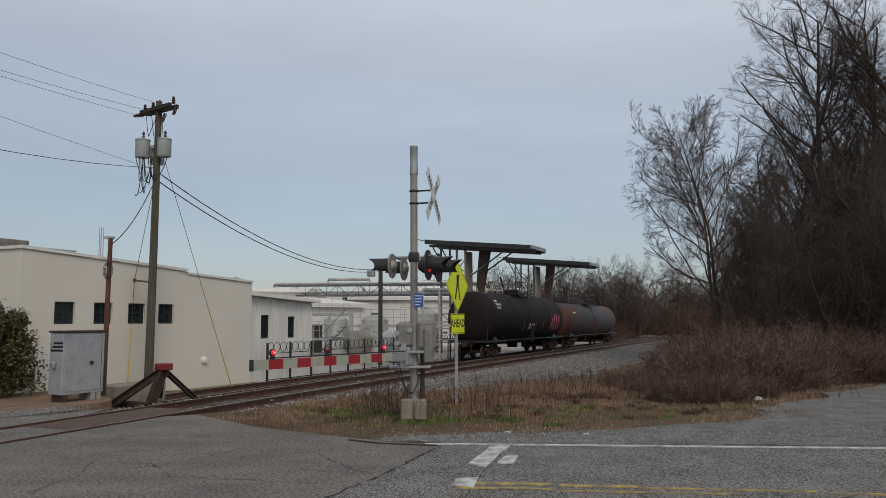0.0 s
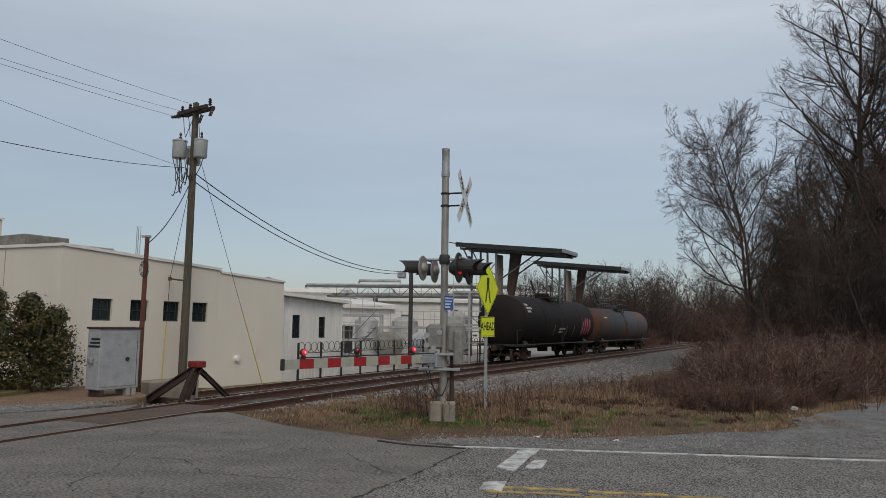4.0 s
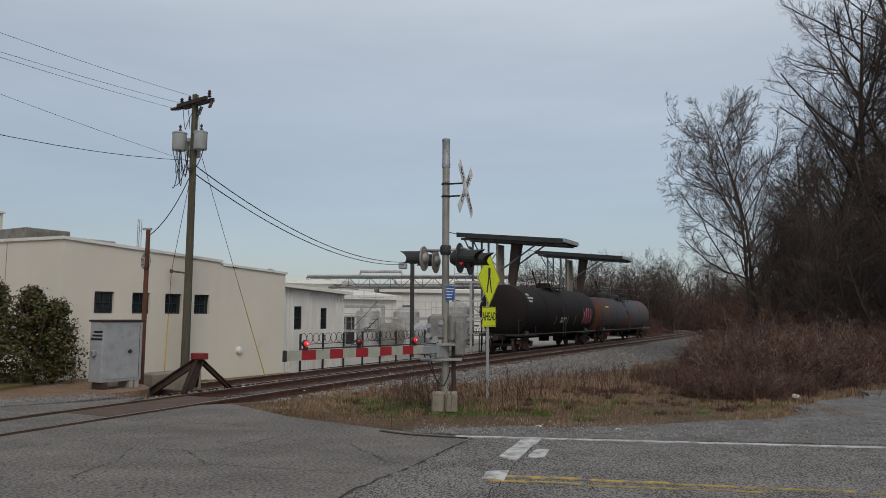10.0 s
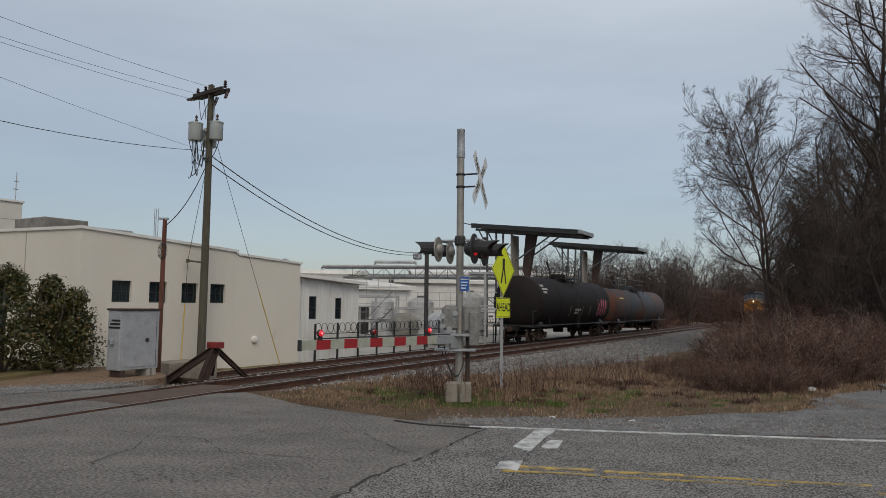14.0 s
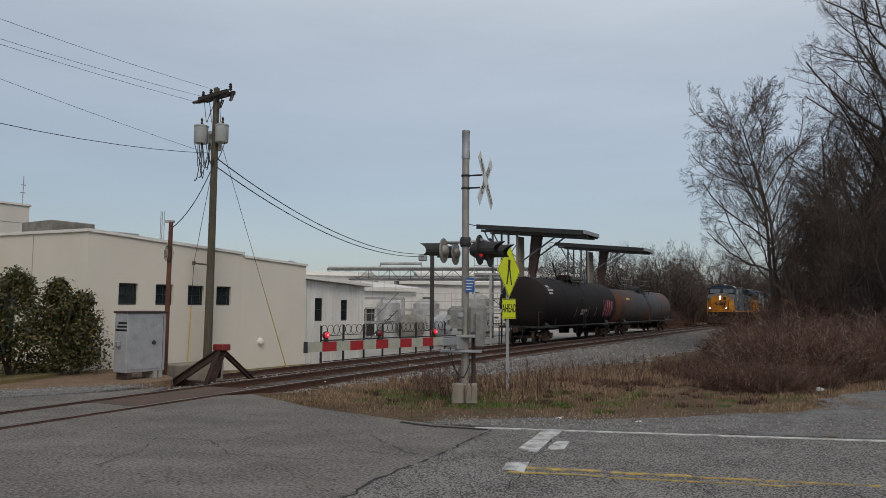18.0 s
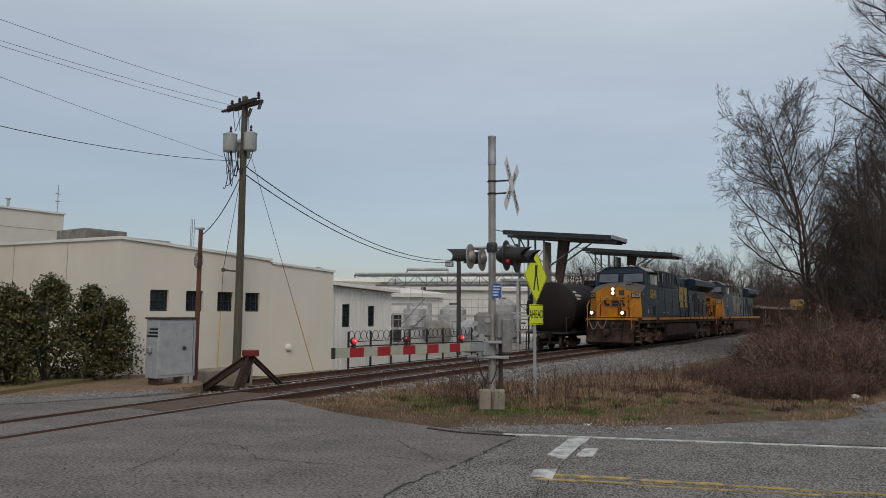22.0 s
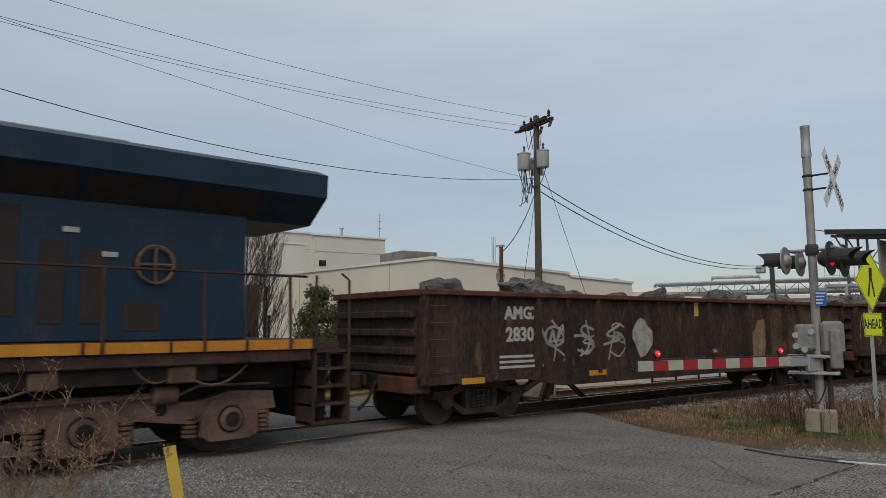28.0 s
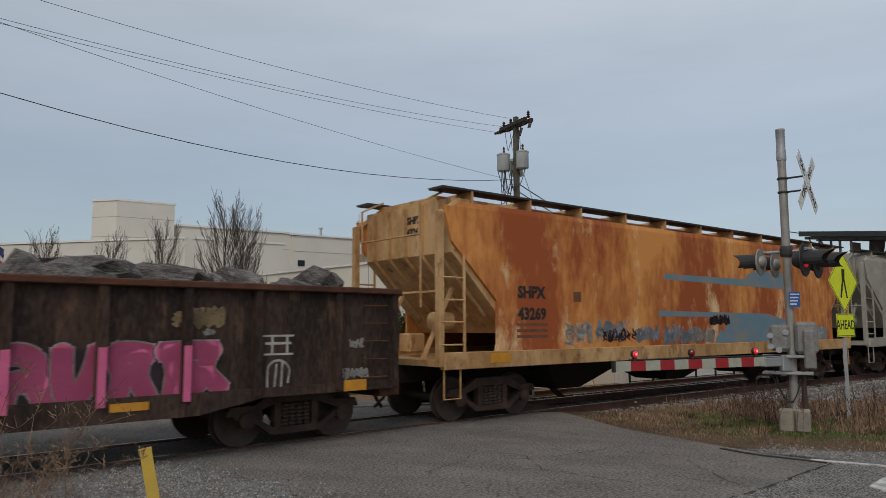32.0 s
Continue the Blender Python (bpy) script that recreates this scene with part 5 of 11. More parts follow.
    for x, lit in ((L - 0.4, True), (L * 0.6, False), (0.95, True)):
        lp = part("arm_lamp", Geo().box(x - 0.03, -0.03, 1.325, x + 0.03, 0.03, 1.375).lathe([(0.05, -0.03), (0.062, -0.02), (0.062, 0.02), (0.05, 0.03)], "y", (x, 0, 1.435), 16), BLACK, root, "black gate lamp body", at=m)
        part("lens", Geo().lathe([(0.03, -0.055), (0.052, -0.035), (0.055, 0.0), (0.052, 0.035), (0.03, 0.055)], "y", (x, 0, 1.435), 16), LAMP_RED if lit else LENS_DARK, lp, "lit red gate lens" if lit else "unlit red gate lens")
        if lit:
            part("lens_core", Geo().lathe([(0.006, -0.062), (0.02, -0.056), (0.02, 0.056), (0.006, 0.062)], "y", (x, 0, 1.435), 10), LAMP_CORE, lp, "bright core of the lens")
    return root


sig = signal()
turn_far = Matrix.Translation((-12.5, 6.2, -0.05)) @ Matrix.Rotation(radians(219.6), 4, "Z")
far_sig = copy_thing(sig, turn_far)
tagged(far_sig, "aluminium crossing signal with its gate lowered beyond the rails")


def ahead_sign():
    o = Vector((0.3, 17.2, -0.1))
    root = thing("pedestrian_warning_sign", Matrix.Translation(o), "yellow diamond warning sign with a plate reading AHEAD", "road sign")
    part("post", Geo().box(-0.035, -0.02, 0, 0.035, 0.02, 3.45), GREY_METAL, root, "galvanised channel post")
    nrm = Vector((0.9, -0.44, 0)).normalized()
    side = Vector((-nrm.y, nrm.x, 0))

    def m(z):
        c = nrm * 0.045
        return Matrix(((side.x, 0, nrm.x, c.x), (side.y, 0, nrm.y, c.y), (0, 1, 0, z), (0, 0, 0, 1)))
    h = 0.635
    dm = part("diamond", Geo().prism([(0.0, -h), (h, 0), (0, h), (-h, 0)], "z", -0.002, 0.002), SIGN_YELLOW, root, "fluorescent yellow diamond", at=m(2.83))
    bd = Geo()
    for (a, b), (c, d) in zip([(0, -h), (h, 0), (0, h), (-h, 0)], [(h, 0), (0, h), (-h, 0), (0, -h)]):
        k0, k1 = 0.965, 0.94
        bd.prism([(a * k0, b * k0), (c * k0, d * k0), (c * k1, d * k1), (a * k1, b * k1)], "z", 0.002, 0.004)
    part("border", bd, LETTER_BLACK, dm)
    sy = Geo().prism([(-0.06, 0.05), (0.06, 0.05), (0.08, 0.26), (-0.05, 0.26)], "z", 0.002, 0.004).prism([(-0.05, 0.05), (0.02, 0.05), (-0.1, -0.34), (-0.16, -0.32)], "z", 0.002, 0.004).prism([(0.0, 0.05), (0.06, 0.05), (0.16, -0.34), (0.1, -0.34)], "z", 0.002, 0.004)
    part("symbol", sy, LETTER_BLACK, dm, "plain dark symbol")
    pl = part("plate", Geo().box(-0.38, -0.235, -0.002, 0.38, 0.235, 0.002), SIGN_YELLOW, root, "yellow plate", at=m(1.93))
    lettering("word", "AHEAD", 0.27, LETTER_BLACK, pl, pose(0, 0, 0.004), depth=0.001, stretch=0.88, bold=0.004)
    b2 = Geo()
    for x0, y0, x1, y1 in ((-0.365, -0.22, 0.365, -0.208), (-0.365, 0.208, 0.365, 0.22), (-0.365, -0.208, -0.353, 0.208), (0.353, -0.208, 0.365, 0.208)):
        b2.box(x0, y0, 0.002, x1, y1, 0.004)
    part("border", b2, LETTER_BLACK, pl)


ahead_sign()


# ---- utility pole, red post, signal cabinet, bumper ----
PB = polar(-21.95, 25.2)


def utility_pole():
    root = thing("utility_pole", Matrix.Translation((PB.x, PB.y, -0.4)), "weathered wooden utility pole with crossarm and transformers", "utility pole")
    H = 9.6
    part("pole", Geo().tube([(0, 0, 0), (0.02, 0, H * 0.5), (0.03, 0, H)], 0.14, 14, r1=0.1), POLEWOOD, root, smooth=True)
    d = Vector((0.83, -0.556, 0)).normalized()
    a, b = Vector((0.03, 0.0, H - 0.27)) - d * 0.8, Vector((0.03, 0.0, H - 0.27)) + d * 0.8
    arm = Geo()
    for off in (-0.13, 0.13):
        q = Vector((-d.y, d.x, 0)) * off
        p0, p1 = a + q, b + q
        ax = (p1 - p0).normalized()
        up = Vector((0, 0, 1))
        sd = ax.cross(up).normalized()
        u2 = sd.cross(ax)
        v = [p + sd * i * 0.05 + u2 * j * 0.06 for p in (p0, p1) for i, j in ((-1, -1), (1, -1), (1, 1), (-1, 1))]
        arm.add(v, [(0, 1, 2, 3), (4, 7, 6, 5), (0, 4, 5, 1), (1, 5, 6, 2), (2, 6, 7, 3), (3, 7, 4, 0)])
    part("crossarm", arm, ARMWOOD, root, "paired wooden crossarm")
    for t in (0.02, 0.3, 0.52, 0.98):
        p = a.lerp(b, t) + Vector((0, 0, 0.05))
        part("insulator", Geo().lathe([(0.03, 0.0), (0.07, 0.05), (0.03, 0.08), (0.07, 0.13), (0.03, 0.16), (0.06, 0.2), (0.02, 0.26)], "z", p, 10), PORCELAIN, root, "ribbed brown insulator", smooth=True)
    for t in (-0.12, -0.04, 0.04):
        p = a.lerp(b, t) + Vector((-0.1, 0, -0.05))
        part("insulator", Geo().lathe([(0.02, -0.16), (0.06, -0.1), (0.03, -0.05), (0.06, 0.0), (0.03, 0.05), (0.06, 0.1), (0.02, 0.15)], "x", p, 10), PORCELAIN, root, "string insulator", smooth=True)
    for t, z in ((0.6, -0.45), (0.97, -0.3)):
        p = a.lerp(b, t) + Vector((0, 0, z))
        part("fuse_cutout", Geo().tube([p, p + Vector((0.1, 0, 0.3))], 0.035, 8).tube([p + Vector((0.06, 0, 0.0)), p + Vector((0.16, 0, 0.28))], 0.02, 6), PORCELAIN, root)
    for dx, dy, dz, r in ((-0.42, -0.1, 7.68, 0.23), (0.3, -0.12, 7.7, 0.22), (-0.1, 0.32, 7.55, 0.23)):
        t = part("transformer", Geo().lathe([(r * 0.9, dz), (r, dz + 0.03), (r, dz + 0.55), (r * 1.06, dz + 0.56), (r * 1.06, dz + 0.6), (r * 0.4, dz + 0.66)], "z", (dx, dy, 0), 22), TRAFO, root, "grey pole transformer", smooth=True)
        part("bushing", Geo().lathe([(0.025, dz + 0.62), (0.05, dz + 0.68), (0.025, dz + 0.73), (0.05, dz + 0.79), (0.015, dz + 0.86)], "z", (dx + 0.05, dy - 0.08, 0), 8), PORCELAIN, t)
        part("hanger", Geo().box(min(dx, 0) * 0.7, -0.03, dz + 0.35, max(dx, 0) * 0.7, 0.03, dz + 0.42), GREY_METAL, t)
    part("bracket", Geo().tube([(0, -0.1, 3.6), (-0.52, -0.1, 3.66)], 0.03, 6).lathe([(0.06, 3.6), (0.06, 3.72)], "z", (-0.52, -0.1, 0), 8), POLEWOOD, root)
    jm = Geo()
    rnd = random.Random(4)
    for k in range(12):
        p0 = Vector((rnd.uniform(-0.75, 0.55), -0.15, 7.6 + rnd.uniform(0, 0.3)))
        p1 = Vector((rnd.uniform(-0.6, 0.15), -0.2, 6.9 + rnd.uniform(-0.5, 0.4)))
        jm.tube(sag(p0, p1, rnd.uniform(0.25, 0.65), 10), 0.014, 4)
    for k in range(5):
        p0 = a.lerp(b, rnd.random())
        p1 = Vector((rnd.uniform(-0.4, 0.3), -0.1, 8.4))
        jm.tube(sag(p0, p1, rnd.uniform(-0.25, 0.2), 10), 0.011, 4)
    pieces("jumper_wire", jm, WIRE, root, "looping jumper wire")
    return root, a, b, H


utility_pole()
PT = Vector((PB.x, PB.y, -0.4))


def wire(name, a, b, drop, r, label, n=30):
    return shape(name, Geo().tube(sag(a, b, drop, n), r, 4, caps=False), WIRE, label, "cable")


def wires():
    # the line runs on over the street, beside the railway
    run, arm = Vector((-0.3, -0.954, 0)) * 40, Vector((0.83, -0.556, 0))
    for off, z0, z1, drop in ((-0.35, 9.26, 11.27, 1.39), (-0.85, 9.08, 10.52, 1.43), (-1.15, 8.93, 10.03, 1.13)):
        src = Vector((PB.x, PB.y, 0)) + arm * off
        wire("power_line", src + Vector((0, 0, z0)), src + run + Vector((0, 0, z1)), drop, 0.006, "thin overhead power line")
    src = Vector((PB.x, PB.y, 0)) - arm * 0.1
    wire("neutral_line", src + Vector((0, 0, 6.93)), src + run + Vector((0, 0, 12.0)), 1.07, 0.0055, "thin overhead neutral line")
    wire("overhead_cable", src + Vector((0, 0, 6.98)), src + run + Vector((0, 0, 14.54)), 3.65, 0.011, "thick black overhead cable")
    # twisted pair to the factory pole
    for off in (0.0, 0.13):
        wire("service_cable", PT + Vector((0.1, 0, 7.2 - off * 2.2)), polar(-5.5, 40.0, 4.78 - off), 0.85, 0.018, "thick black cable to the factory")
    wire("service_drop", PT + Vector((-0.1, 0, 6.75)), polar(-24.85, 21.6, 4.0), 0.25, 0.014, "slack cable to the red post")
    # guy wires with yellow guards
    a, mid, b = PT + Vector((0, -0.1, 6.8)), PT + Vector((-0.52, -0.1, 3.66)), polar(-23.35, 24.6, -0.1)
    g = thing("guy_wire", Matrix.Identity(4), "steel guy wire over a strut with a yellow guard", "guy wire")
    part("strand", Geo().tube([a, mid, b], 0.009, 4), WIRE, g)
    part("guard", Geo().tube([mid.lerp(b, 0.42), b], 0.019, 6), GUARD, g, "yellow plastic guard")
    a, b = PT + Vector((0.28, 0, 7.6)), polar(-16.14, 27.4, -0.4)
    g = thing("guy_wire", Matrix.Identity(4), "long steel guy wire with a yellow guard", "guy wire")
    part("strand", Geo().tube([a, b], 0.009, 4), WIRE, g)
    part("guard", Geo().tube([a.lerp(b, 0.64), b], 0.019, 6), GUARD, g, "yellow plastic guard")


wires()


def red_post():
    p = polar(-24.9, 21.6)
    root = thing("wooden_service_post", Matrix.Translation((p.x, p.y, -0.1)), "reddish wooden post with a coil of wire", "post")
    part("post", Geo().tube([(0, 0, 0), (0.03, 0, 4.3)], 0.075, 10, r1=0.06), REDWOOD, root, smooth=True)
    g = Geo()
    for k in range(3):
        pts = [(0.1 * math.cos(a) + (0.03 * k), -0.08, 3.4 + 0.22 * math.sin(a)) for a in np.linspace(0, 2 * math.pi, 14)]
        g.tube(pts, 0.008, 4)
    part("wire_coil", g, WIRE, root)
    part("cap", Geo().box(-0.12, -0.05, 4.28, 0.12, 0.05, 4.34), GREY_METAL, root)


red_post()


def cabinet():
    p = polar(-26.4, 20.6)
    root = thing("signal_cabinet", frame_at((p.x, p.y), UX, -0.05), "grey metal railway signal cabinet on short legs", "cabinet")
    w, d, h = 0.68, 0.42, 1.66
    part("body", Geo().box(-w, -d * 0.6, 0.2, w * 0.7, d * 0.6, h + 0.05, b=0.012), CABINET, root)
    part("roof", Geo().box(-w - 0.03, -d * 0.6 - 0.04, h + 0.05, w * 0.7 + 0.04, d * 0.6 + 0.04, h + 0.1, b=0.01), BROWNSTEEL, root, "rust-edged lid")
    part("door", Geo().box(-w + 0.06, -d * 0.6 - 0.015, 0.27, w * 0.7 - 0.05, -d * 0.6, h - 0.03, b=0.006), CABINET, root)
    part("handle", Geo().lathe([(0.05, -d * 0.6 - 0.05), (0.05, -d * 0.6 - 0.015)], "y", (0.1, 0, 0.95), 10), DARKSTEEL, root)
    part("latch", Geo().box(-w - 0.1, -0.05, 0.85, -w, 0.1, 1.0, b=0.02), GREY_METAL, root, "padlocked latch")
    for k in range(3):
        part("stencil_line", Geo().box(-w - 0.006, -0.25, 1.25 + 0.09 * k, -w, 0.2 - 0.05 * k, 1.3 + 0.09 * k), LETTER_BLACK, root, "unreadable stencilled line")
    part("door_edge", Geo().box(w * 0.7 - 0.1, -d * 0.6 - 0.019, 0.27, w * 0.7 - 0.09, -d * 0.6 - 0.014, h - 0.03), DARKSTEEL, root)
    for x in (-0.55, 0.2, 0.36):
        part("leg", Geo().box(x - 0.06, -0.25, -0.15, x + 0.06, 0.2, 0.2), CONCRETE if x > 0 else BROWNSTEEL, root)


cabinet()


def bumper():
    root = thing("bumping_post", Matrix.Translation((0, 0, 0)), "rusty bumping post of bent rails with a red head", "bumping post")
    head = Vector((-7.75, 20.25, 0.68))
    part("head", Geo().box(-0.16, -0.2, -0.09, 0.16, 0.2, 0.09, b=0.02), REDPAINT, root, "faded red impact head", at=frame_at((head.x, head.y), UX, head.z))
    for f, r in ((Vector((-9.15, 20.3, -0.35)), 0.1), (Vector((-8.0, 20.0, -0.35)), 0.11), (Vector((-7.2, 21.4, -0.35)), 0.06), (Vector((-8.5, 22.0, -0.3)), 0.06)):
        t = (f - head).normalized()
        sd = t.cross(Vector((0, 0, 1))).normalized()
        up = sd.cross(t)
        g = Geo()
        for i0, i1, j0, j1 in ((-1, 1, 0.7, 1.0), (-0.18, 0.18, -0.7, 0.7), (-1, 1, -1.0, -0.7)):
            v = [q + sd * i * r + up * j * r for q in (head - Vector((0, 0, 0.08)), f) for i, j in ((i0, j0), (i1, j0), (i1, j1), (i0, j1))]
            g.add(v, [(0, 1, 2, 3), (4, 7, 6, 5), (0, 4, 5, 1), (1, 5, 6, 2), (2, 6, 7, 3), (3, 7, 4, 0)])
        part("leg", g, BROWNSTEEL, root, "bent rail strut")
    part("tie_beam", Geo().box(-1.2, -0.1, -0.42, 1.2, 0.1, -0.28, m=frame_at((-8.6, 20.4), (0.886, -0.464))), BROWNSTEEL, root)


bumper()
fb = polar(-23.0, 23.6)
shape("concrete_plinth", Geo().box(-0.9, -0.4, -0.6, 0.9, 0.4, 0.12, b=0.03), CREAMSTONE, "stained concrete plinth behind the bumping post", "plinth", m=frame_at((fb.x, fb.y), UX))
yp = thing("marker_post", Matrix.Translation((-6.2, 5.42, -0.1)) @ Matrix.Rotation(radians(50), 4, "Z") @ Matrix.Rotation(radians(-11), 4, "Y"), "yellow plastic marker post at the street's edge", "marker post")
part("post", Geo().box(-0.06, -0.018, 0, 0.06, 0.018, 0.72, b=0.006), GUARD, yp)
part("cap", Geo().box(-0.062, -0.02, 0.7, 0.062, 0.02, 0.73), GUARD, yp)


# ---- security fence, yard and factory behind the siding ----
FENCE_A, FENCE_B = on_track(28.6, 5.75)[0], on_track(50, 6.2)[0]


def yard_fence():
    root = thing("security_fence", Matrix.Identity(4), "black steel fence with coiled wire along the siding", "fence")
    a, b = FENCE_A, FENCE_B
    n = 14
    for i in range(n + 1):
        p = a.lerp(b, i / n)
        part("post", Geo().box(p.x - 0.04, p.y - 0.04, -0.6, p.x + 0.04, p.y + 0.04, 1.08), IRON, root)
    for z in (-0.38, 0.1, 0.66):
        part("rail", Geo().tube([(a.x, a.y, z), (b.x, b.y, z)], 0.02, 4), IRON, root)
    d = (b - a).normalized()
    L = (b - a).length
    k = 0
    for i in range(int(L / 0.42)):
        c = a + d * (0.42 * i + 0.2)
        pts = [c + d * 0.2 * math.cos(t) + Vector((0, 0, 0.9 + 0.2 * math.sin(t))) for t in np.linspace(0, 2 * math.pi, 15)]
        part("coil", Geo().tube(pts, 0.012, 4, caps=False), IRON, root)
yard_fence()
sheet("factory_yard", [tuple(on_track(30, 6.0)[0].xy), tuple(on_track(58, 6.0)[0].xy), tuple(on_track(100, 6.0)[0].xy), tuple(on_track(100, 60)[0].xy), tuple(on_track(34, 40)[0].xy)], -0.42, CONCRETE, "pale concrete factory yard", "yard", thick=0.3)


def light_pole():
    p = polar(-4.95, 40.0)
    root = thing("yard_light_pole", Matrix.Translation((p.x, p.y, -0.6)), "dark steel pole with a floodlight in the factory yard", "lamp post")
    part("pole", Geo().box(-0.11, -0.11, 0, 0.11, 0.11, 5.3, b=0.03), DARKSTEEL, root)
    part("floodlight", Geo().box(-0.75, -0.25, 5.0, -0.3, 0.2, 5.35, b=0.05), GREY_METAL, root)
    part("bracket", Geo().tube([(-0.5, 0, 5.35), (-0.1, 0, 5.5)], 0.04, 6), DARKSTEEL, root)


light_pole()


def factory():
    """White plant buildings beyond the yard."""
    def hall(az0, az1, d0, d1, h, label, roof=0.35, doors=()):
        a, b = polar(az0, d0), polar(az1, d1)
        L = (b - a).length
        root = thing("factory_hall", frame_at((a.x, a.y), b - a, -0.5), label, "building")
        holes = [(q * L, 0.0, q * L + w, hh) for q, w, hh in doors]
        g = Geo()
        wall_with_holes(g, L, 0, h + 0.5, h + 0.5, 0, 0.3, holes)
        part("wall", g, WHITE_METAL, root)
        part("wall", Geo().box(0, 0.3, 0, 0.3, 14, h + 0.5), WHITE_METAL, root)
        part("wall", Geo().box(L - 0.3, 0.3, 0, L, 14, h + 0.5), WHITE_METAL, root)
        part("roof", Geo().prism([(-0.3, h + 0.5), (7, h + 0.5 + roof * 2), (14.3, h + 0.5), (14.3, h + 0.62), (7, h + 0.62 + roof * 2), (-0.3, h + 0.62)], "x", -0.3, L + 0.3), COPING, root)
        part("eave_trim", Geo().box(-0.3, -0.36, h + 0.32, L + 0.3, -0.3, h + 0.62), COPING, root)
        for q in holes:
            part("door", Geo().box(q[0], 0.15, 0.0, q[2], 0.2, q[3]), DARKSTEEL, root, "dark doorway")
        return root
    hall(-13.5, -6.2, 52, 56, 3.2, "white metal factory hall with a dark doorway", doors=((0.42, 1.0, 2.2),))
    hall(-9.0, 1.0, 68, 72, 4.2, "long white factory hall", doors=((0.2, 1.2, 2.2),))
    hall(-17.5, -10.0, 60, 62, 4.6, "white flat factory block behind the office", roof=0.0)
    hall(-6.0, 6.5, 92, 95, 6.0, "distant pale metal warehouse beyond the plant")
    # pipe bridge on trestles
    a, b = polar(-13.2, 62), polar(3.5, 60)
    root = thing("pipe_bridge", frame_at((a.x, a.y), b - a), "grey steel lattice pipe bridge", "pipe bridge")
    L = (b - a).length
    for z in (4.15, 5.0):
        for y in (0, 1.2):
            part("chord", Geo().box(0, y - 0.05, z - 0.06, L, y + 0.05, z + 0.06), STEEL_FRAME, root)
    n = int(L / 0.85)
    for i in range(n):
        x0, x1 = L * i / n, L * (i + 1) / n
        part("lattice", Geo().tube([(x0, 0, 4.15 if i % 2 else 5.0), (x1, 0, 5.0 if i % 2 else 4.15)], 0.035, 4).tube([(x0, 0, 4.15), (x0, 0, 5.0)], 0.03, 4), STEEL_FRAME, root)
    for k, (z, r) in enumerate(((5.15, 0.09), (5.18, 0.06), (4.3, 0.1), (4.45, 0.07))):
        part("pipe", Geo().tube([(0, 0.3 + 0.25 * k, z), (L, 0.3 + 0.25 * k, z)], r, 8), PIPE, root)
    part("pipe", Geo().tube([(4.5, 0.4, 5.1), (4.5, 0.4, 5.5), (8.0, 0.4, 5.5), (8.0, 0.4, 5.1)], 0.13, 8), PIPE, root, "white raised pipe loop")
    for x in (0.3, L * 0.33, L * 0.66, L - 0.3):
        pieces("trestle", Geo().box(x - 0.1, -0.1, -0.6, x + 0.1, 0.1, 4.1).box(x - 0.1, 1.1, -0.6, x + 0.1, 1.3, 4.1), STEEL_FRAME, root)


factory()


def process_frame(az, d, w, dep, h, seed, stair=False):
    """Open painted steel frame with railings, pipes and, on some, a stair."""
    p = polar(az, d)
    root = thing("process_frame", frame_at((p.x, p.y), (math.cos(radians(az)), -math.sin(radians(az))), -0.5), "open pale steel process frame with pipes and railings", "steel frame")
    rnd = random.Random(seed)
    for x in (0, w / 2, w):
        for y in (0, dep):
            part("column", Geo().box(x - 0.05, y - 0.05, 0, x + 0.05, y + 0.05, h), PALE_STEEL, root)
    for z in (h * 0.5, h):
        part("beam", Geo().box(0, -0.05, z - 0.09, w, 0.05, z + 0.04), PALE_STEEL, root)
        part("beam", Geo().box(0, dep - 0.05, z - 0.09, w, dep + 0.05, z + 0.04), STEEL_FRAME, root)
        pieces("rail", Geo().tube([(0, 0, z + 0.5), (w, 0, z + 0.5)], 0.02, 4).tube([(0, 0, z + 1.0), (w, 0, z + 1.0)], 0.02, 4), PALE_STEEL, root)
        posts = Geo()
        for k in range(int(w / 0.7) + 1):
            posts.tube([(k * 0.7, 0, z), (k * 0.7, 0, z + 1.0)], 0.018, 4)
        pieces("rail_post", posts, PALE_STEEL, root)
    for k in range(int(w * 1.1)):
        x = rnd.uniform(0, w)
        z = rnd.uniform(0.5, h * 0.9)
        part("pipe", Geo().tube([(x, rnd.uniform(0, dep), 0), (x, rnd.uniform(0, dep), z), (min(w, x + rnd.uniform(0.5, 2.0)), rnd.uniform(0, dep), z)], rnd.uniform(0.03, 0.08), 6), PIPE if rnd.random() < 0.8 else STEEL_FRAME, root)
    if stair:
        st = Geo()
        for k in range(9):
            st.box(0.3 + k * 0.2, -0.5, 0.15 + k * h / 12, 0.6 + k * 0.2, -0.05, 0.19 + k * h / 12)
        st.tube([(0.2, -0.5, 1.0), (2.2, -0.5, h * 0.75 + 1.0)], 0.025, 4).tube([(0.2, -0.5, 0.1), (2.2, -0.5, h * 0.75)], 0.045, 4)
        pieces("stair", st, STEEL_FRAME, root)
    for k in range(int(w * 1.2)):
        x = rnd.uniform(0, w)
        z = rnd.uniform(0.2, h * 0.5)
        part("valve", Geo().box(x, rnd.uniform(-0.3, dep), z, x + rnd.uniform(0.1, 0.3), dep + 0.1, z + rnd.uniform(0.1, 0.3), b=0.02), (DARKSTEEL, STEEL_FRAME, STAINLESS, BROWNSTEEL)[k % 4], root)
    return root


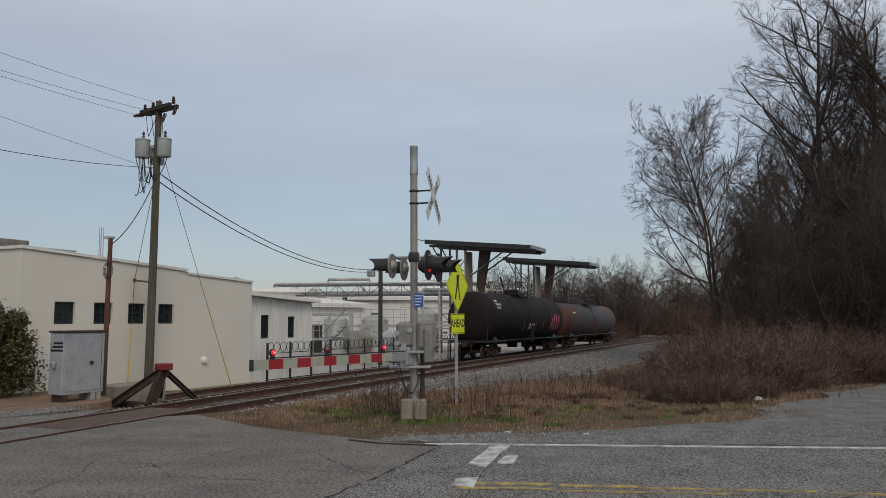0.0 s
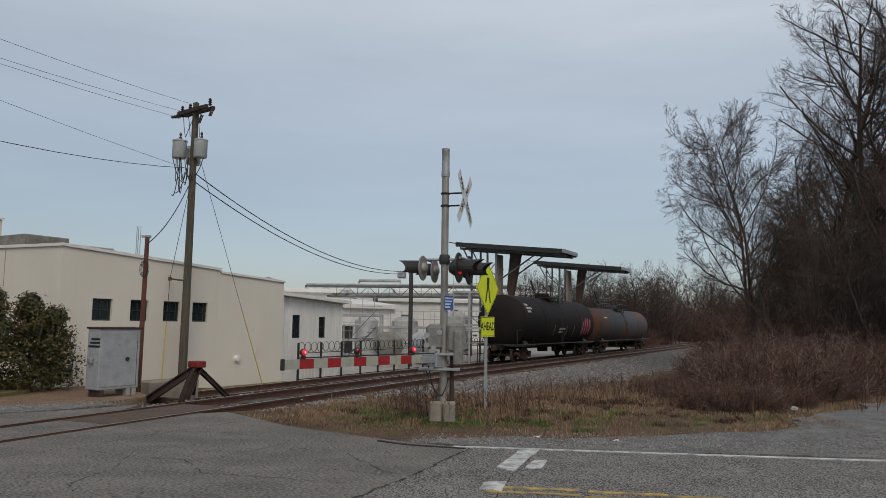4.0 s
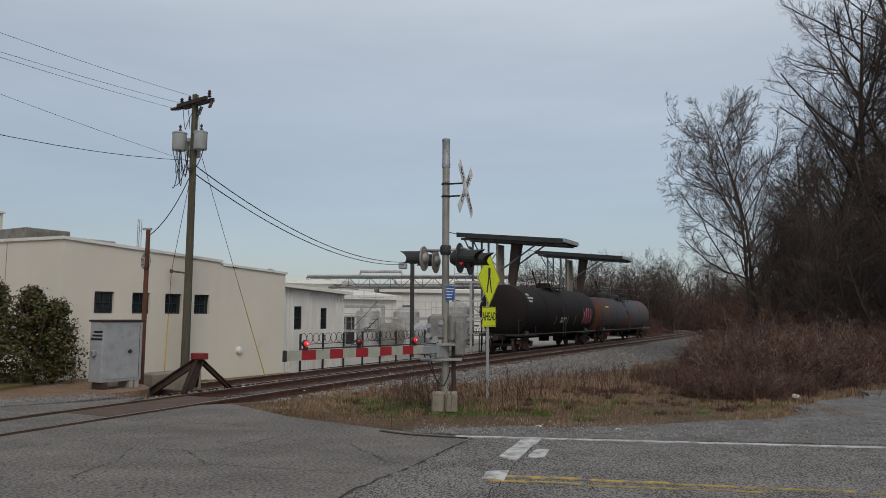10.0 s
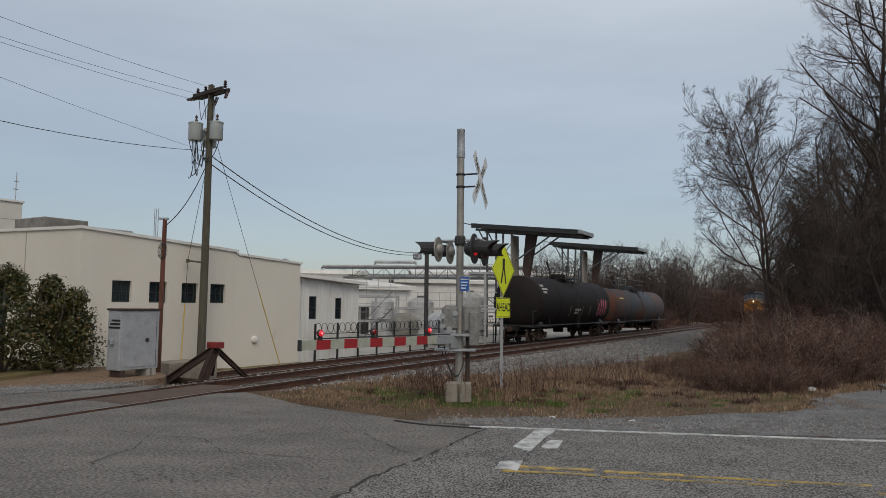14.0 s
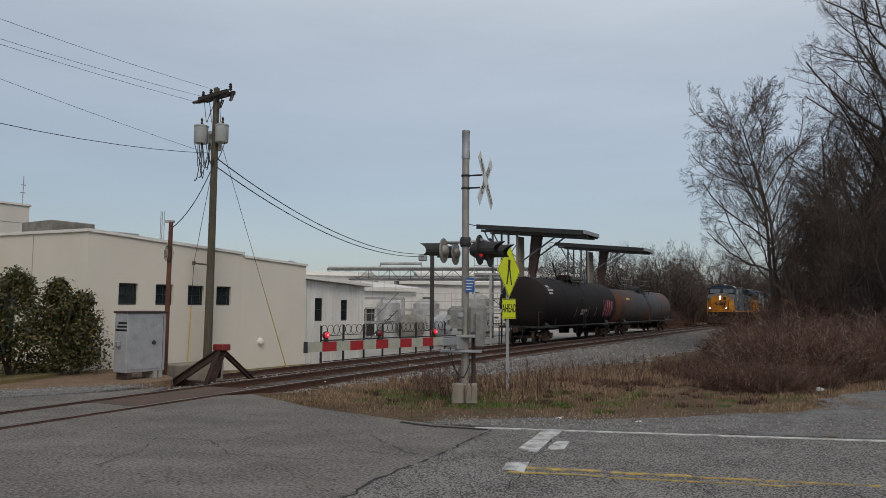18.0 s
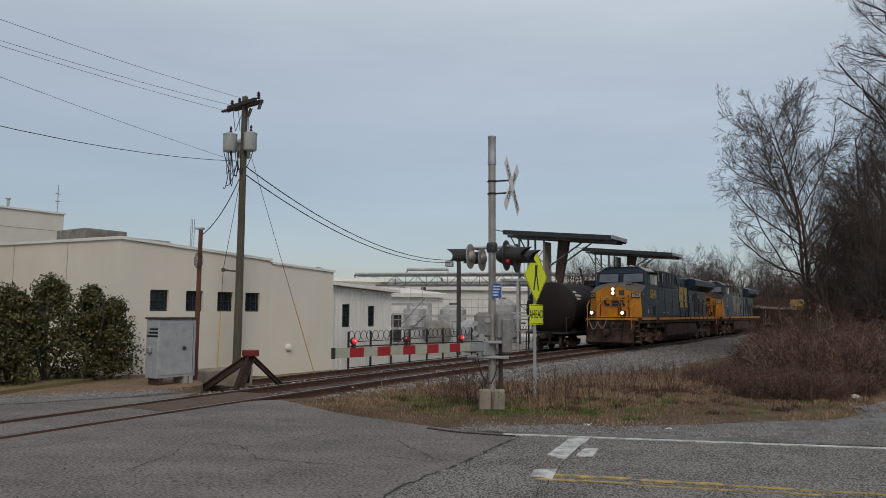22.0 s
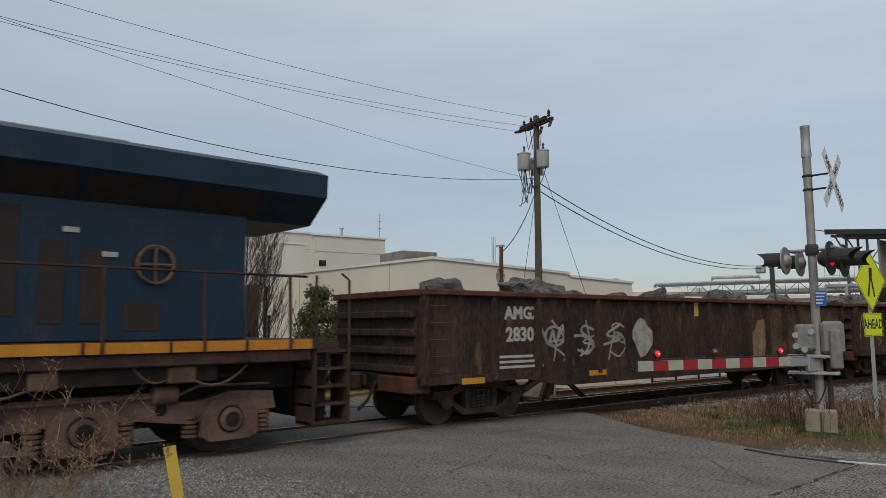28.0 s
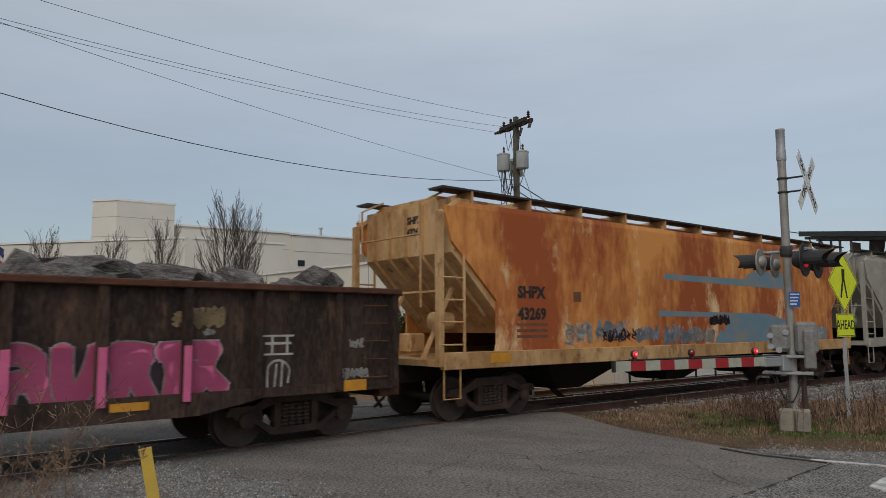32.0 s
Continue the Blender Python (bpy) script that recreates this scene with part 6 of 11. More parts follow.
process_frame(-10.6, 43, 2.6, 2.0, 2.9, 1, True)
process_frame(-7.4, 46, 4.2, 2.5, 2.2, 2)
process_frame(-3.4, 50, 4.0, 3.0, 2.4, 3)
process_frame(-1.6, 44, 2.0, 2.0, 4.4, 4)


def vessel(az, d, r, L, z, mat, label, upright=False, turn=25):
    p = polar(az, d)
    root = thing("storage_tank", Matrix.Translation((p.x, p.y, -0.5)) @ Matrix.Rotation(radians(-az + turn), 4, "Z"), label, "storage tank")
    if upright:
        part("shell", Geo().lathe([(r, 0), (r, L), (r * 0.6, L + 0.3 * r), (0.1, L + 0.4 * r)], "z", (0, 0, 0), 24), mat, root, smooth=True)
        part("manhole", Geo().lathe([(0.3, L + 0.3 * r), (0.3, L + 0.5 * r)], "z", (0, 0, 0), 12), STEEL_FRAME, root)
    else:
        part("shell", Geo().lathe([(0.1, -L / 2 - 0.3 * r), (r * 0.6, -L / 2 - 0.22 * r), (r, -L / 2), (r, L / 2), (r * 0.6, L / 2 + 0.22 * r), (0.1, L / 2 + 0.3 * r)], "y", (0, 0, z), 24), mat, root, smooth=True)
        pieces("saddle", Geo().box(-r * 0.7, -L / 3 - 0.15, 0, r * 0.7, -L / 3 + 0.15, z - r * 0.5).box(-r * 0.7, L / 3 - 0.15, 0, r * 0.7, L / 3 + 0.15, z - r * 0.5), CONCRETE, root)


vessel(-6.7, 40, 0.7, 2.0, 1.24, HVAC, "grey horizontal tank seen end on", turn=8)
vessel(-3.3, 42, 0.85, 3.0, 1.1, PIPE, "white horizontal storage tank")
vessel(-5.4, 55, 1.0, 2.6, 0, PIPE, "white upright storage tank", True)
vessel(-1.5, 56, 1.1, 3.0, 0, PIPE, "white upright storage tank", True)
vessel(-8.4, 50, 0.8, 2.6, 0, PIPE, "white upright storage tank", True)


# ---- loading canopies and tank cars on the siding ----
def canopy(s, label):
    """A tilted roof across the siding on a lattice tower behind it."""
    p, d = on_track(s, 7.0)
    root = thing("loading_canopy", frame_at((p.x, p.y), d, SIDING_Z - 0.3), label, "canopy")
    # x along the track, y away from it; the roof falls towards the track
    H, W, D = 8.1, 4.15, 1.6
    zr = lambda y: H + 0.1 * y
    part("roof", Geo().prism([(-W, zr(-W)), (W, zr(W)), (W, zr(W) + 0.09), (-W, zr(-W) + 0.09)], "x", -D, D), DARKSTEEL, root, "dark ribbed sheet-metal roof")
    for k in range(12):
        y = -W + 0.3 + k * 0.78
        part("roof_rib", Geo().box(-D, y, zr(y) + 0.09, D, y + 0.06, zr(y) + 0.14), DARKSTEEL, root)
    for x in (-D - 0.05, D):
        part("fascia", Geo().prism([(-W, zr(-W) - 0.2), (W, zr(W) - 0.2), (W, zr(W) + 0.14), (-W, zr(-W) + 0.14)], "x", x, x + 0.05), BLACK, root)
    part("gutter", Geo().box(-D - 0.05, -W - 0.1, zr(-W) - 0.12, D + 0.05, -W, zr(-W) + 0.14), GREY_METAL, root)
    for y in (-3.6, -1.8, 0.0, 1.8, 3.6):
        part("purlin", Geo().box(-D, y - 0.05, zr(y) - 0.17, D, y + 0.05, zr(y)), STEEL_FRAME, root)
    for x in (-0.8, 0.8):
        part("girder", Geo().prism([(-W, zr(-W) - 0.35), (W, zr(W) - 0.35), (W, zr(W) - 0.17), (-W, zr(-W) - 0.17)], "x", x - 0.08, x + 0.08), STEEL_FRAME, root)
        for y in (1.9, 3.2):
            part("column", Geo().box(x - 0.06, y - 0.06, 0, x + 0.06, y + 0.06, zr(y) - 0.3), STEEL_FRAME, root)
        part("knee_brace", Geo().tube([(x, 0.9, H - 2.3), (x, -1.9, zr(-1.9) - 0.3)], 0.06, 6), STEEL_FRAME, root)
        part("knee_brace", Geo().tube([(x, 3.2, H - 1.2), (x, 3.9, zr(3.9) - 0.3)], 0.05, 6), STEEL_FRAME, root)
        for k in range(6):
            z = 1.0 + 1.05 * k
            part("brace", Geo().tube([(x, 1.9, z), (x, 3.2, z + (1.05 if k % 2 else 0.0))], 0.035, 5), STEEL_FRAME, root)
    for k in range(6):
        z = 1.0 + 1.05 * k
        part("brace", Geo().tube([(-0.8, 1.9, z), (0.8, 1.9, z + (1.05 if k % 2 else 0.0))], 0.035, 5), STEEL_FRAME, root)
    part("boarding", Geo().box(-0.9, 1.1, 3.2, 0.3, 1.25, H - 0.4), WOODPANEL, root, "weathered boarding")
    part("boarding", Geo().prism([(-0.5, zr(-0.5) - 0.3), (0.3, zr(0.3) - 0.3), (0.55, 5.2), (0.3, 4.3), (0.1, 4.6)], "x", -0.3, 0.1), BROWNSTEEL, root, "rusty loading chute")
    part("platform", Geo().box(-1.6, -2.2, 4.0, 1.6, 0.5, 4.1), STEEL_FRAME, root)
    for z in (4.6, 5.1):
        part("railing", Geo().tube([(-1.6, -2.15, z), (1.6, -2.15, z)], 0.03, 5), STEEL_FRAME, root)
    for k in range(5):
        part("rail_post", Geo().tube([(-1.6 + 0.8 * k, -2.15, 4.05), (-1.6 + 0.8 * k, -2.15, 5.1)], 0.03, 5), STEEL_FRAME, root)
    part("hose", Geo().tube(sag((0.6, -1.0, 5.8), (0.2, -1.9, 4.6), 0.5), 0.06, 6), RUBBER, root)


canopy(55.0, "dark steel loading canopy over the tank cars")
canopy(71.5, "dark steel loading canopy over the far tank car")


def tank_car(s0, s1, r, zc, mat, label, graffiti):
    (a, _), (b, _) = on_track(s0, SIDING), on_track(s1, SIDING)
    c = (a + b) / 2
    root = thing("tank_car", frame_at((c.x, c.y), a - b, SIDING_Z), label, "tank wagon", "tank wagons on the siding")
    L = (b - a).length
    h = L / 2 - 0.8
    part("tank", Geo().lathe([(0.1, -h), (r * 0.55, -h + 0.06), (r * 0.85, -h + 0.22), (r, -h + 0.5), (r, h - 0.5), (r * 0.85, h - 0.22), (r * 0.55, h - 0.06), (0.1, h)], "x", (0, 0, zc), 40), mat, root, "cylindrical tank shell", smooth=True)
    for x in (-h * 0.5, 0.02, h * 0.5):
        part("seam", Geo().lathe([(r + 0.004, x - 0.03), (r + 0.012, x), (r + 0.004, x + 0.03)], "x", (0, 0, zc), 40), mat, root)
    part("dome", Geo().lathe([(0.5, zc + r - 0.1), (0.5, zc + r + 0.28), (0.42, zc + r + 0.36), (0.1, zc + r + 0.38)], "z", (0, 0, 0), 20), mat, root, smooth=True)
    rl = Geo()
    for y in (-0.9, 0.9):
        for z in (0.45, 0.85):
            rl.tube([(-1.7, y, zc + r + z), (1.7, y, zc + r + z)], 0.025, 5)
        for x in (-1.7, -0.8, 0.8, 1.7):
            rl.tube([(x, y, zc + r - 0.3), (x, y, zc + r + 0.85)], 0.025, 5)
    part("railing", rl, BLACK, root, "dome platform railing")
    pieces("platform", Geo().box(-1.7, -0.95, zc + r + 0.02, 1.7, -0.4, zc + r + 0.06).box(-1.7, 0.4, zc + r + 0.02, 1.7, 0.95, zc + r + 0.06), BLACK, root)
    part("ladder", Geo().tube([(0.5, r + 0.1, 0.8), (0.5, r + 0.12, zc), (0.5, 0.95, zc + r)], 0.025, 5).tube([(0.9, r + 0.1, 0.8), (0.9, r + 0.12, zc), (0.9, 0.95, zc + r)], 0.025, 5), BLACK, root)
    part("centre_sill", Geo().box(-h - 0.5, -0.3, 0.75, h + 0.5, 0.3, 1.05), GRIME_SHADE, root)
    for s in (-1, 1):
        x = s * (h - 1.4)
        part("stub_sill", Geo().box(x - 1.4, -1.3, 0.95, x + 1.4, 1.3, 1.08), BLACK, root)
        part("bolster", Geo().prism([(-1.2, 1.05), (1.2, 1.05), (1.0, zc - r * 0.6), (-1.0, zc - r * 0.6)], "x", x - 0.3, x + 0.3), BLACK, root)
        freight_truck(root, x)
        coupler(root, s * (h + 0.75), s)
        rr = Geo().tube([(s * (h + 0.3), 1.3, 1.0), (s * (h + 0.3), 1.3, 1.9), (s * (h - 2.4), 1.3, 1.9), (s * (h - 2.4), 1.3, 1.0)], 0.03, 5)
        part("end_rail", rr, BLACK, root)
    part("side_rail", Geo().tube([(-h, 1.42, 1.05), (h, 1.42, 1.05)], 0.04, 5), BLACK, root)
    part("outlet", Geo().lathe([(0.35, zc - r - 0.35), (0.35, zc - r + 0.1)], "z", (0, 0, 0), 14), GRIME_SHADE, root)
    def bend(u, z):  # point on the near flank of the shell
        return (u, math.sqrt(max(0.0, (r + 0.008) ** 2 - (z - zc) ** 2)), z)
    def patch(name, u0, z0, u1, z1, m, label=""):
        g = Geo()
        n = 5
        for i in range(n + 1):
            z = z0 + (z1 - z0) * i / n
            g.v += [bend(u0, z), bend(u1, z)]
        g.f += [(2 * i, 2 * i + 1, 2 * i + 3, 2 * i + 2) for i in range(n)]
        part(name, g, m, root, label)
    if graffiti:
        rnd = random.Random(6)
        for k in range(9):
            u = -h * 0.52 - k * 0.27
            patch("spray_stroke", u, zc - 0.95 + rnd.uniform(0, 0.3), u - 0.16, zc + 0.1 + rnd.uniform(-0.2, 0.35), GRAF_PINK if k % 2 else GRAF_RUST, "red sprayed stroke")
        for u in (1.9, -0.6, -2.2):
            patch("reflective_strip", u, zc - 0.85, u - 0.12, zc - 0.2, GRAF_TAN)
        for u, z, w in ((h - 0.9, zc + 0.75, 0.9), (h - 0.9, zc + 0.95, 0.5), (h - 0.9, zc + 0.55, 0.6)):
            patch("stencil", u, z, u - w, z + 0.12, LETTER, "unreadable white stencil line")
        for u, z, w in ((0.9, zc - 0.5, 1.2), (0.9, zc - 0.7, 0.8)):
            patch("stencil", u, z, u - w, z + 0.14, LETTER, "unreadable white stencil line")
    else:
        patch("stencil", h - 1.2, zc + 0.6, h - 2.2, zc + 0.72, GUARD, "yellow stencil bar")
    return root



# ---- the train: two locomotives, three gondolas, two covered hoppers ----
# every vehicle: x ahead, +y the side towards the street, z up from the rail head, origin at mid-length
SPEED, S_AT_24 = 13.05, 17.93
MOVERS, WHEELSETS = [], []


def vehicle(name, u0, length, label, category, group=""):
    root = thing(name, Matrix.Identity(4), label, category, group)
    MOVERS.append((root, u0, length))
    return root


def axle_set(parent, x, r, gauge=1.435):
    g = Geo()
    for s in (-1, 1):
        y0 = s * gauge / 2
        prof = [(r * 0.25, y0 + s * 0.07), (r * 0.3, y0 + s * 0.075), (r * 0.72, y0 + s * 0.05), (r * 0.86, y0 + s * 0.085), (r, y0 + s * 0.085), (r, y0 - s * 0.02), (r + 0.026, y0 - s * 0.03), (r + 0.026, y0 - s * 0.055)]
        g.lathe(prof, "y", (0, 0, 0), 28)
    g.tube([(0, -0.95, 0), (0, 0.95, 0)], 0.085, 10)
    ob = part("wheelset", g, WHEEL, parent, "rusty steel wheels on one axle", smooth=True, at=Matrix.Translation((x, 0, r)))
    WHEELSETS.append((ob, x, r))
    return ob


def freight_truck(parent, xc, r=0.42):
    """A three-piece freight truck: side frames, spring nests, bolster and two wheelsets."""
    tr = part("truck", Geo().box(xc - 0.2, -0.95, 0.4, xc + 0.2, 0.95, 0.72, b=0.03), GRIME_SHADE, parent, "four-wheeled freight truck")
    for s in (-1, 1):
        y0, y1 = s * 0.92, s * 1.06
        fr = Geo()
        # frame drawn as four bars round the spring opening
        fr.prism([(xc + a, b) for a, b in [(-1.22, 0.5), (-1.15, 0.64), (-0.75, 0.64), (-0.45, 0.82), (0.45, 0.82), (0.75, 0.64), (1.15, 0.64), (1.22, 0.5), (0.8, 0.5), (0.36, 0.66), (-0.36, 0.66), (-0.8, 0.5)]], "y", y0, y1)
        fr.prism([(xc + a, b) for a, b in [(-1.1, 0.5), (-0.8, 0.5), (-0.42, 0.28), (0.42, 0.28), (0.8, 0.5), (1.1, 0.5), (0.95, 0.36), (0.72, 0.36), (0.45, 0.17), (-0.45, 0.17), (-0.72, 0.36), (-0.95, 0.36)]], "y", y0, y1)
        fr.box(xc - 0.4, y0, 0.28, xc - 0.28, y1, 0.68).box(xc + 0.28, y0, 0.28, xc + 0.4, y1, 0.68)
        # casting colour towards the street, near-black on the far side
        part("side_frame", fr, FREIGHT_CASTING if s > 0 else GRIME_SHADE, tr)
        if s > 0:
            prof = [(0.045, 0.28)]
            for h in range(6):
                prof += [(0.068, 0.3 + h * 0.06), (0.068, 0.325 + h * 0.06), (0.045, 0.34 + h * 0.06)]
            for k in range(4):
                part("truck_spring", Geo().lathe(prof, "z", (xc - 0.2 + 0.13 * k, s * 1.0, 0), 8), WHEEL, tr, "coil spring")
        for dx in (-0.875, 0.875):
            cap = Geo().lathe([(0.13, s * 0.99), (0.13, s * 1.1), (0.08, s * 1.13)], "y", (xc + dx, 0, r), 12)
            part("bearing_cap", cap, FREIGHT_CASTING, tr, smooth=True)
    for dx in (-0.875, 0.875):
        axle_set(tr, xc + dx, r)
    return tr


def coupler(parent, x, sgn):
    g = Geo().box(x - sgn * 0.9, -0.09, 0.76, x - sgn * 0.22, 0.09, 0.94).box(x - sgn * 0.25, -0.16, 0.68, x, 0.02, 1.0, b=0.03).box(x - sgn * 0.15, 0.02, 0.7, x + sgn * 0.02, 0.15, 0.98, b=0.03)
    part("coupler", g, LOCO_BROWN, parent, "rusty knuckle coupler")
    h = Geo().tube([(x - sgn * 0.35, 0.35, 0.85), (x - sgn * 0.15, 0.36, 0.5), (x + sgn * 0.02, 0.3, 0.33)], 0.03, 6)
    part("air_hose", h, RUBBER, parent)


def loco_truck(parent, xc):
    tr = part("truck", Geo().box(xc - 2.5, -0.9, 0.45, xc + 2.5, 0.9, 0.9, b=0.03), GRIME_SHADE, parent, "six-wheeled locomotive truck")
    for s in (-1, 1):
        fr = Geo()
        o = [(-2.75, 0.62), (-2.7, 0.88), (-2.0, 0.92), (-1.55, 0.8), (-1.2, 0.8), (-0.85, 0.95), (0.85, 0.95), (1.2, 0.8), (1.55, 0.8), (2.0, 0.92), (2.7, 0.88), (2.75, 0.62), (2.3, 0.6), (1.75, 0.52), (1.3, 0.5), (0.6, 0.6), (-0.6, 0.6), (-1.3, 0.5), (-1.75, 0.52), (-2.3, 0.6)]
        fr.prism([(xc + a, b) for a, b in o], "y", s * 1.0, s * 1.2)
        # the far frame gets the near-black tone instead of the casting colour
        part("side_frame", fr, TRUCK if s > 0 else GRIME_SHADE, tr)
        if s < 0:
            continue
        for dx in (-2.0, 0.0, 2.0):
            bx = Geo().prism([(xc + dx + a, b) for a, b in ((-0.42, 0.62), (-0.3, 0.8), (0.3, 0.8), (0.42, 0.62), (0.44, 0.3), (0.3, 0.22), (-0.3, 0.22), (-0.44, 0.3))], "y", 1.02, 1.26)
            j = part("journal_box", bx, TRUCK, tr, "pedestal journal box")
            part("bearing_cap", Geo().lathe([(0.17, 1.26), (0.17, 1.3), (0.12, 1.32), (0.06, 1.33)], "y", (xc + dx, 0, 0.52), 18), TRUCK, j, smooth=True)
            part("bearing_ring", Geo().lathe([(0.2, 1.258), (0.2, 1.272), (0.172, 1.272), (0.172, 1.258)], "y", (xc + dx, 0, 0.52), 20).lathe([(0.11, 1.32), (0.11, 1.335), (0.085, 1.338)], "y", (xc + dx, 0, 0.52), 16), GRIME_SHADE, j)
            for e in (-0.56, 0.56):
                prof = [(0.07, 0.28)]
                for h in range(5):
                    prof += [(0.115, 0.3 + h * 0.065), (0.115, 0.33 + h * 0.065), (0.075, 0.345 + h * 0.065)]
                part("journal_spring", Geo().lathe(prof, "z", (xc + dx + e, 1.13, 0), 10), TRUCK, tr, "coil spring")
        for dx in (-1.05, 1.1, 2.45):
            part("brake_cylinder", Geo().lathe([(0.08, -0.16), (0.13, -0.14), (0.13, 0.16), (0.08, 0.2)], "x", (xc + dx, 1.22, 0.92), 12), TRUCK, tr, smooth=True)
        part("brake_pipe", Geo().tube([(xc + 2.6, 1.24, 0.93), (xc + 1.5, 1.26, 0.98), (xc + 1.3, 1.26, 0.9), (xc - 1.2, 1.26, 0.9), (xc - 1.5, 1.26, 1.02), (xc - 2.6, 1.24, 1.0)], 0.02, 5), TRUCK, tr)
        part("hole", Geo().lathe([(0.09, 1.2), (0.09, 1.205)], "y", (xc + 1.0, 0, 0.72), 12), GRIME_SHADE, tr)
        part("hole", Geo().lathe([(0.09, 1.2), (0.09, 1.205)], "y", (xc - 1.0, 0, 0.72), 12), GRIME_SHADE, tr)
    for dx in (-2.0, 0.0, 2.0):
        axle_set(tr, xc + dx, 0.52)
    return tr


def logo_shapes(parent, mat, x, z, h, w, side=1, y=0.0):
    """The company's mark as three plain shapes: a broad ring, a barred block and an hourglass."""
    # x is the leading end, shapes run backwards along -x
    g = Geo()
    k = w / 3.0
    c = x - k * 0.5
    n = 28
    outer = [(c + 0.5 * k * 1.06 * math.cos(a), z + h / 2 * math.sin(a)) for a in np.linspace(0, 2 * math.pi, n, endpoint=False)]
    inner = [(c + 0.22 * k * math.cos(a), z + h * 0.24 * math.sin(a)) for a in np.linspace(0, 2 * math.pi, n, endpoint=False)]
    v = [(p, y, q) for p, q in outer] + [(p, y, q) for p, q in inner]
    g.add(v, [(i, (i + 1) % n, (i + 1) % n + n, i + n) for i in range(n)])
    b0, b1 = x - k * 1.08, x - k * 1.95
    for za, zb in ((-0.5, -0.24), (-0.13, 0.13), (0.24, 0.5)):
        g.add([(b0, y, z + za * h), (b1, y, z + za * h), (b1, y, z + zb * h), (b0, y, z + zb * h)], [(0, 1, 2, 3)])
    for xa, xb, za, zb in ((b0, b0 - 0.3 * k, 0.13, 0.24), (b1 + 0.3 * k, b1, 0.13, 0.24), (b0, b0 - 0.3 * k, -0.24, -0.13), (b1 + 0.3 * k, b1, -0.24, -0.13)):
        g.add([(xa, y, z + za * h), (xb, y, z + za * h), (xb, y, z + zb * h), (xa, y, z + zb * h)], [(0, 1, 2, 3)])
    e0, e1 = x - k * 2.02, x - k * 3.0
    m = (e0 + e1) / 2
    g.add([(e0, y, z - 0.5 * h), (m - 0.1 * k, y, z - 0.5 * h), (m - 0.13 * k, y, z), (m - 0.1 * k, y, z + 0.5 * h), (e0, y, z + 0.5 * h), (m + 0.13 * k, y, z)], [(0, 1, 2, 5), (5, 2, 3, 4)])
    g.add([(e1, y, z - 0.5 * h), (m - 0.12 * k, y, z - 0.5 * h), (m - 0.14 * k, y, z), (m - 0.12 * k, y, z + 0.5 * h), (e1, y, z + 0.5 * h), (m - 0.26 * k, y, z)], [(5, 2, 1, 0), (4, 3, 2, 5)])
    gg = Geo()
    for f in g.f:
        q = [g.v[i] for i in f]
        gg.prism([(p[0], p[2]) for p in q], "y", y, y + 0.006 * side)
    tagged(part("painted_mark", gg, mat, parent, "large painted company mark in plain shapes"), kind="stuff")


CAB_RISE, HOOD_RISE = 1.022, 1.004


def raise_body(root, split):
    """Stretches what stands above the walkway to the height of this class of engine, the cab more than the long hood."""
    z0, front = 1.66, split + 10.35
    back = lambda x: float(np.interp(front - x, (0.8, 0.92, 2.8, 3.5), (0.0, 0.19, 0.19, 0.0)))  # nose and windshield set back
    for ob in root.children_recursive:
        at = ob.matrix_basis.translation
        if at.length > 0.01:
            if at.z > z0:
                at.x -= back(at.x)
            at.z = z0 + (at.z - z0) * (CAB_RISE if at.x > split else HOOD_RISE) if at.z > z0 else at.z
            continue
        for v in ob.data.vertices:
            if v.co.z > z0 - 0.01:
                v.co.x -= back(v.co.x)
            if v.co.z > z0:
                v.co.z = z0 + (v.co.z - z0) * (CAB_RISE if v.co.x > split else HOOD_RISE)


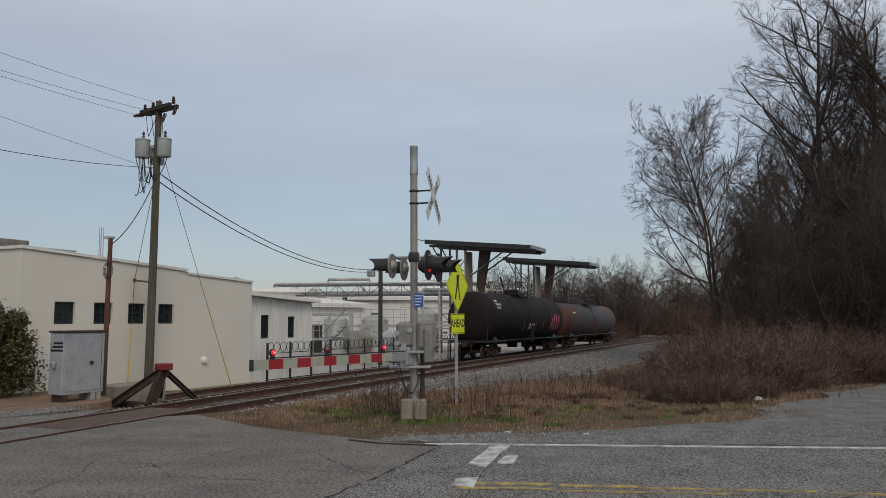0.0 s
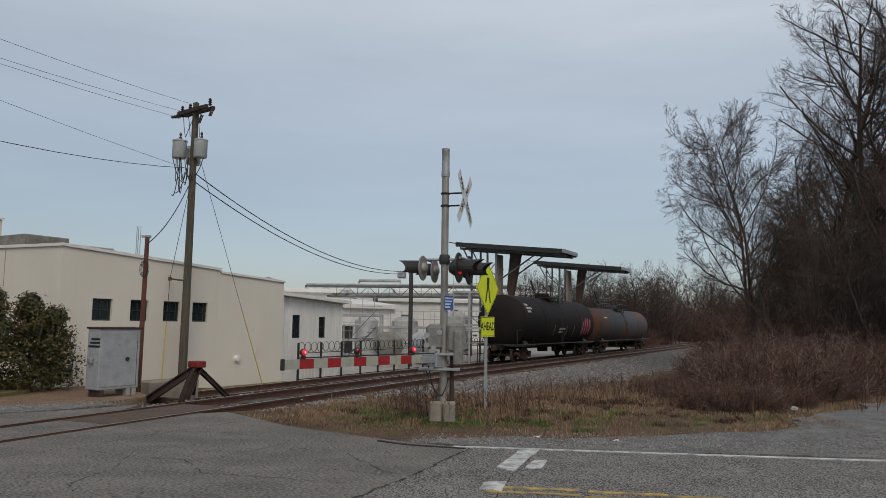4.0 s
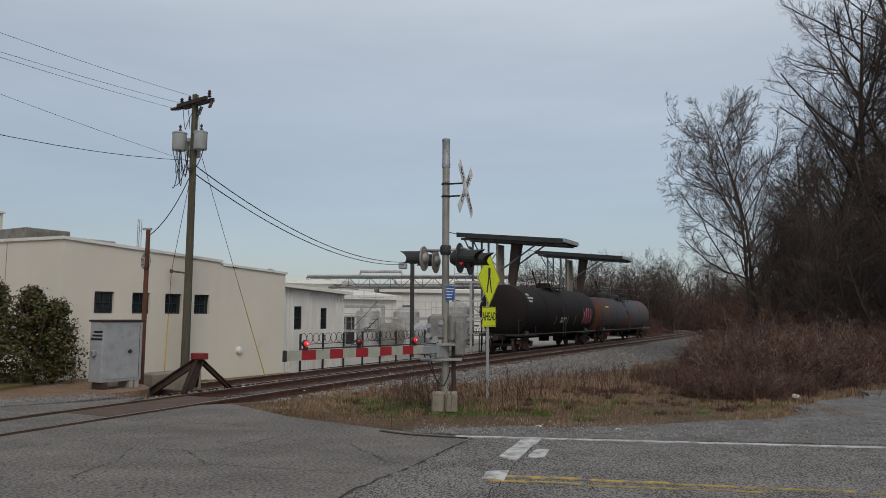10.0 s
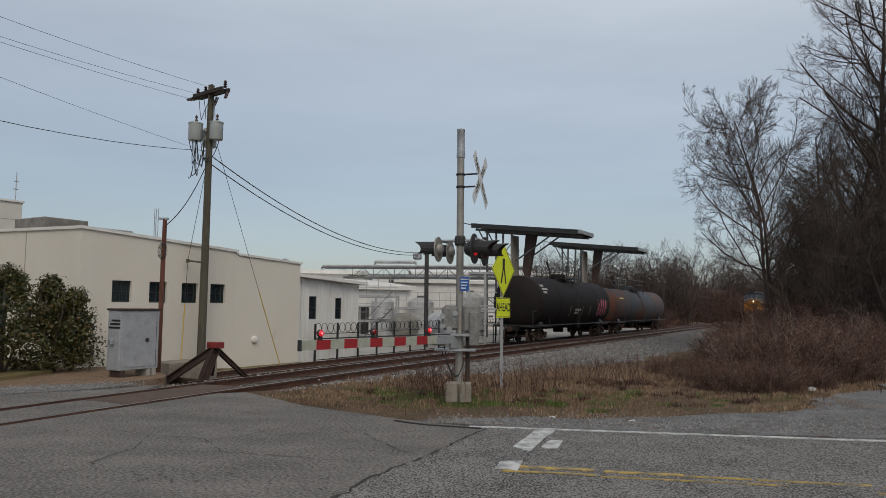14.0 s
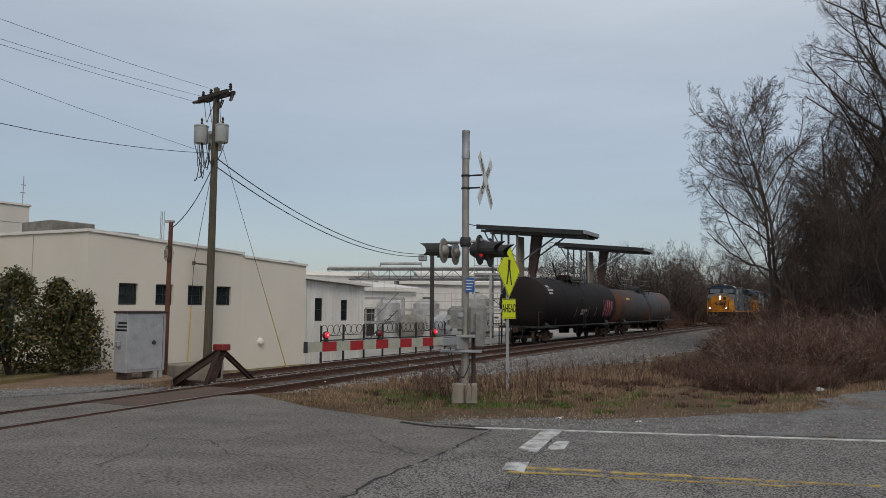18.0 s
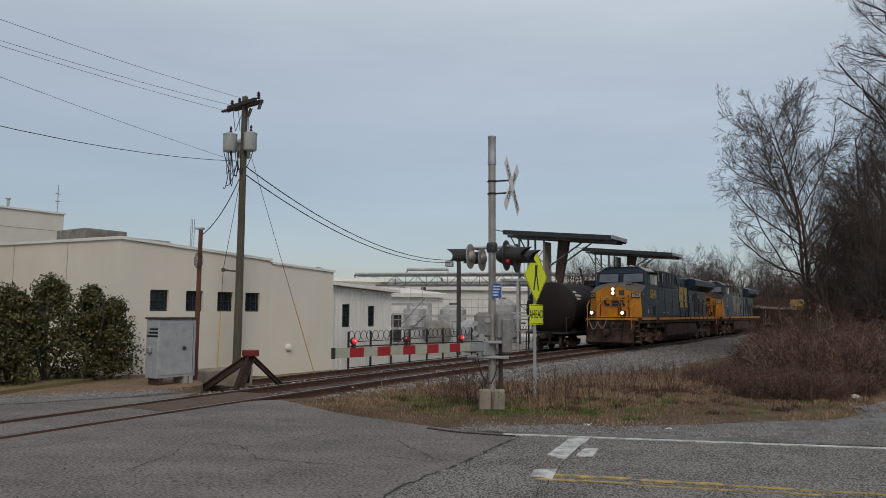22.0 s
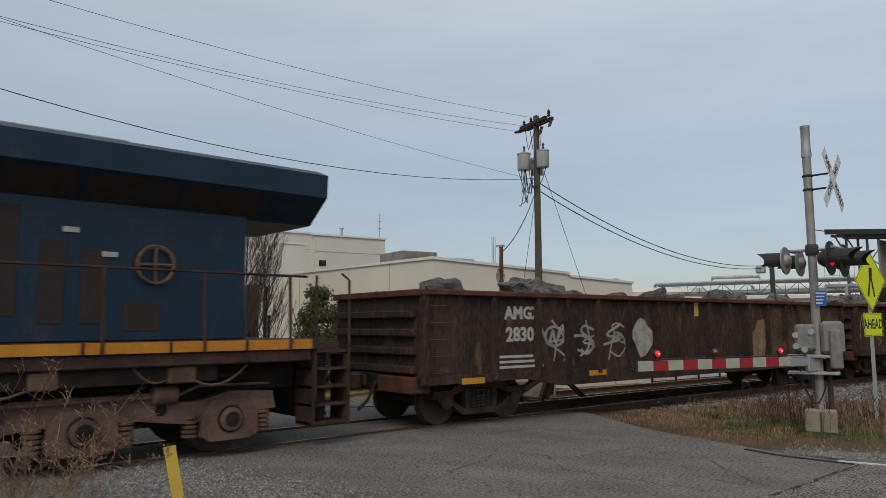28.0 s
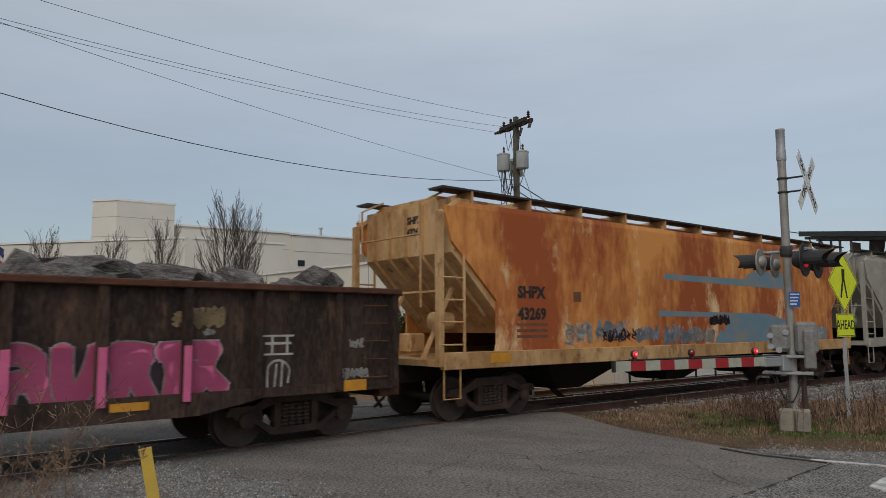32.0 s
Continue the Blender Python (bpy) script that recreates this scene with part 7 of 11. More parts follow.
def locomotive(name, u0, number, faded, lit, label):
    L = 22.5
    root = vehicle(name, u0, L, label, "locomotive", "locomotives of the train")
    X = lambda u: L / 2 - u  # from distance behind the front coupler
    body, hoodmat = LOCO_BLUE, (LOCO_GREY if faded else LOCO_BLUE)
    # underframe
    fr = Geo().box(X(1.45), -1.5, 1.32, X(21.5), 1.5, 1.5, b=0.02)
    part("underframe", fr, LOCO_BROWN, root)
    part("walkway", Geo().box(X(1.5), -1.53, 1.5, X(21.6), 1.53, 1.66, b=0.01), LOCO_BROWN, root)
    for k in range(18):
        a, b = 1.55 + k * 1.11, 1.55 + (k + 1) * 1.11 - 0.05
        part("sill_stripe", Geo().box(X(a), 1.53, 1.51, X(b), 1.545, 1.655), LOCO_YELLOW, root, "yellow side sill stripe")
    part("crew_step_box", Geo().box(X(4.5), 1.36, 1.3, X(5.1), 1.56, 1.68, b=0.02), LOCO_BROWN, root)
    pieces("equipment_rack", Geo().box(X(2.9), 1.2, 1.05, X(7.0), 1.42, 1.32).box(X(15.6), 1.2, 1.1, X(20.0), 1.42, 1.32), GRIME_SHADE, root)
    # added dark boxes that stand in for the shade in the gap below the sill
    for a, b in ((1.6, 7.0), (15.3, 21.5)):
        part("bolster_frame", Geo().box(X(a), -0.95, 0.9, X(b), 0.95, 1.34), GRIME_SHADE, root)
    # nose
    fx = lambda z: X(1.15 - 0.12 * (z - 1.66) / 1.5)
    ring = [(-0.95, 1.66), (0.95, 1.66), (0.95, 3.08), (0.42, 3.34), (-0.42, 3.34), (-0.95, 3.08)]
    ns = Geo().add([(fx(z), y, z) for y, z in ring] + [(X(2.0), y, z) for y, z in ring], [tuple(range(6)), tuple(reversed(range(6, 12)))] + [(i, (i + 1) % 6, (i + 1) % 6 + 6, i + 6) for i in range(6)])
    part("nose", ns, LOCO_YELLOW, root, "yellow short nose")
    for s in (-1, 1):
        flank = Geo()
        v = [(X(1.15), s * 0.95, 1.66), (fx(3.08), s * 0.95, 3.08), (X(1.56), s * 1.45, 3.03), (X(1.56), s * 1.5, 1.66)]
        flank.add(v + [(X(1.8), s * 0.9, 1.66), (X(1.8), s * 0.9, 3.07), (X(2.2), s * 1.3, 3.03), (X(2.2), s * 1.3, 1.66)], [(0, 1, 2, 3), (4, 7, 6, 5), (0, 4, 5, 1), (1, 5, 6, 2), (2, 6, 7, 3), (3, 7, 4, 0)])
        part("nose_flank", flank, LOCO_YELLOW, root, "yellow chamfered nose side")
        side = Geo().prism([(X(1.56), 1.66), (X(1.56), 3.02), (X(2.75), 3.42), (X(5.1), 3.42), (X(5.1), 1.66)], "y", s * 1.3, s * 1.5)
        part("cab_lower_side", side, body, root)
        if faded:
            part("nose_band", Geo().prism([(X(1.56), 1.7), (X(1.56), 3.02), (X(1.8), 3.1), (X(2.85), 1.7)], "y", s * 1.5, s * 1.506), LOCO_YELLOW, root, "yellow paint sweeping back onto the cab side")
    top = Geo().add([(fx(3.35), 0.42, 3.35), (fx(3.35), -0.42, 3.35), (fx(3.09), 0.95, 3.09), (fx(3.09), -0.95, 3.09), (X(1.56), 1.48, 3.04), (X(1.56), -1.48, 3.04), (X(2.75), 1.48, 3.46), (X(2.75), -1.48, 3.46), (X(2.75), 0.6, 3.66), (X(2.75), -0.6, 3.66)],
                    [(1, 0, 8, 9), (0, 2, 4), (0, 4, 6, 8), (1, 9, 7, 5), (1, 5, 3), (6, 7, 9, 8)])
    part("nose_top", top, NOSE_GREY if not faded else LOCO_BROWN, root, "dusty sloping nose top")
    part("nose_top_rail", Geo().tube([(X(1.3), 0.7, 3.3), (X(1.32), 0.72, 3.42), (X(2.4), 1.0, 3.62), (X(2.42), 1.0, 3.5)], 0.016, 5), BLACK, root)
    part("nose_top_box", Geo().box(X(1.9), 0.55, 3.4, X(1.72), 0.8, 3.5, b=0.02), DARKSTEEL, root)
    # cab
    cab = Geo()
    prof = [(-1.5, 3.42), (1.5, 3.42), (1.48, 4.18), (0.98, 4.48), (0.5, 4.5), (-0.5, 4.5), (-0.98, 4.48), (-1.48, 4.18)]
    n = len(prof)
    cab.v += [(X(2.55), y, z) for y, z in prof[:2]] + [(X(2.72 + 0.16 * (z - 3.42)), y, z) for y, z in prof[2:]]
    cab.v += [(X(5.1), y, z) for y, z in prof]
    cab.f += [tuple(range(n)), tuple(reversed(range(n, 2 * n)))] + [(i, (i + 1) % n, (i + 1) % n + n, i + n) for i in range(n)]
    part("cab", cab, body, root)
    rt = Geo()
    pr = [(1.5, 4.19), (0.99, 4.495), (0.5, 4.52), (-0.5, 4.52), (-0.99, 4.495), (-1.5, 4.19)]
    rt.v += [(X(2.78), y, z) for y, z in pr] + [(X(5.15), y, z) for y, z in pr]
    rt.f += [(i, i + 1, i + 7, i + 6) for i in range(5)]
    part("cab_roof", rt, ROOFWHITE if not faded else body, root, "weathered cab roof")
    for y0, y1 in ((-1.32, -0.12), (0.12, 1.32)):
        ws = Geo()
        v = [(X(2.545), y0, 3.62), (X(2.545), y1, 3.62), (X(2.66), y1, 4.14), (X(2.66), y0, 4.14)]
        ws.add(v, [(0, 1, 2, 3)])
        fr2 = Geo()
        for a, b in ((0, 1), (1, 2), (2, 3), (3, 0)):
            fr2.tube([v[a], v[b]], 0.035, 6)
        w = part("windshield", fr2, RUBBER, root, "raked windshield")
        part("pane", ws, CABGLASS, w)
        part("wiper", Geo().tube([(X(2.53), (y0 + y1) / 2 - 0.2, 4.1), (X(2.52), (y0 + y1) / 2 + 0.15, 3.72)], 0.012, 4), BLACK, w)
    for s in (-1, 1):
        for a, b, z0, z1 in ((2.95, 3.35, 3.5, 4.1), (3.55, 4.25, 3.48, 4.1), (4.3, 4.95, 3.48, 4.1)):
            f3 = Geo().box(X(a), s * 1.485, z0, X(b), s * 1.51, z0 + 0.05).box(X(a), s * 1.485, z1 - 0.05, X(b), s * 1.51, z1).box(X(a), s * 1.485, z0, X(a + 0.05), s * 1.51, z1).box(X(b - 0.05), s * 1.485, z0, X(b), s * 1.51, z1)
            w = part("side_window", f3, BLACK if a < 3 else WINDOW_TAN, root, "cab side window")
            part("pane", Geo().box(X(a + 0.05), s * 1.485, z0 + 0.05, X(b - 0.05), s * 1.503, z1 - 0.05), GLASS, w)
        part("sun_visor", Geo().prism([(X(3.3), 4.22), (X(3.3), 4.17), (X(4.9), 4.15), (X(4.9), 4.2)], "y", s * 1.48, s * 1.72), BROWNSTEEL, root)
        part("mirror", Geo().box(X(3.42), s * 1.5, 3.52, X(3.56), s * 1.62, 4.02, b=0.01), GREY_METAL, root)
    for k, (u, y, h) in enumerate(((2.95, 0.3, 0.12), (3.1, -0.4, 0.16), (3.25, 0.62, 0.1), (3.0, -0.75, 0.14), (4.4, 0.75, 0.12))):
        part("roof_antenna", Geo().lathe([(0.06, 4.49), (0.05, 4.49 + h * 0.5), (0.015, 4.49 + h)], "z", (X(u), y, 0), 8), BLACK if k % 2 else GREY_METAL, root)
    part("roof_unit", Geo().box(X(3.7), 0.3, 4.5, X(4.1), 0.75, 4.58, b=0.03), DARKSTEEL, root)
    part("gutter", Geo().tube([(X(2.7), 1.5, 4.2), (X(5.1), 1.51, 4.24)], 0.02, 5), body, root)
    # number and marks on the cab side
    flip = pose(0, 0, 0, 90, 0, 180)
    lettering("cab_number", number, 0.68, LOGO_YELLOW, root, Matrix.Translation((X(4.07 if len(number) > 2 else 4.05), 1.503, 2.95)) @ flip, align="CENTER", bold=0.016, stretch=0.92)
    if faded:
        bolt = [(X(3.4), 2.52), (X(4.0), 2.42), (X(3.95), 2.52), (X(5.0), 2.5), (X(4.2), 2.6), (X(4.25), 2.55), (X(3.9), 2.62)]
        part("bolt_mark", Geo().prism(bolt, "y", 1.5, 1.507), LOGO_YELLOW, root, "yellow lightning stripe")
    else:
        part("seal", Geo().lathe([(0.17, 1.5), (0.17, 1.507)], "y", (X(2.2), 0, 1.98), 20), BROWNSTEEL, root, "small round emblem")
        part("seal_centre", Geo().lathe([(0.13, 1.5), (0.13, 1.51)], "y", (X(2.2), 0, 1.98), 20), LOCO_BLUE, root)
        part("notice", Geo().box(X(2.72), 1.5, 1.87, X(2.94), 1.507, 2.1), LETTER, root, "small white notice")
        part("flag_sticker", Geo().box(X(4.95), 1.5, 2.5, X(5.1), 1.507, 2.58), GRAF_PINK, root)
    part("notice", Geo().box(X(1.85), 1.5, 2.9, X(1.99), 1.507, 2.98), LETTER, root, "small white label")
    part("side_grille", Geo().box(X(4.0), 1.5, 1.74, X(4.5), 1.51, 2.3), GRILLE, root, "dark louvred vent")
    part("drip_rail", Geo().box(X(3.1), 1.5, 2.36, X(7.0), 1.52, 2.39), body, root)
    # nose front furniture
    part("headlight_box", Geo().box(X(1.1), -0.08, 2.86, X(0.97), 0.17, 3.31, b=0.02), LOCO_BROWN, root)
    for z in (2.98, 3.19):
        part("headlight", Geo().lathe([(0.085, X(0.975)), (0.085, X(0.95))], "x", (0, 0.045, z), 16), HEADLIGHT if lit else GREY_METAL, root, "lit headlight" if lit else "unlit headlight")
    part("nose_door_window", Geo().box(X(1.1), 0.36, 2.86, X(1.01), 0.68, 3.14, b=0.03), GLASS, root, at=None)
    for s in (-1, 1):
        v = [(X(1.08), s * 0.97, 2.68), (X(1.5), s * 1.4, 2.68), (X(1.53), s * 1.41, 2.93), (X(1.03), s * 1.0, 2.93)]
        c = Vector((X(1.31), s * 1.23, 2.86))
        d = (Vector(v[1]) - Vector(v[0])).normalized()
        nrm = Vector((d.y, -d.x, 0)) * (1 if s > 0 else -1)
        nrm = nrm if nrm.x > 0 else -nrm
        m = Matrix((( -d.x * s * -1, 0, nrm.x, c.x + nrm.x * 0.02), (-d.y * s * -1, 0, nrm.y, c.y + nrm.y * 0.02), (0, 1, 0, c.z), (0, 0, 0, 1)))
        nbd = part("number_board", Geo().box(-0.27, -0.13, -0.02, 0.27, 0.13, 0.012, m=m, b=0.01), LOCO_BROWN, root, "pale lit number board")
        part("board_face", Geo().box(-0.23, -0.09, 0.012, 0.23, 0.09, 0.02, m=m), PALE_BOARD, nbd)
        tm = Matrix(((d.x if s > 0 else -d.x, 0, nrm.x, c.x + nrm.x * 0.045), (d.y if s > 0 else -d.y, 0, nrm.y, c.y + nrm.y * 0.045), (0, 1, 0, c.z), (0, 0, 0, 1)))
        if s > 0:
            tm = Matrix(((d.x, 0, nrm.x, c.x + nrm.x * 0.045), (d.y, 0, nrm.y, c.y + nrm.y * 0.045), (0, 1, 0, c.z), (0, 0, 0, 1)))
        else:
            tm = Matrix(((-d.x, 0, nrm.x, c.x + nrm.x * 0.045), (-d.y, 0, nrm.y, c.y + nrm.y * 0.045), (0, 1, 0, c.z), (0, 0, 0, 1)))
        lettering("board_number", number if len(number) > 2 else "5 6", 0.2, LETTER_BLACK, root, tm, depth=0.003, bold=0.006)
        part("ditch_light", Geo().box(X(0.62), s * 0.72 - 0.05, 1.7, X(0.37), s * 1.02 - 0.05, 2.02, b=0.03), LOCO_BROWN, root)
        part("ditch_lamp", Geo().lathe([(0.08, X(0.37)), (0.08, X(0.34))], "x", (0, s * 0.87 - 0.05, 1.9), 14), HEADLIGHT if lit else GREY_METAL, root, "lit ditch light" if lit else "unlit ditch light")
        hr = Geo().tube([(X(0.62), s * 1.25, 1.0), (X(0.62), s * 1.25, 2.05), (X(0.72), s * 1.3, 2.3), (X(1.1), s * 1.35, 2.6)], 0.022, 6)
        hr.tube([(X(0.72), s * 0.75, 1.6), (X(0.7), s * 0.7, 2.1), (X(0.98), s * 0.55, 2.65), (X(1.0), -0.1 * s, 2.66)], 0.02, 6)
        pieces("handrail", hr, LOCO_YELLOW, root, "yellow handrail")
        st = Geo()
        for k in range(5):
            st.box(X(1.4), s * 0.98, 0.32 + k * 0.28, X(0.75), s * 1.42, 0.36 + k * 0.28)
        st.box(X(1.45), s * 0.95, 0.3, X(1.4), s * 1.45, 1.6).box(X(0.75), s * 0.95, 0.3, X(0.7), s * 1.0, 1.6)
        pieces("front_step", st, LOCO_BROWN, root)
        se = Geo()
        for k in range(5):
            se.box(X(0.76), s * 1.42, 0.33 + k * 0.28, X(1.38), s * 1.435, 0.365 + k * 0.28)
        pieces("step_edge", se, GRAF_TAN, root, "yellow step edge")
        st2 = Geo()
        for k in range(5):
            st2.box(X(22.2), s * 0.98, 0.32 + k * 0.28, X(21.55), s * 1.42, 0.36 + k * 0.28)
        st2.box(X(21.6), s * 0.95, 0.3, X(21.55), s * 1.45, 1.6).box(X(22.25), s * 0.95, 0.3, X(22.2), s * 1.45, 1.4)
        pieces("rear_step", st2, LOCO_BROWN, root)
        hr2 = Geo().tube([(X(22.25), s * 1.42, 0.6), (X(22.25), s * 1.42, 2.6), (X(22.1), s * 1.42, 2.7)], 0.022, 6).tube([(X(21.6), s * 1.46, 0.7), (X(21.6), s * 1.46, 2.65)], 0.022, 6)
        pieces("handrail", hr2, LOCO_BROWN, root)
    part("end_platform", Geo().box(X(0.62), -1.35, 1.5, X(1.5), 1.35, 1.62, b=0.01), LOCO_YELLOW, root)
    pl = Geo().prism([(X(0.75), 0.15), (X(0.45), 0.3), (X(0.62), 1.05), (X(0.9), 1.05)], "y", -1.3, 1.3)
    part("pilot_plow", pl, LOCO_BROWN, root, "grimy snow-plough pilot")
    part("pilot", Geo().box(X(1.0), -1.35, 0.9, X(0.72), 1.35, 1.5, b=0.02), LOCO_BROWN, root)
    part("rear_pilot", Geo().box(X(21.9), -1.3, 0.4, X(21.6), 1.3, 1.5, b=0.02), GRIME_SHADE, root)
    part("rear_platform", Geo().box(X(22.1), -1.35, 1.45, X(21.4), 1.35, 1.6), LOCO_BROWN, root)
    hoses = Geo()
    for y in (-0.9, -0.55, 0.5, 0.85):
        hoses.tube([(X(0.7), y, 1.35), (X(0.5), y + 0.05, 1.05), (X(0.5), y + 0.14, 0.85), (X(0.55), y + 0.25, 1.1)], 0.03, 6)
    pieces("mu_hose", hoses, RUBBER, root, "black looped air hose")
    # company mark on the nose: ring, bars and cross as plain shapes
    nx0, nx1 = X(1.1), X(1.03)
    rg = Geo()
    for i in range(20):
        a0, a1 = radians(50 + 13 * i), radians(50 + 13 * (i + 1))
        rg.prism([(-0.3 + q * math.cos(a), 2.5 + q * 1.1 * math.sin(a)) for q, a in ((0.2, a0), (0.2, a1), (0.09, a1), (0.09, a0))], "x", nx0, nx1)
    part("nose_mark", rg, LOCO_BLUE, root, "dark blue broad ring")
    for za, zb in ((2.28, 2.38), (2.45, 2.55), (2.62, 2.72)):
        part("nose_mark", Geo().box(nx0, -0.05, za, nx1, 0.3, zb), LOCO_BLUE, root, "dark blue bar")
    part("nose_mark", Geo().prism([(0.36, 2.28), (0.72, 2.28), (0.58, 2.5), (0.72, 2.72), (0.36, 2.72), (0.5, 2.5)], "x", nx0, nx1), LOCO_BLUE, root, "dark blue hourglass shape")
    part("nose_rail", Geo().tube([(X(0.92), -0.75, 2.6), (X(0.92), 0.78, 2.6)], 0.022, 6), LOCO_YELLOW, root)
    for y in (-0.72, 0.3, 0.92):
        part("nose_door_seam", Geo().box(X(1.13), y - 0.012, 1.75, X(1.06), y + 0.012, 2.95), GRIME_SHADE, root)
    for y, z in ((0.9, 2.1), (0.9, 2.45), (0.9, 2.75), (0.34, 2.0), (0.34, 2.4)):
        part("door_hinge", Geo().box(X(1.13), y - 0.035, z, X(1.03), y + 0.035, z + 0.1, b=0.01), LOCO_BROWN, root)
    part("door_latch", Geo().box(X(1.12), 0.42, 2.06, X(1.04), 0.52, 2.24, b=0.01), GRIME_SHADE, root)
    # pilot clutter: brackets, pipes, hoses, lever
    rnd = random.Random(17)
    for k in range(22):
        y = rnd.uniform(-1.25, 1.25)
        z0, z1 = rnd.uniform(1.1, 1.5), rnd.uniform(0.35, 0.9)
        part("air_hose", Geo().tube(sag((X(0.68), y, z0), (X(0.44), y + rnd.uniform(-0.2, 0.2), z1), rnd.uniform(-0.05, 0.12), 6), rnd.uniform(0.015, 0.035), 6), (GRIME_SHADE, LOCO_BROWN, RUBBER)[k % 3], root)
    for k in range(9):
        y, z = rnd.uniform(-1.2, 1.2), rnd.uniform(1.0, 1.4)
        part("pilot_bracket", Geo().box(X(0.74), y - 0.07, z - 0.08, X(0.6), y + 0.07, z + 0.08, b=0.02), (GRIME_SHADE, LOCO_BROWN, TRUCK)[k % 3], root)
    part("uncoupling_lever", Geo().tube([(X(0.5), -1.3, 1.0), (X(0.48), -0.3, 1.05), (X(0.42), -0.2, 0.95), (X(0.48), 0.3, 1.05), (X(0.5), 1.3, 1.0)], 0.018, 5), LOCO_BROWN, root)
    part("hose_loop", Geo().tube(sag((X(0.52), -1.1, 1.42), (X(0.46), -0.62, 1.42), 0.42, 10), 0.028, 6), GRAF_TAN, root, "pale looped air hose")
    part("hose_loop", Geo().tube(sag((X(0.46), -0.6, 1.4), (X(0.48), -0.12, 1.5), 0.4, 10), 0.028, 6), GRAF_TAN, root, "pale looped air hose")
    # cables and pipes below the side sill
    for k in range(9):
        u = 15.6 + rnd.random() * 4.6 if k % 2 else 2.2 + rnd.random() * 4.2
        part("sill_cable", Geo().tube(sag((X(u), 1.42, 1.34), (X(u + rnd.uniform(0.6, 1.6)), 1.4, 1.3), rnd.uniform(0.1, 0.35), 8), 0.018, 5), (GRIME_SHADE, TRUCK)[k % 2], root)
    for u in (3.0, 4.7, 6.1, 16.2, 17.6, 19.3):
        part("sill_box", Geo().box(X(u), 1.25, 1.08, X(u + rnd.uniform(0.25, 0.5)), 1.45, 1.31, b=0.02), (LOCO_BROWN, TRUCK)[int(u) % 2], root)
    # long hood
    hw = 0.95
    part("hood", Geo().box(X(5.1), -hw, 1.66, X(20.6), hw, 4.3, b=0.04), hoodmat, root, "long engine hood")
    part("equipment_side", Geo().box(X(5.1), -1.48, 1.66, X(10.3), 1.48, 3.42, b=0.03), body if not faded else hoodmat, root)
    part("blower_box", Geo().box(X(5.15), -1.4, 3.42, X(10.2), 1.4, 4.42, b=0.05), hoodmat, root)
    if faded:
        for pts in ([(5.1, 3.4), (6.2, 3.4), (7.2, 1.7), (5.1, 1.7)], [(8.6, 3.3), (9.3, 3.3), (9.3, 2.8), (8.6, 2.8)], [(7.2, 2.1), (8.6, 2.1), (8.6, 1.68), (7.2, 1.68)], [(9.2, 2.1), (10.3, 2.1), (10.3, 1.68), (9.2, 1.68)]):
            part("paint_patch", Geo().prism([(X(a), b) for a, b in pts], "y", 1.48, 1.486), LOCO_BLUE, root, "dark blue paint panel")
    for a, b in (((5.6, 6.4), (7.5, 8.25)) if not faded else ((5.7, 6.5), (7.0, 7.9), (8.2, 9.0))):
        gr = Geo().box(X(a), 1.4, 3.8, X(a + 0.05), 1.44, 4.3).box(X(b - 0.05), 1.4, 3.8, X(b), 1.44, 4.3)
        q = part("grille", Geo().box(X(a), 1.4, 3.78, X(b), 1.41, 4.32), GRILLE, root, "brown radiator grille")
        pieces("grille_frame", gr, LETTER if not faded else LOCO_GREY, q)
        sl = Geo()
        for k in range(7):
            sl.box(X(a + 0.06), 1.41, 3.82 + k * 0.07, X(b - 0.06), 1.43, 3.86 + k * 0.07)
        pieces("slat", sl, BROWNSTEEL, q)
    part("hatch", Geo().box(X(9.4), 1.4, 3.7, X(10.0), 1.415, 4.2), GRILLE, root)
    pr2 = Geo()
    for z in (3.72, 4.36):
        pr2.tube([(X(5.2), 1.5, z), (X(9.2), 1.5, z)], 0.022, 5)
    for u in (6.0, 7.2, 8.4):
        pr2.tube([(X(u), 1.5, 3.45), (X(u), 1.5, 4.38)], 0.018, 5)
    pr2.tube([(X(9.2), 1.5, 4.36), (X(10.2), 1.5, 3.3)], 0.022, 5)
    part("handrail", pr2, body, root)
    # engine-room doors
    for k in range(9):
        u = 10.4 + k * 0.5
        part("hood_door", Geo().box(X(u + 0.03), hw, 1.8, X(u + 0.47), hw + 0.014, 3.85, b=0.004), hoodmat, root)
        part("door_seam", Geo().box(X(u - 0.012), hw, 1.75, X(u + 0.012), hw + 0.016, 3.95), GRIME_SHADE, root)
        if k % 3 == 1:
            part("door_handle", Geo().box(X(u + 0.2), hw + 0.014, 2.0, X(u + 0.3), hw + 0.05, 2.1, b=0.01), BLACK, root)
    for k in range(6):
        part("roof_hatch", Geo().box(X(10.5 + k * 0.72), -0.6, 4.3, X(11.1 + k * 0.72), 0.6, 4.36, b=0.01), hoodmat, root)
    part("exhaust_stack", Geo().box(X(13.0), -0.4, 4.3, X(13.9), 0.4, 4.5, b=0.03), GRIME_SHADE, root)
    part("horn", Geo().tube([(X(11.6), 0.2, 4.42), (X(12.1), 0.2, 4.45)], 0.05, 8).tube([(X(11.6), 0.38, 4.42), (X(12.0), 0.38, 4.45)], 0.05, 8), GREY_METAL, root)
    part("roof_dome", Geo().lathe([(0.16, 0.0), (0.15, 0.1), (0.05, 0.16)], "z", (X(4.2), 0.2, 4.52), 12), LETTER, root)
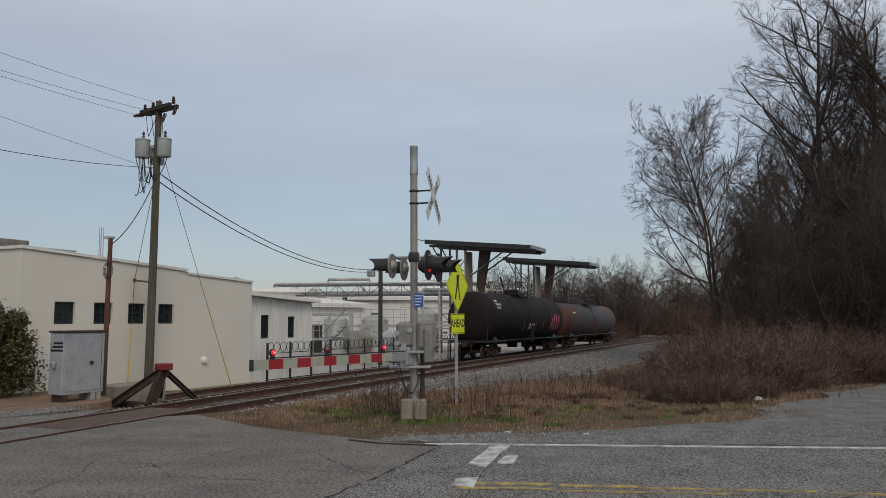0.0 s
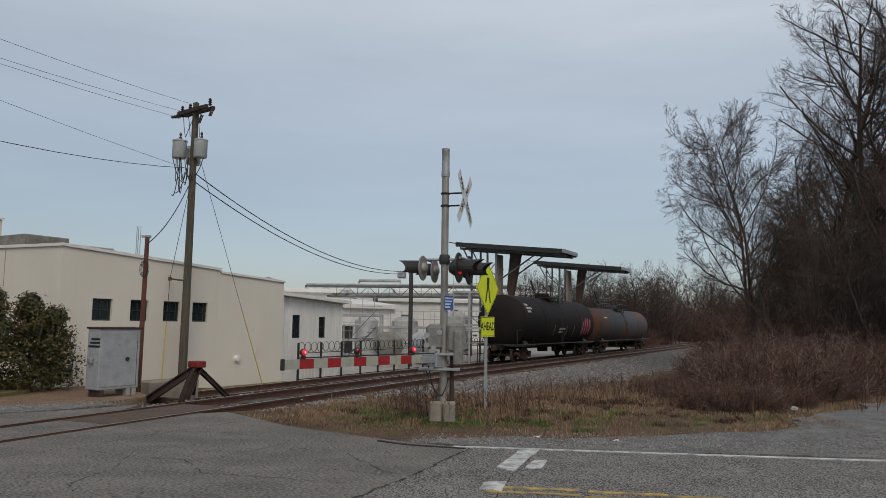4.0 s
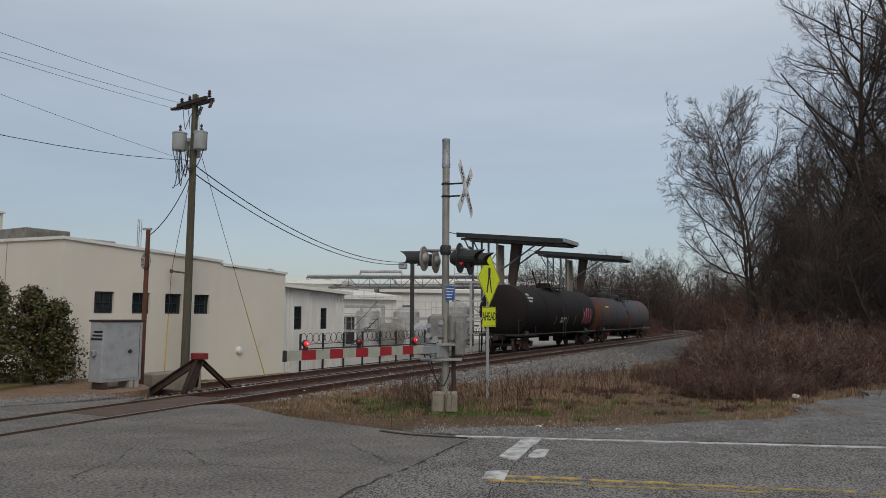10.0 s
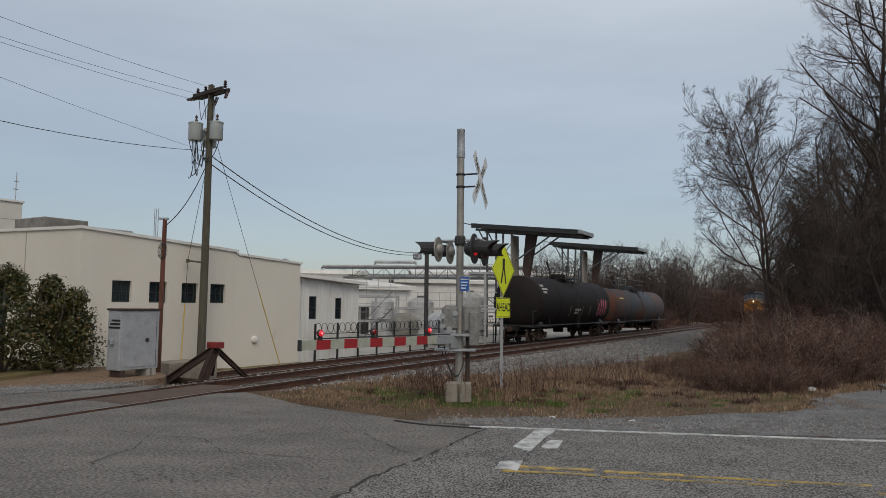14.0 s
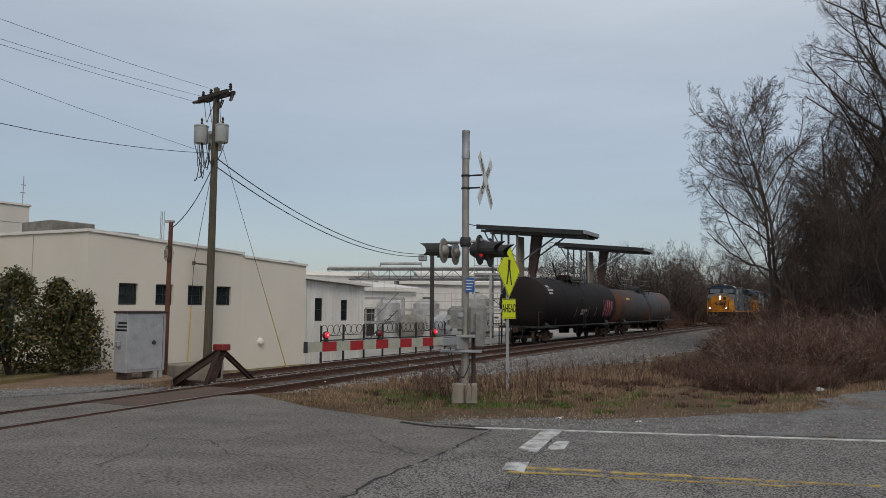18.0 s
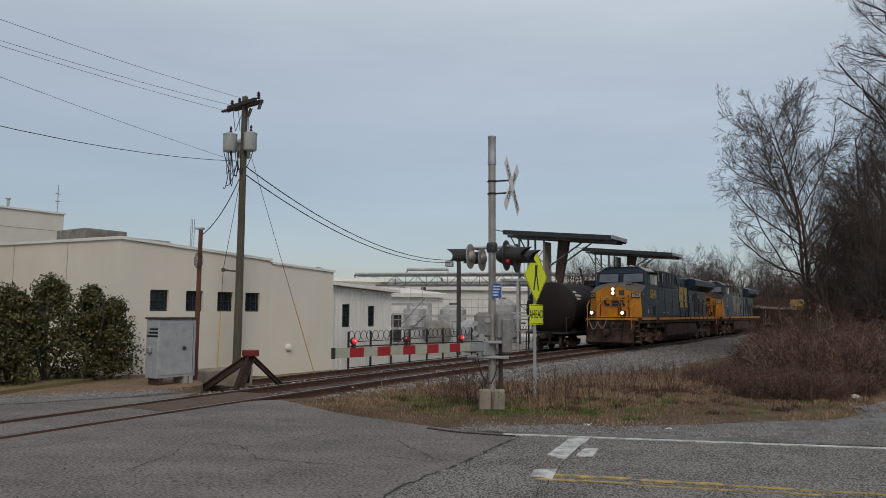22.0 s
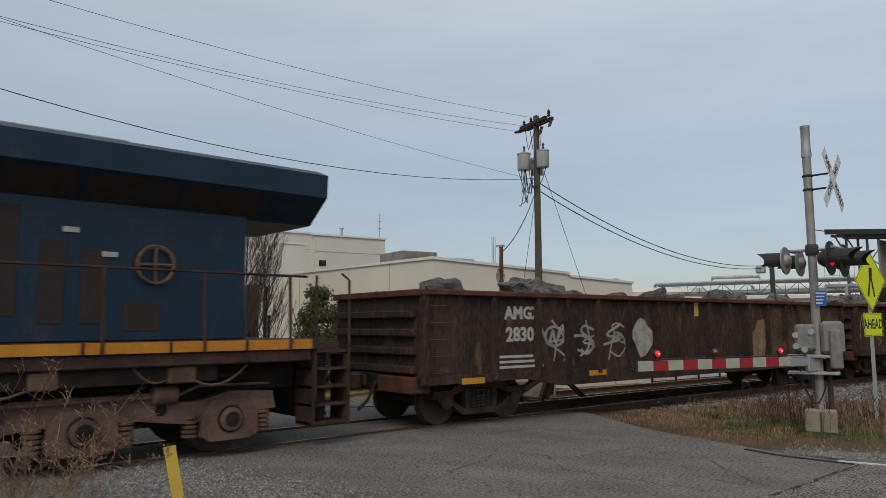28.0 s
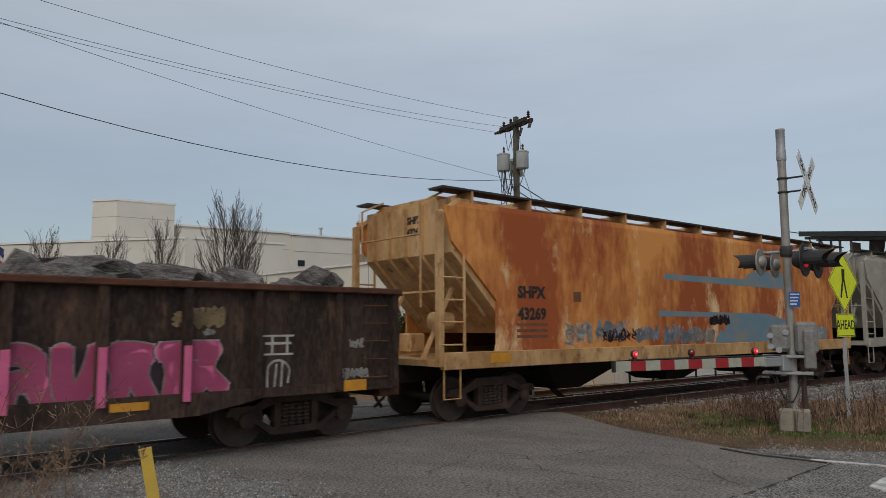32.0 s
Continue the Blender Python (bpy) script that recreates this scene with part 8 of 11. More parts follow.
    for u, z, w, h in ((5.25, 1.75, 1.2, 0.55), (6.8, 1.75, 1.5, 0.75), (8.5, 1.75, 1.6, 1.4), (5.3, 2.5, 1.3, 0.8)):
        pieces("access_panel", ring_frame(Geo(), X(u + w), z, X(u), z + h, 1.48, 1.488, 0.01), GRIME_SHADE if not faded else LOCO_BROWN, root)
    for k in range(8):
        part("vent_knob", Geo().box(X(10.9 + 0.55 * k), hw + 0.014, 2.05 + 0.05 * (k % 3), X(10.98 + 0.55 * k), hw + 0.045, 2.15 + 0.05 * (k % 3), b=0.01), BLACK, root)
    part("caution_label", Geo().box(X(10.75), hw + 0.02, 3.2, X(11.15), hw + 0.026, 3.3), GUARD, root, "small yellow caution label")
    part("caution_label", Geo().box(X(12.5), hw + 0.02, 3.05, X(12.85), hw + 0.026, 3.15), GUARD, root, "small yellow caution label")
    part("caution_label", Geo().box(X(14.3), hw + 0.02, 3.4, X(14.65), hw + 0.026, 3.5), GUARD, root, "small yellow caution label")
    # radiator section with overhanging wings
    rad = Geo().prism([(-1.5, 3.9), (-1.52, 4.26), (-1.2, 4.38), (1.2, 4.38), (1.52, 4.26), (1.5, 3.9), (0.98, 3.5), (-0.98, 3.5)], "x", X(15.0), X(21.75))
    part("radiator_wing", rad, body, root, "overhanging radiator wings")
    for a, b in ((16.9, 18.1), (18.2, 19.4), (19.5, 20.7)):
        part("radiator_screen", Geo().add([(X(a), 1.45, 3.855), (X(b), 1.45, 3.855), (X(b), 1.04, 3.54), (X(a), 1.04, 3.54), (X(a), 1.4, 3.875), (X(b), 1.4, 3.875), (X(b), 1.0, 3.56), (X(a), 1.0, 3.56)], [(0, 1, 2, 3), (4, 5, 6, 7), (0, 1, 5, 4), (1, 2, 6, 5), (2, 3, 7, 6), (3, 0, 4, 7)]), GRILLE, root, "rusty brown radiator screen")
    part("radiator_top", Geo().box(X(15.2), -1.0, 4.38, X(18.8), 1.0, 4.45, b=0.01), ROOFWHITE, root)
    part("rear_hood", Geo().box(X(14.9), -1.02, 1.66, X(20.6), 1.02, 3.7, b=0.02), body, root)
    for a, b, z0, z1 in ((16.0, 16.5, 2.7, 3.3), (16.7, 17.5, 2.0, 3.4), (17.75, 18.05, 1.9, 3.0), (18.25, 18.55, 1.9, 2.9), (18.8, 19.3, 1.8, 2.2)):
        part("louvre", Geo().box(X(a), 1.02, z0, X(b), 1.035, z1, b=0.004), GRILLE, root, "dark louvred door")
    wh = Geo()
    for i in range(16):
        a, b = 2 * math.pi * i / 16, 2 * math.pi * (i + 1) / 16
        wh.tube([(X(19.2) + 0.26 * math.cos(a), 1.1, 2.72 + 0.26 * math.sin(a)), (X(19.2) + 0.26 * math.cos(b), 1.1, 2.72 + 0.26 * math.sin(b))], 0.03, 5)
    for i in range(4):
        a = i * math.pi / 2
        wh.tube([(X(19.2), 1.08, 2.72), (X(19.2) + 0.26 * math.cos(a), 1.1, 2.72 + 0.26 * math.sin(a))], 0.025, 5)
    part("brake_wheel", wh, TRUCK, root, "rusty hand-brake wheel")
    part("rear_panel", Geo().box(X(20.6), -0.95, 1.66, X(20.62), 0.95, 3.6), LOCO_YELLOW if not faded else LOCO_GREY, root)
    for u, z in ((11.2, 2.2), (13.3, 2.1), (15.3, 3.05), (18.0, 3.1), (18.5, 2.8), (6.3, 1.9), (7.2, 1.9), (15.1, 1.95), (10.3, 2.75)):
        part("label_plate", Geo().box(X(u), 1.49 if u < 10.3 else 1.03, z, X(u + 0.2), 1.5 if u < 10.3 else 1.045, z + 0.07), LETTER, root, "small white label")
    logo_shapes(root, LOGO_YELLOW if not faded else LOCO_BLUE, X(11.15), 3.0, 1.38, 3.6, 1, hw + 0.018)
    # side handrail and posts
    part("side_handrail", Geo().tube([(X(9.9), 1.5, 2.62), (X(21.4), 1.5, 2.62)], 0.02, 6), body if not faded else LOCO_BROWN, root, "long side handrail")
    for k in range(9):
        part("rail_post", Geo().tube([(X(10.3 + k * 1.35), 1.55, 1.5), (X(10.3 + k * 1.35), 1.5, 2.62)], 0.026, 6), LOCO_BROWN, root, "rusty handrail post")
    hr = Geo().tube([(X(9.9), -1.5, 2.62), (X(21.4), -1.5, 2.62)], 0.02, 6)
    part("side_handrail", hr, body, root)
    # fuel tank
    ft = Geo().prism([(-1.45, 0.55), (-1.45, 1.25), (1.45, 1.25), (1.45, 0.55), (1.1, 0.22), (-1.1, 0.22)], "x", X(7.2), X(15.2))
    part("fuel_tank", ft, LOCO_BROWN, root, "grimy brown fuel tank")
    part("tank_gauge", Geo().box(X(11.4), 1.45, 0.75, X(11.46), 1.47, 1.15), BROWNSTEEL, root)
    part("bell", Geo().lathe([(0.16, 0.95), (0.13, 1.05), (0.07, 1.2)], "z", (X(7.0), 1.3, 0), 12), LOCO_BROWN, root)
    ar = Geo().lathe([(0.05, X(8.3)), (0.17, X(8.25)), (0.17, X(9.9)), (0.05, X(9.85))], "x", (0, 1.25, 1.4), 12)
    part("air_reservoir", ar, LOCO_BROWN, root)
    part("piping", Geo().tube([(X(7.5), 1.35, 1.32), (X(10), 1.4, 1.28), (X(15), 1.4, 1.3)], 0.03, 5).tube([(X(15.5), 1.3, 1.1), (X(18), 1.36, 1.2), (X(20.5), 1.3, 1.15)], 0.035, 5), GRIME_SHADE, root)
    raise_body(root, X(10.35))
    loco_truck(root, X(4.1))
    loco_truck(root, X(18.3))
    coupler(root, X(0.0), 1)
    coupler(root, X(22.5), -1)
    return root


locomotive("locomotive", 0.0, "5246", False, True, "dark blue and yellow diesel locomotive with lit headlights")
locomotive("locomotive", 22.7, "56", True, False, "blue, grey and yellow diesel locomotive with faded paint")


def blob(cx, cz, w, h, rnd, n=12, rough=0.25):
    return [(cx + w / 2 * math.cos(a) * (1 + rnd.uniform(-rough, rough)), cz + h / 2 * math.sin(a) * (1 + rnd.uniform(-rough, rough))) for a in np.linspace(0, 2 * math.pi, n, endpoint=False)]


GLYPHS = (((0.1, 0.9), (0.05, 0.3), (0.4, 0.0), (0.9, 0.25), (0.85, 0.75), (0.5, 1.0), (0.15, 0.8)),
          ((0.9, 0.9), (0.4, 1.0), (0.1, 0.75), (0.5, 0.5), (0.9, 0.25), (0.5, 0.0), (0.05, 0.15)),
          ((0.05, 0.0), (0.2, 0.7), (0.5, 1.0), (0.8, 0.7), (0.95, 0.0)),
          ((0.1, 1.0), (0.15, 0.3), (0.45, 0.0), (0.8, 0.2), (0.95, 1.0)),
          ((0.0, 0.85), (0.3, 0.2), (0.5, 0.8), (0.7, 0.15), (1.0, 0.95)),
          ((0.5, 1.0), (0.3, 0.5), (0.55, 0.1), (0.9, 0.2)),
          ((0.05, 0.55), (0.5, 0.62), (1.0, 0.45)),
          ((0.9, 1.0), (0.2, 0.55), (0.9, 0.4), (0.1, 0.0)))


def stroke(geo, pts, t, y, k=0):
    """One painted line through the points, rounded off between them."""
    pts = [Vector(p) for p in pts]
    ext = [pts[0] * 2 - pts[1]] + pts + [pts[-1] * 2 - pts[-2]]
    out = []
    for a, b, c, d in zip(ext, ext[1:], ext[2:], ext[3:]):
        for i in range(4):
            f = i / 4
            out.append(0.5 * (2 * b + (c - a) * f + (2 * a - 5 * b + 4 * c - d) * f * f + (3 * b - a - 3 * c + d) * f ** 3))
    out.append(pts[-1])
    for p, q in zip(out, out[1:]):
        d = q - p
        if d.length < 0.004:
            continue
        e, nn = d.normalized() * t * 0.3, Vector((-d.y, d.x)).normalized() * t / 2
        geo.prism([tuple(p + nn - e), tuple(q + nn + e), tuple(q - nn + e), tuple(p - nn - e)], "y", y, y + 0.003 + 0.0002 * k)


def scribble(geo, cx, cz, w, h, y, rnd, strokes=6, t=0.03):
    """Loose letter-like strokes of unreadable sprayed tags, set side by side with flourishes over them."""
    n = max(1, round(w / (0.62 * h)))
    k = 0
    for i in range(n):
        gw = w / n
        for g in rnd.sample(GLYPHS, max(3, strokes // (3 * n))):
            k += 1
            sx, sz = rnd.uniform(0.6, 1.05) * gw, rnd.uniform(0.45, 1.0) * h
            ox, oz = cx - w / 2 + i * gw + rnd.uniform(-0.1, 0.25) * gw, cz - h / 2 + rnd.uniform(0, 1) * (h - sz)
            lean = rnd.uniform(-0.25, 0.1)
            mirror = rnd.random() < 0.5
            stroke(geo, [(ox + sx * ((1 - a) if mirror else a) + lean * sz * b, oz + sz * b) for a, b in ((a + rnd.uniform(-0.08, 0.08), b + rnd.uniform(-0.08, 0.08)) for a, b in g)], t * rnd.uniform(0.7, 1.4), y, k)


def tag(root, X, u, z, w, h, mt, rnd, t=0.026, strokes=12, words="sprayed scrawl", y=None):
    g = Geo()
    scribble(g, X(u), z, w, h, Y_SIDE if y is None else y, rnd, strokes, t)
    tagged(part("spray_tag", g, mt, root, words), kind="stuff")


def line_tag(root, X, mt, t, words, *lines):
    """A painted figure drawn by given lines of (place along the side, height)."""
    g = Geo()
    for k, pts in enumerate(lines):
        stroke(g, [(X(a), b) for a, b in pts], t, Y_SIDE, k)
    tagged(part("spray_tag", g, mt, root, words), kind="stuff")


Y_SIDE = 1.431


def rock(rnd, r):
    bm = bmesh.new()
    bmesh.ops.create_icosphere(bm, subdivisions=3, radius=1)
    s = Vector((rnd.uniform(0.8, 1.4), rnd.uniform(0.7, 1.0), rnd.uniform(0.45, 0.8))) * r
    k = rnd.uniform(0, 50)
    for v in bm.verts:
        q = v.co.copy()
        d = 1 + 0.5 * noise.noise(q * 1.3 + Vector((k, 0, 0))) + 0.3 * noise.noise(q * 3.3 + Vector((0, k, 0)))
        v.co = Vector((round(q.x * d * 2.2) / 2.2 * 0.45 + q.x * d * 0.55, round(q.y * d * 2) / 2 * 0.4 + q.y * d * 0.6, round(q.z * d * 2) / 2 * 0.5 + q.z * d * 0.5))
        v.co = Vector((v.co.x * s.x, v.co.y * s.y, v.co.z * s.z))
    me = bpy.data.meshes.new("rock")
    bm.to_mesh(me)
    bm.free()
    me.materials.append(ROCK)
    return me


ROCKS = [rock(random.Random(20 + i), 0.5) for i in range(7)]


POSTS_THIRD = [83.5, 85.0, 86.13, 87.17, 88.2, 89.23, 90.36, 91.46, 92.53, 93.63, 94.76, 95.85, 97.3]


def gondola(u0, u1, posts, marks, paint, big_rocks, label):
    """u0, u1: ends of the body. paint(root, X, y) adds what is painted on the side."""
    front, rear = u0 - 0.55, u1 + 0.55
    L = rear - front
    root = vehicle("gondola", front, L, label, "gondola wagon", "gondola wagons of the train")
    X = lambda u: L / 2 - (u - front)
    top, bot = 2.5, 0.8
    for s in (-1, 1):
        side = Geo().box(X(u0), s * 1.38, bot, X(u1), s * 1.43, top)
        part("side_sheet", side, GON_BROWN, root, "dark brown steel side")
        for u in [u0 + 0.08] + posts + [u1 - 0.08]:
            w = 0.075
            part("side_post", Geo().prism([(X(u) - w, s * 1.43), (X(u) - w * 0.75, s * 1.53), (X(u) + w * 0.75, s * 1.53), (X(u) + w, s * 1.43)], "z", bot + 0.03, top - 0.08), GON_BROWN, root)
        part("top_chord", Geo().box(X(u0 - 0.02), s * 1.36, top - 0.1, X(u1 + 0.02), s * 1.56, top, b=0.015), GON_RUST, root, "rusty top rail")
        part("side_sill", Geo().prism([(X(u0), bot), (X(u0), bot + 0.14), (X(u1), bot + 0.14), (X(u1), bot), (X(u1 - 2.6), bot), (X(u1 - 3.6), bot - 0.18), (X(u0 + 3.6), bot - 0.18), (X(u0 + 2.6), bot)], "y", s * 1.36, s * 1.5), GON_BROWN, root)
        lad = Geo()
        for u in (u0 + 0.2, u1 - 0.75):
            for k in range(5):
                lad.tube([(X(u), s * 1.5, bot + 0.2 + k * 0.3), (X(u + 0.5), s * 1.5, bot + 0.2 + k * 0.3)], 0.014, 5)
        pieces("grab_iron", lad, GON_RUST, root)
    for u, d in ((u0, 1), (u1, -1)):
        part("end_sheet", Geo().box(X(u), -1.4, bot, X(u + 0.05 * d), 1.4, top - 0.02), GON_BROWN, root)
        for k in range(4):
            part("end_rib", Geo().box(X(u), -1.35, bot + 0.2 + 0.33 * k, X(u - 0.13 * d), 1.35, bot + 0.34 + 0.33 * k, b=0.02), GON_BROWN, root)
        part("end_chord", Geo().box(X(u + 0.06 * d), -1.5, top - 0.12, X(u - 0.1 * d), 1.5, top, b=0.015), GON_RUST, root)
        part("end_sill", Geo().box(X(u + 0.3 * d), -1.35, bot - 0.15, X(u - 0.15 * d), 1.35, bot + 0.15, b=0.02), GON_RUST, root)
    part("floor", Geo().box(X(u0), -1.38, bot + 0.05, X(u1), 1.38, bot + 0.15), GON_BROWN, root)
    part("centre_sill", Geo().box(X(front + 0.3), -0.3, 0.7, X(rear - 0.3), 0.3, 0.98), GRIME_SHADE, root)
    part("brake_rigging", Geo().box(X((u0 + u1) / 2 - 0.5), 0.5, 0.55, X((u0 + u1) / 2 + 0.3), 1.0, 0.9, b=0.03).tube([(X(u0 + 3.2), 0.9, 0.72), (X(u1 - 3.2), 0.9, 0.72)], 0.02, 5), GON_RUST, root)
    # load of broken rock
    part("load_bed", Geo().box(X(u0 + 0.1), -1.36, bot + 0.15, X(u1 - 0.1), 1.36, 2.32), ROCK, root, "bed of broken rock", )
    rnd = random.Random(int(u0))
    for k in range(big_rocks):
        ob = new("rock", ROCKS[rnd.randrange(len(ROCKS))])
        ob.parent = root
        u = u0 + 0.7 + (u1 - u0 - 1.4) * (k + rnd.uniform(0.1, 0.9)) / big_rocks
        sc = rnd.uniform(0.55, 1.15)
        ob.matrix_basis = Matrix.LocRotScale((X(u), rnd.uniform(-0.7, 0.85), 2.33 + 0.12 * sc), Euler((rnd.uniform(-0.4, 0.4), rnd.uniform(-0.4, 0.4), rnd.uniform(0, 6))), (sc, sc, sc))
    freight_truck(root, X(u0 + 1.75))
    freight_truck(root, X(u1 - 1.75))
    coupler(root, X(front), 1)
    coupler(root, X(rear), -1)
    paint(root, X)
    flip = pose(0, 0, 0, 90, 0, 180)
    for u, z, h, text in marks:
        lettering("car_mark", text, h, LETTER, root, Matrix.Translation((X(u), 1.432, z)) @ flip, align="LEFT", bold=0.012)
    return root


def tape(root, X, us, z=0.98, w=0.55):
    for u in us:
        part("reflective_tape", Geo().box(X(u), 1.505, z, X(u + w), 1.511, z + 0.11), ORANGE_TAPE, root, "orange reflective strip")


def paint_first(root, X):
    tape(root, X, (47.4, 50.9, 53.8, 55.8, 59.2, 61.6), 0.78)
    rnd = random.Random(1)
    for u, w in ((50.0, 0.62), (50.92, 0.75), (51.9, 0.78)):
        tag(root, X, u, 1.52, w, 0.85, GRAF_WHITE, rnd, 0.045, 14, "white sprayed scrawl")
    g = Geo().prism(blob(X(52.87), 1.55, 0.7, 0.8, rnd, 14, 0.18), "y", Y_SIDE, Y_SIDE + 0.004)
    part("spray_tag", g, GRAF_WHITE, root, "rounded white sprayed shape")
    part("bare_patch", Geo().prism([(X(57.65), 0.85), (X(57.65), 1.6), (X(57.85), 1.7), (X(58.0), 1.95), (X(58.35), 1.98), (X(58.4), 1.4), (X(58.25), 0.85)], "y", Y_SIDE, Y_SIDE + 0.003), GRAF_TAN, root, "bare tan paint patch")
    for k in range(3):
        part("stencil", Geo().box(X(48.4), Y_SIDE, 1.02 + k * 0.1, X(49.6 - 0.15 * k), Y_SIDE + 0.003, 1.07 + k * 0.1), LETTER, root, "small white stencilled lines")
    for k in range(4):
        part("stencil", Geo().box(X(62.0), Y_SIDE, 1.35 + k * 0.13, X(62.35), Y_SIDE + 0.003, 1.42 + k * 0.13), GRAF_TAN, root, "small stencilled lines")
    for a, b in ((58.54, 59.33), (59.53, 60.08), (60.28, 61.3), (61.5, 62.9)):
        part("worn_panel", Geo().box(X(a), 1.43, 0.97, X(b), 1.4306, 2.36), WORN_PANEL, root, "worn tan-brown panel between posts")
    part("stencil_box", Geo().box(X(60.9), Y_SIDE, 1.1, X(61.35), Y_SIDE + 0.003, 1.32), GRAF_TAN, root)
    part("yellow_tag", Geo().box(X(54.98), Y_SIDE, 2.05, X(55.16), Y_SIDE + 0.004, 2.4), GUARD, root, "yellow paint daub")


def paint_second(root, X):
    rnd = random.Random(2)
    # pale patch sprayed in rows, with dark runs between them
    edge = [(66.45, 1.48), (66.62, 1.58), (66.72, 1.78), (66.84, 1.87), (67.0, 1.86), (67.08, 1.74), (67.1, 1.5), (67.2, 1.38), (67.36, 1.28), (67.37, 1.1), (67.25, 0.98), (67.2, 0.87), (66.98, 0.85), (66.95, 0.94), (66.6, 1.0), (66.5, 1.12)]
    part("spray_tag", Geo().prism([(X(a), b) for a, b in edge], "y", Y_SIDE, Y_SIDE + 0.004), GRAF_PALE, root, "pale blue-grey sprayed patch")
    g = Geo()
    for k in range(11):
        z = 0.95 + k * 0.082
        a, b = (66.55 if z < 1.55 else 66.74) + rnd.uniform(0, 0.15), (67.33 if z < 1.35 else 67.05) - rnd.uniform(0, 0.2)
        stroke(g, [(X(a), z + 0.02), (X((a + b) / 2), z - 0.01), (X(b), z - 0.05 + rnd.uniform(-0.02, 0.02))], 0.022, Y_SIDE + 0.002, k)
    tagged(part("spray_lines", g, GON_BROWN, root, "dark gaps between sprayed rows"), kind="stuff")
    line_tag(root, X, GRAF_WHITE, 0.04, "white edge of the sprayed patch", [(67.3, 1.4), (67.42, 1.2), (67.36, 0.98), (67.2, 0.86), (66.95, 0.93), (66.55, 1.02)])
    for u, z, w, h, mt, t in ((65.0, 1.75, 0.9, 1.0, GRAF_WHITE, 0.02), (65.8, 1.4, 0.6, 0.9, GRAF_TAN, 0.02), (67.8, 1.45, 0.5, 0.4, GRAF_TAN, 0.022), (67.8, 1.25, 0.55, 0.2, GRAF_RED, 0.03), (67.8, 1.02, 0.52, 0.32, GRAF_WHITE, 0.028), (68.45, 0.86, 0.6, 0.2, GRAF_PALE, 0.014),
                              (68.8, 1.36, 0.5, 0.42, GRAF_OCHRE, 0.026), (68.82, 1.2, 0.45, 0.5, GRAF_WHITE, 0.016), (69.55, 1.46, 0.55, 0.32, GRAF_WHITE, 0.03), (69.6, 1.32, 0.6, 0.35, GRAF_OCHRE, 0.026), (70.6, 1.58, 0.3, 0.22, GRAF_RED, 0.05), (70.8, 1.45, 0.35, 0.16, GRAF_RED, 0.03),
                              (70.62, 1.1, 0.68, 0.42, GRAF_WHITE, 0.034), (71.45, 1.72, 0.4, 0.3, GRAF_WHITE, 0.018), (72.65, 1.05, 0.3, 0.35, GRAF_PALE, 0.035), (73.65, 1.1, 0.45, 0.4, GRAF_OCHRE, 0.035), (73.75, 1.72, 0.55, 0.35, GRAF_TAN, 0.02),
                              (72.6, 1.2, 0.5, 0.4, GRAF_WHITE, 0.02), (74.75, 1.1, 0.4, 0.4, GRAF_PALE, 0.03), (75.75, 1.5, 0.6, 0.5, GRAF_WHITE, 0.016), (75.75, 1.1, 0.6, 0.5, GRAF_RED, 0.016), (76.75, 1.75, 0.5, 0.4, GRAF_PALE, 0.018), (77.7, 1.0, 0.6, 0.3, GRAF_OCHRE, 0.024), (75.6, 1.3, 0.6, 0.9, GRAF_TAN, 0.016), (76.3, 1.4, 0.3, 0.7, GRAF_WHITE, 0.022), (76.75, 1.2, 0.45, 0.7, GRAF_TAN, 0.02), (77.6, 1.2, 0.5, 0.3, GRAF_WHITE, 0.022), (77.55, 1.6, 0.4, 0.3, GRAF_RED, 0.03), (77.5, 2.15, 0.5, 0.4, GRAF_WHITE, 0.024),
                              (78.5, 1.5, 0.6, 0.5, GRAF_WHITE, 0.034), (78.55, 1.1, 0.65, 0.36, GRAF_WHITE, 0.028), (78.4, 2.2, 0.8, 0.3, GRAF_WHITE, 0.024), (79.6, 1.6, 0.5, 0.6, GRAF_WHITE, 0.04), (79.75, 1.05, 0.6, 0.4, GRAF_OCHRE, 0.035), (79.5, 2.2, 0.7, 0.3, GRAF_WHITE, 0.024)):
        tag(root, X, u, z, w, h, mt, rnd, t)
    line_tag(root, X, GRAF_WHITE, 0.036, "looping white sprayed line", [(71.5, 1.5), (71.4, 1.3), (71.36, 1.02), (71.55, 0.92), (71.85, 0.95), (71.98, 1.05), (71.88, 1.3), (71.84, 1.55), (72.0, 1.55)], [(71.5, 1.08), (71.75, 1.1)])
    line_tag(root, X, GRAF_TAN, 0.04, "tan sprayed arch", [(73.46, 1.5), (73.5, 1.75), (73.72, 1.92), (73.98, 1.84), (74.08, 1.6), (74.02, 1.3)], [(73.46, 1.4), (73.5, 1.0), (73.65, 0.9), (73.9, 0.95)])
    line_tag(root, X, GRAF_WHITE, 0.036, "tall white sprayed loops", [(74.45, 1.42), (74.62, 1.44), (74.95, 1.56), (74.98, 1.76), (74.72, 1.84), (74.5, 1.7), (74.46, 1.5)], [(74.45, 1.15), (74.55, 1.32), (74.85, 1.32), (75.0, 1.1), (74.98, 0.9), (74.7, 0.88), (74.48, 1.0), (74.45, 1.15)])
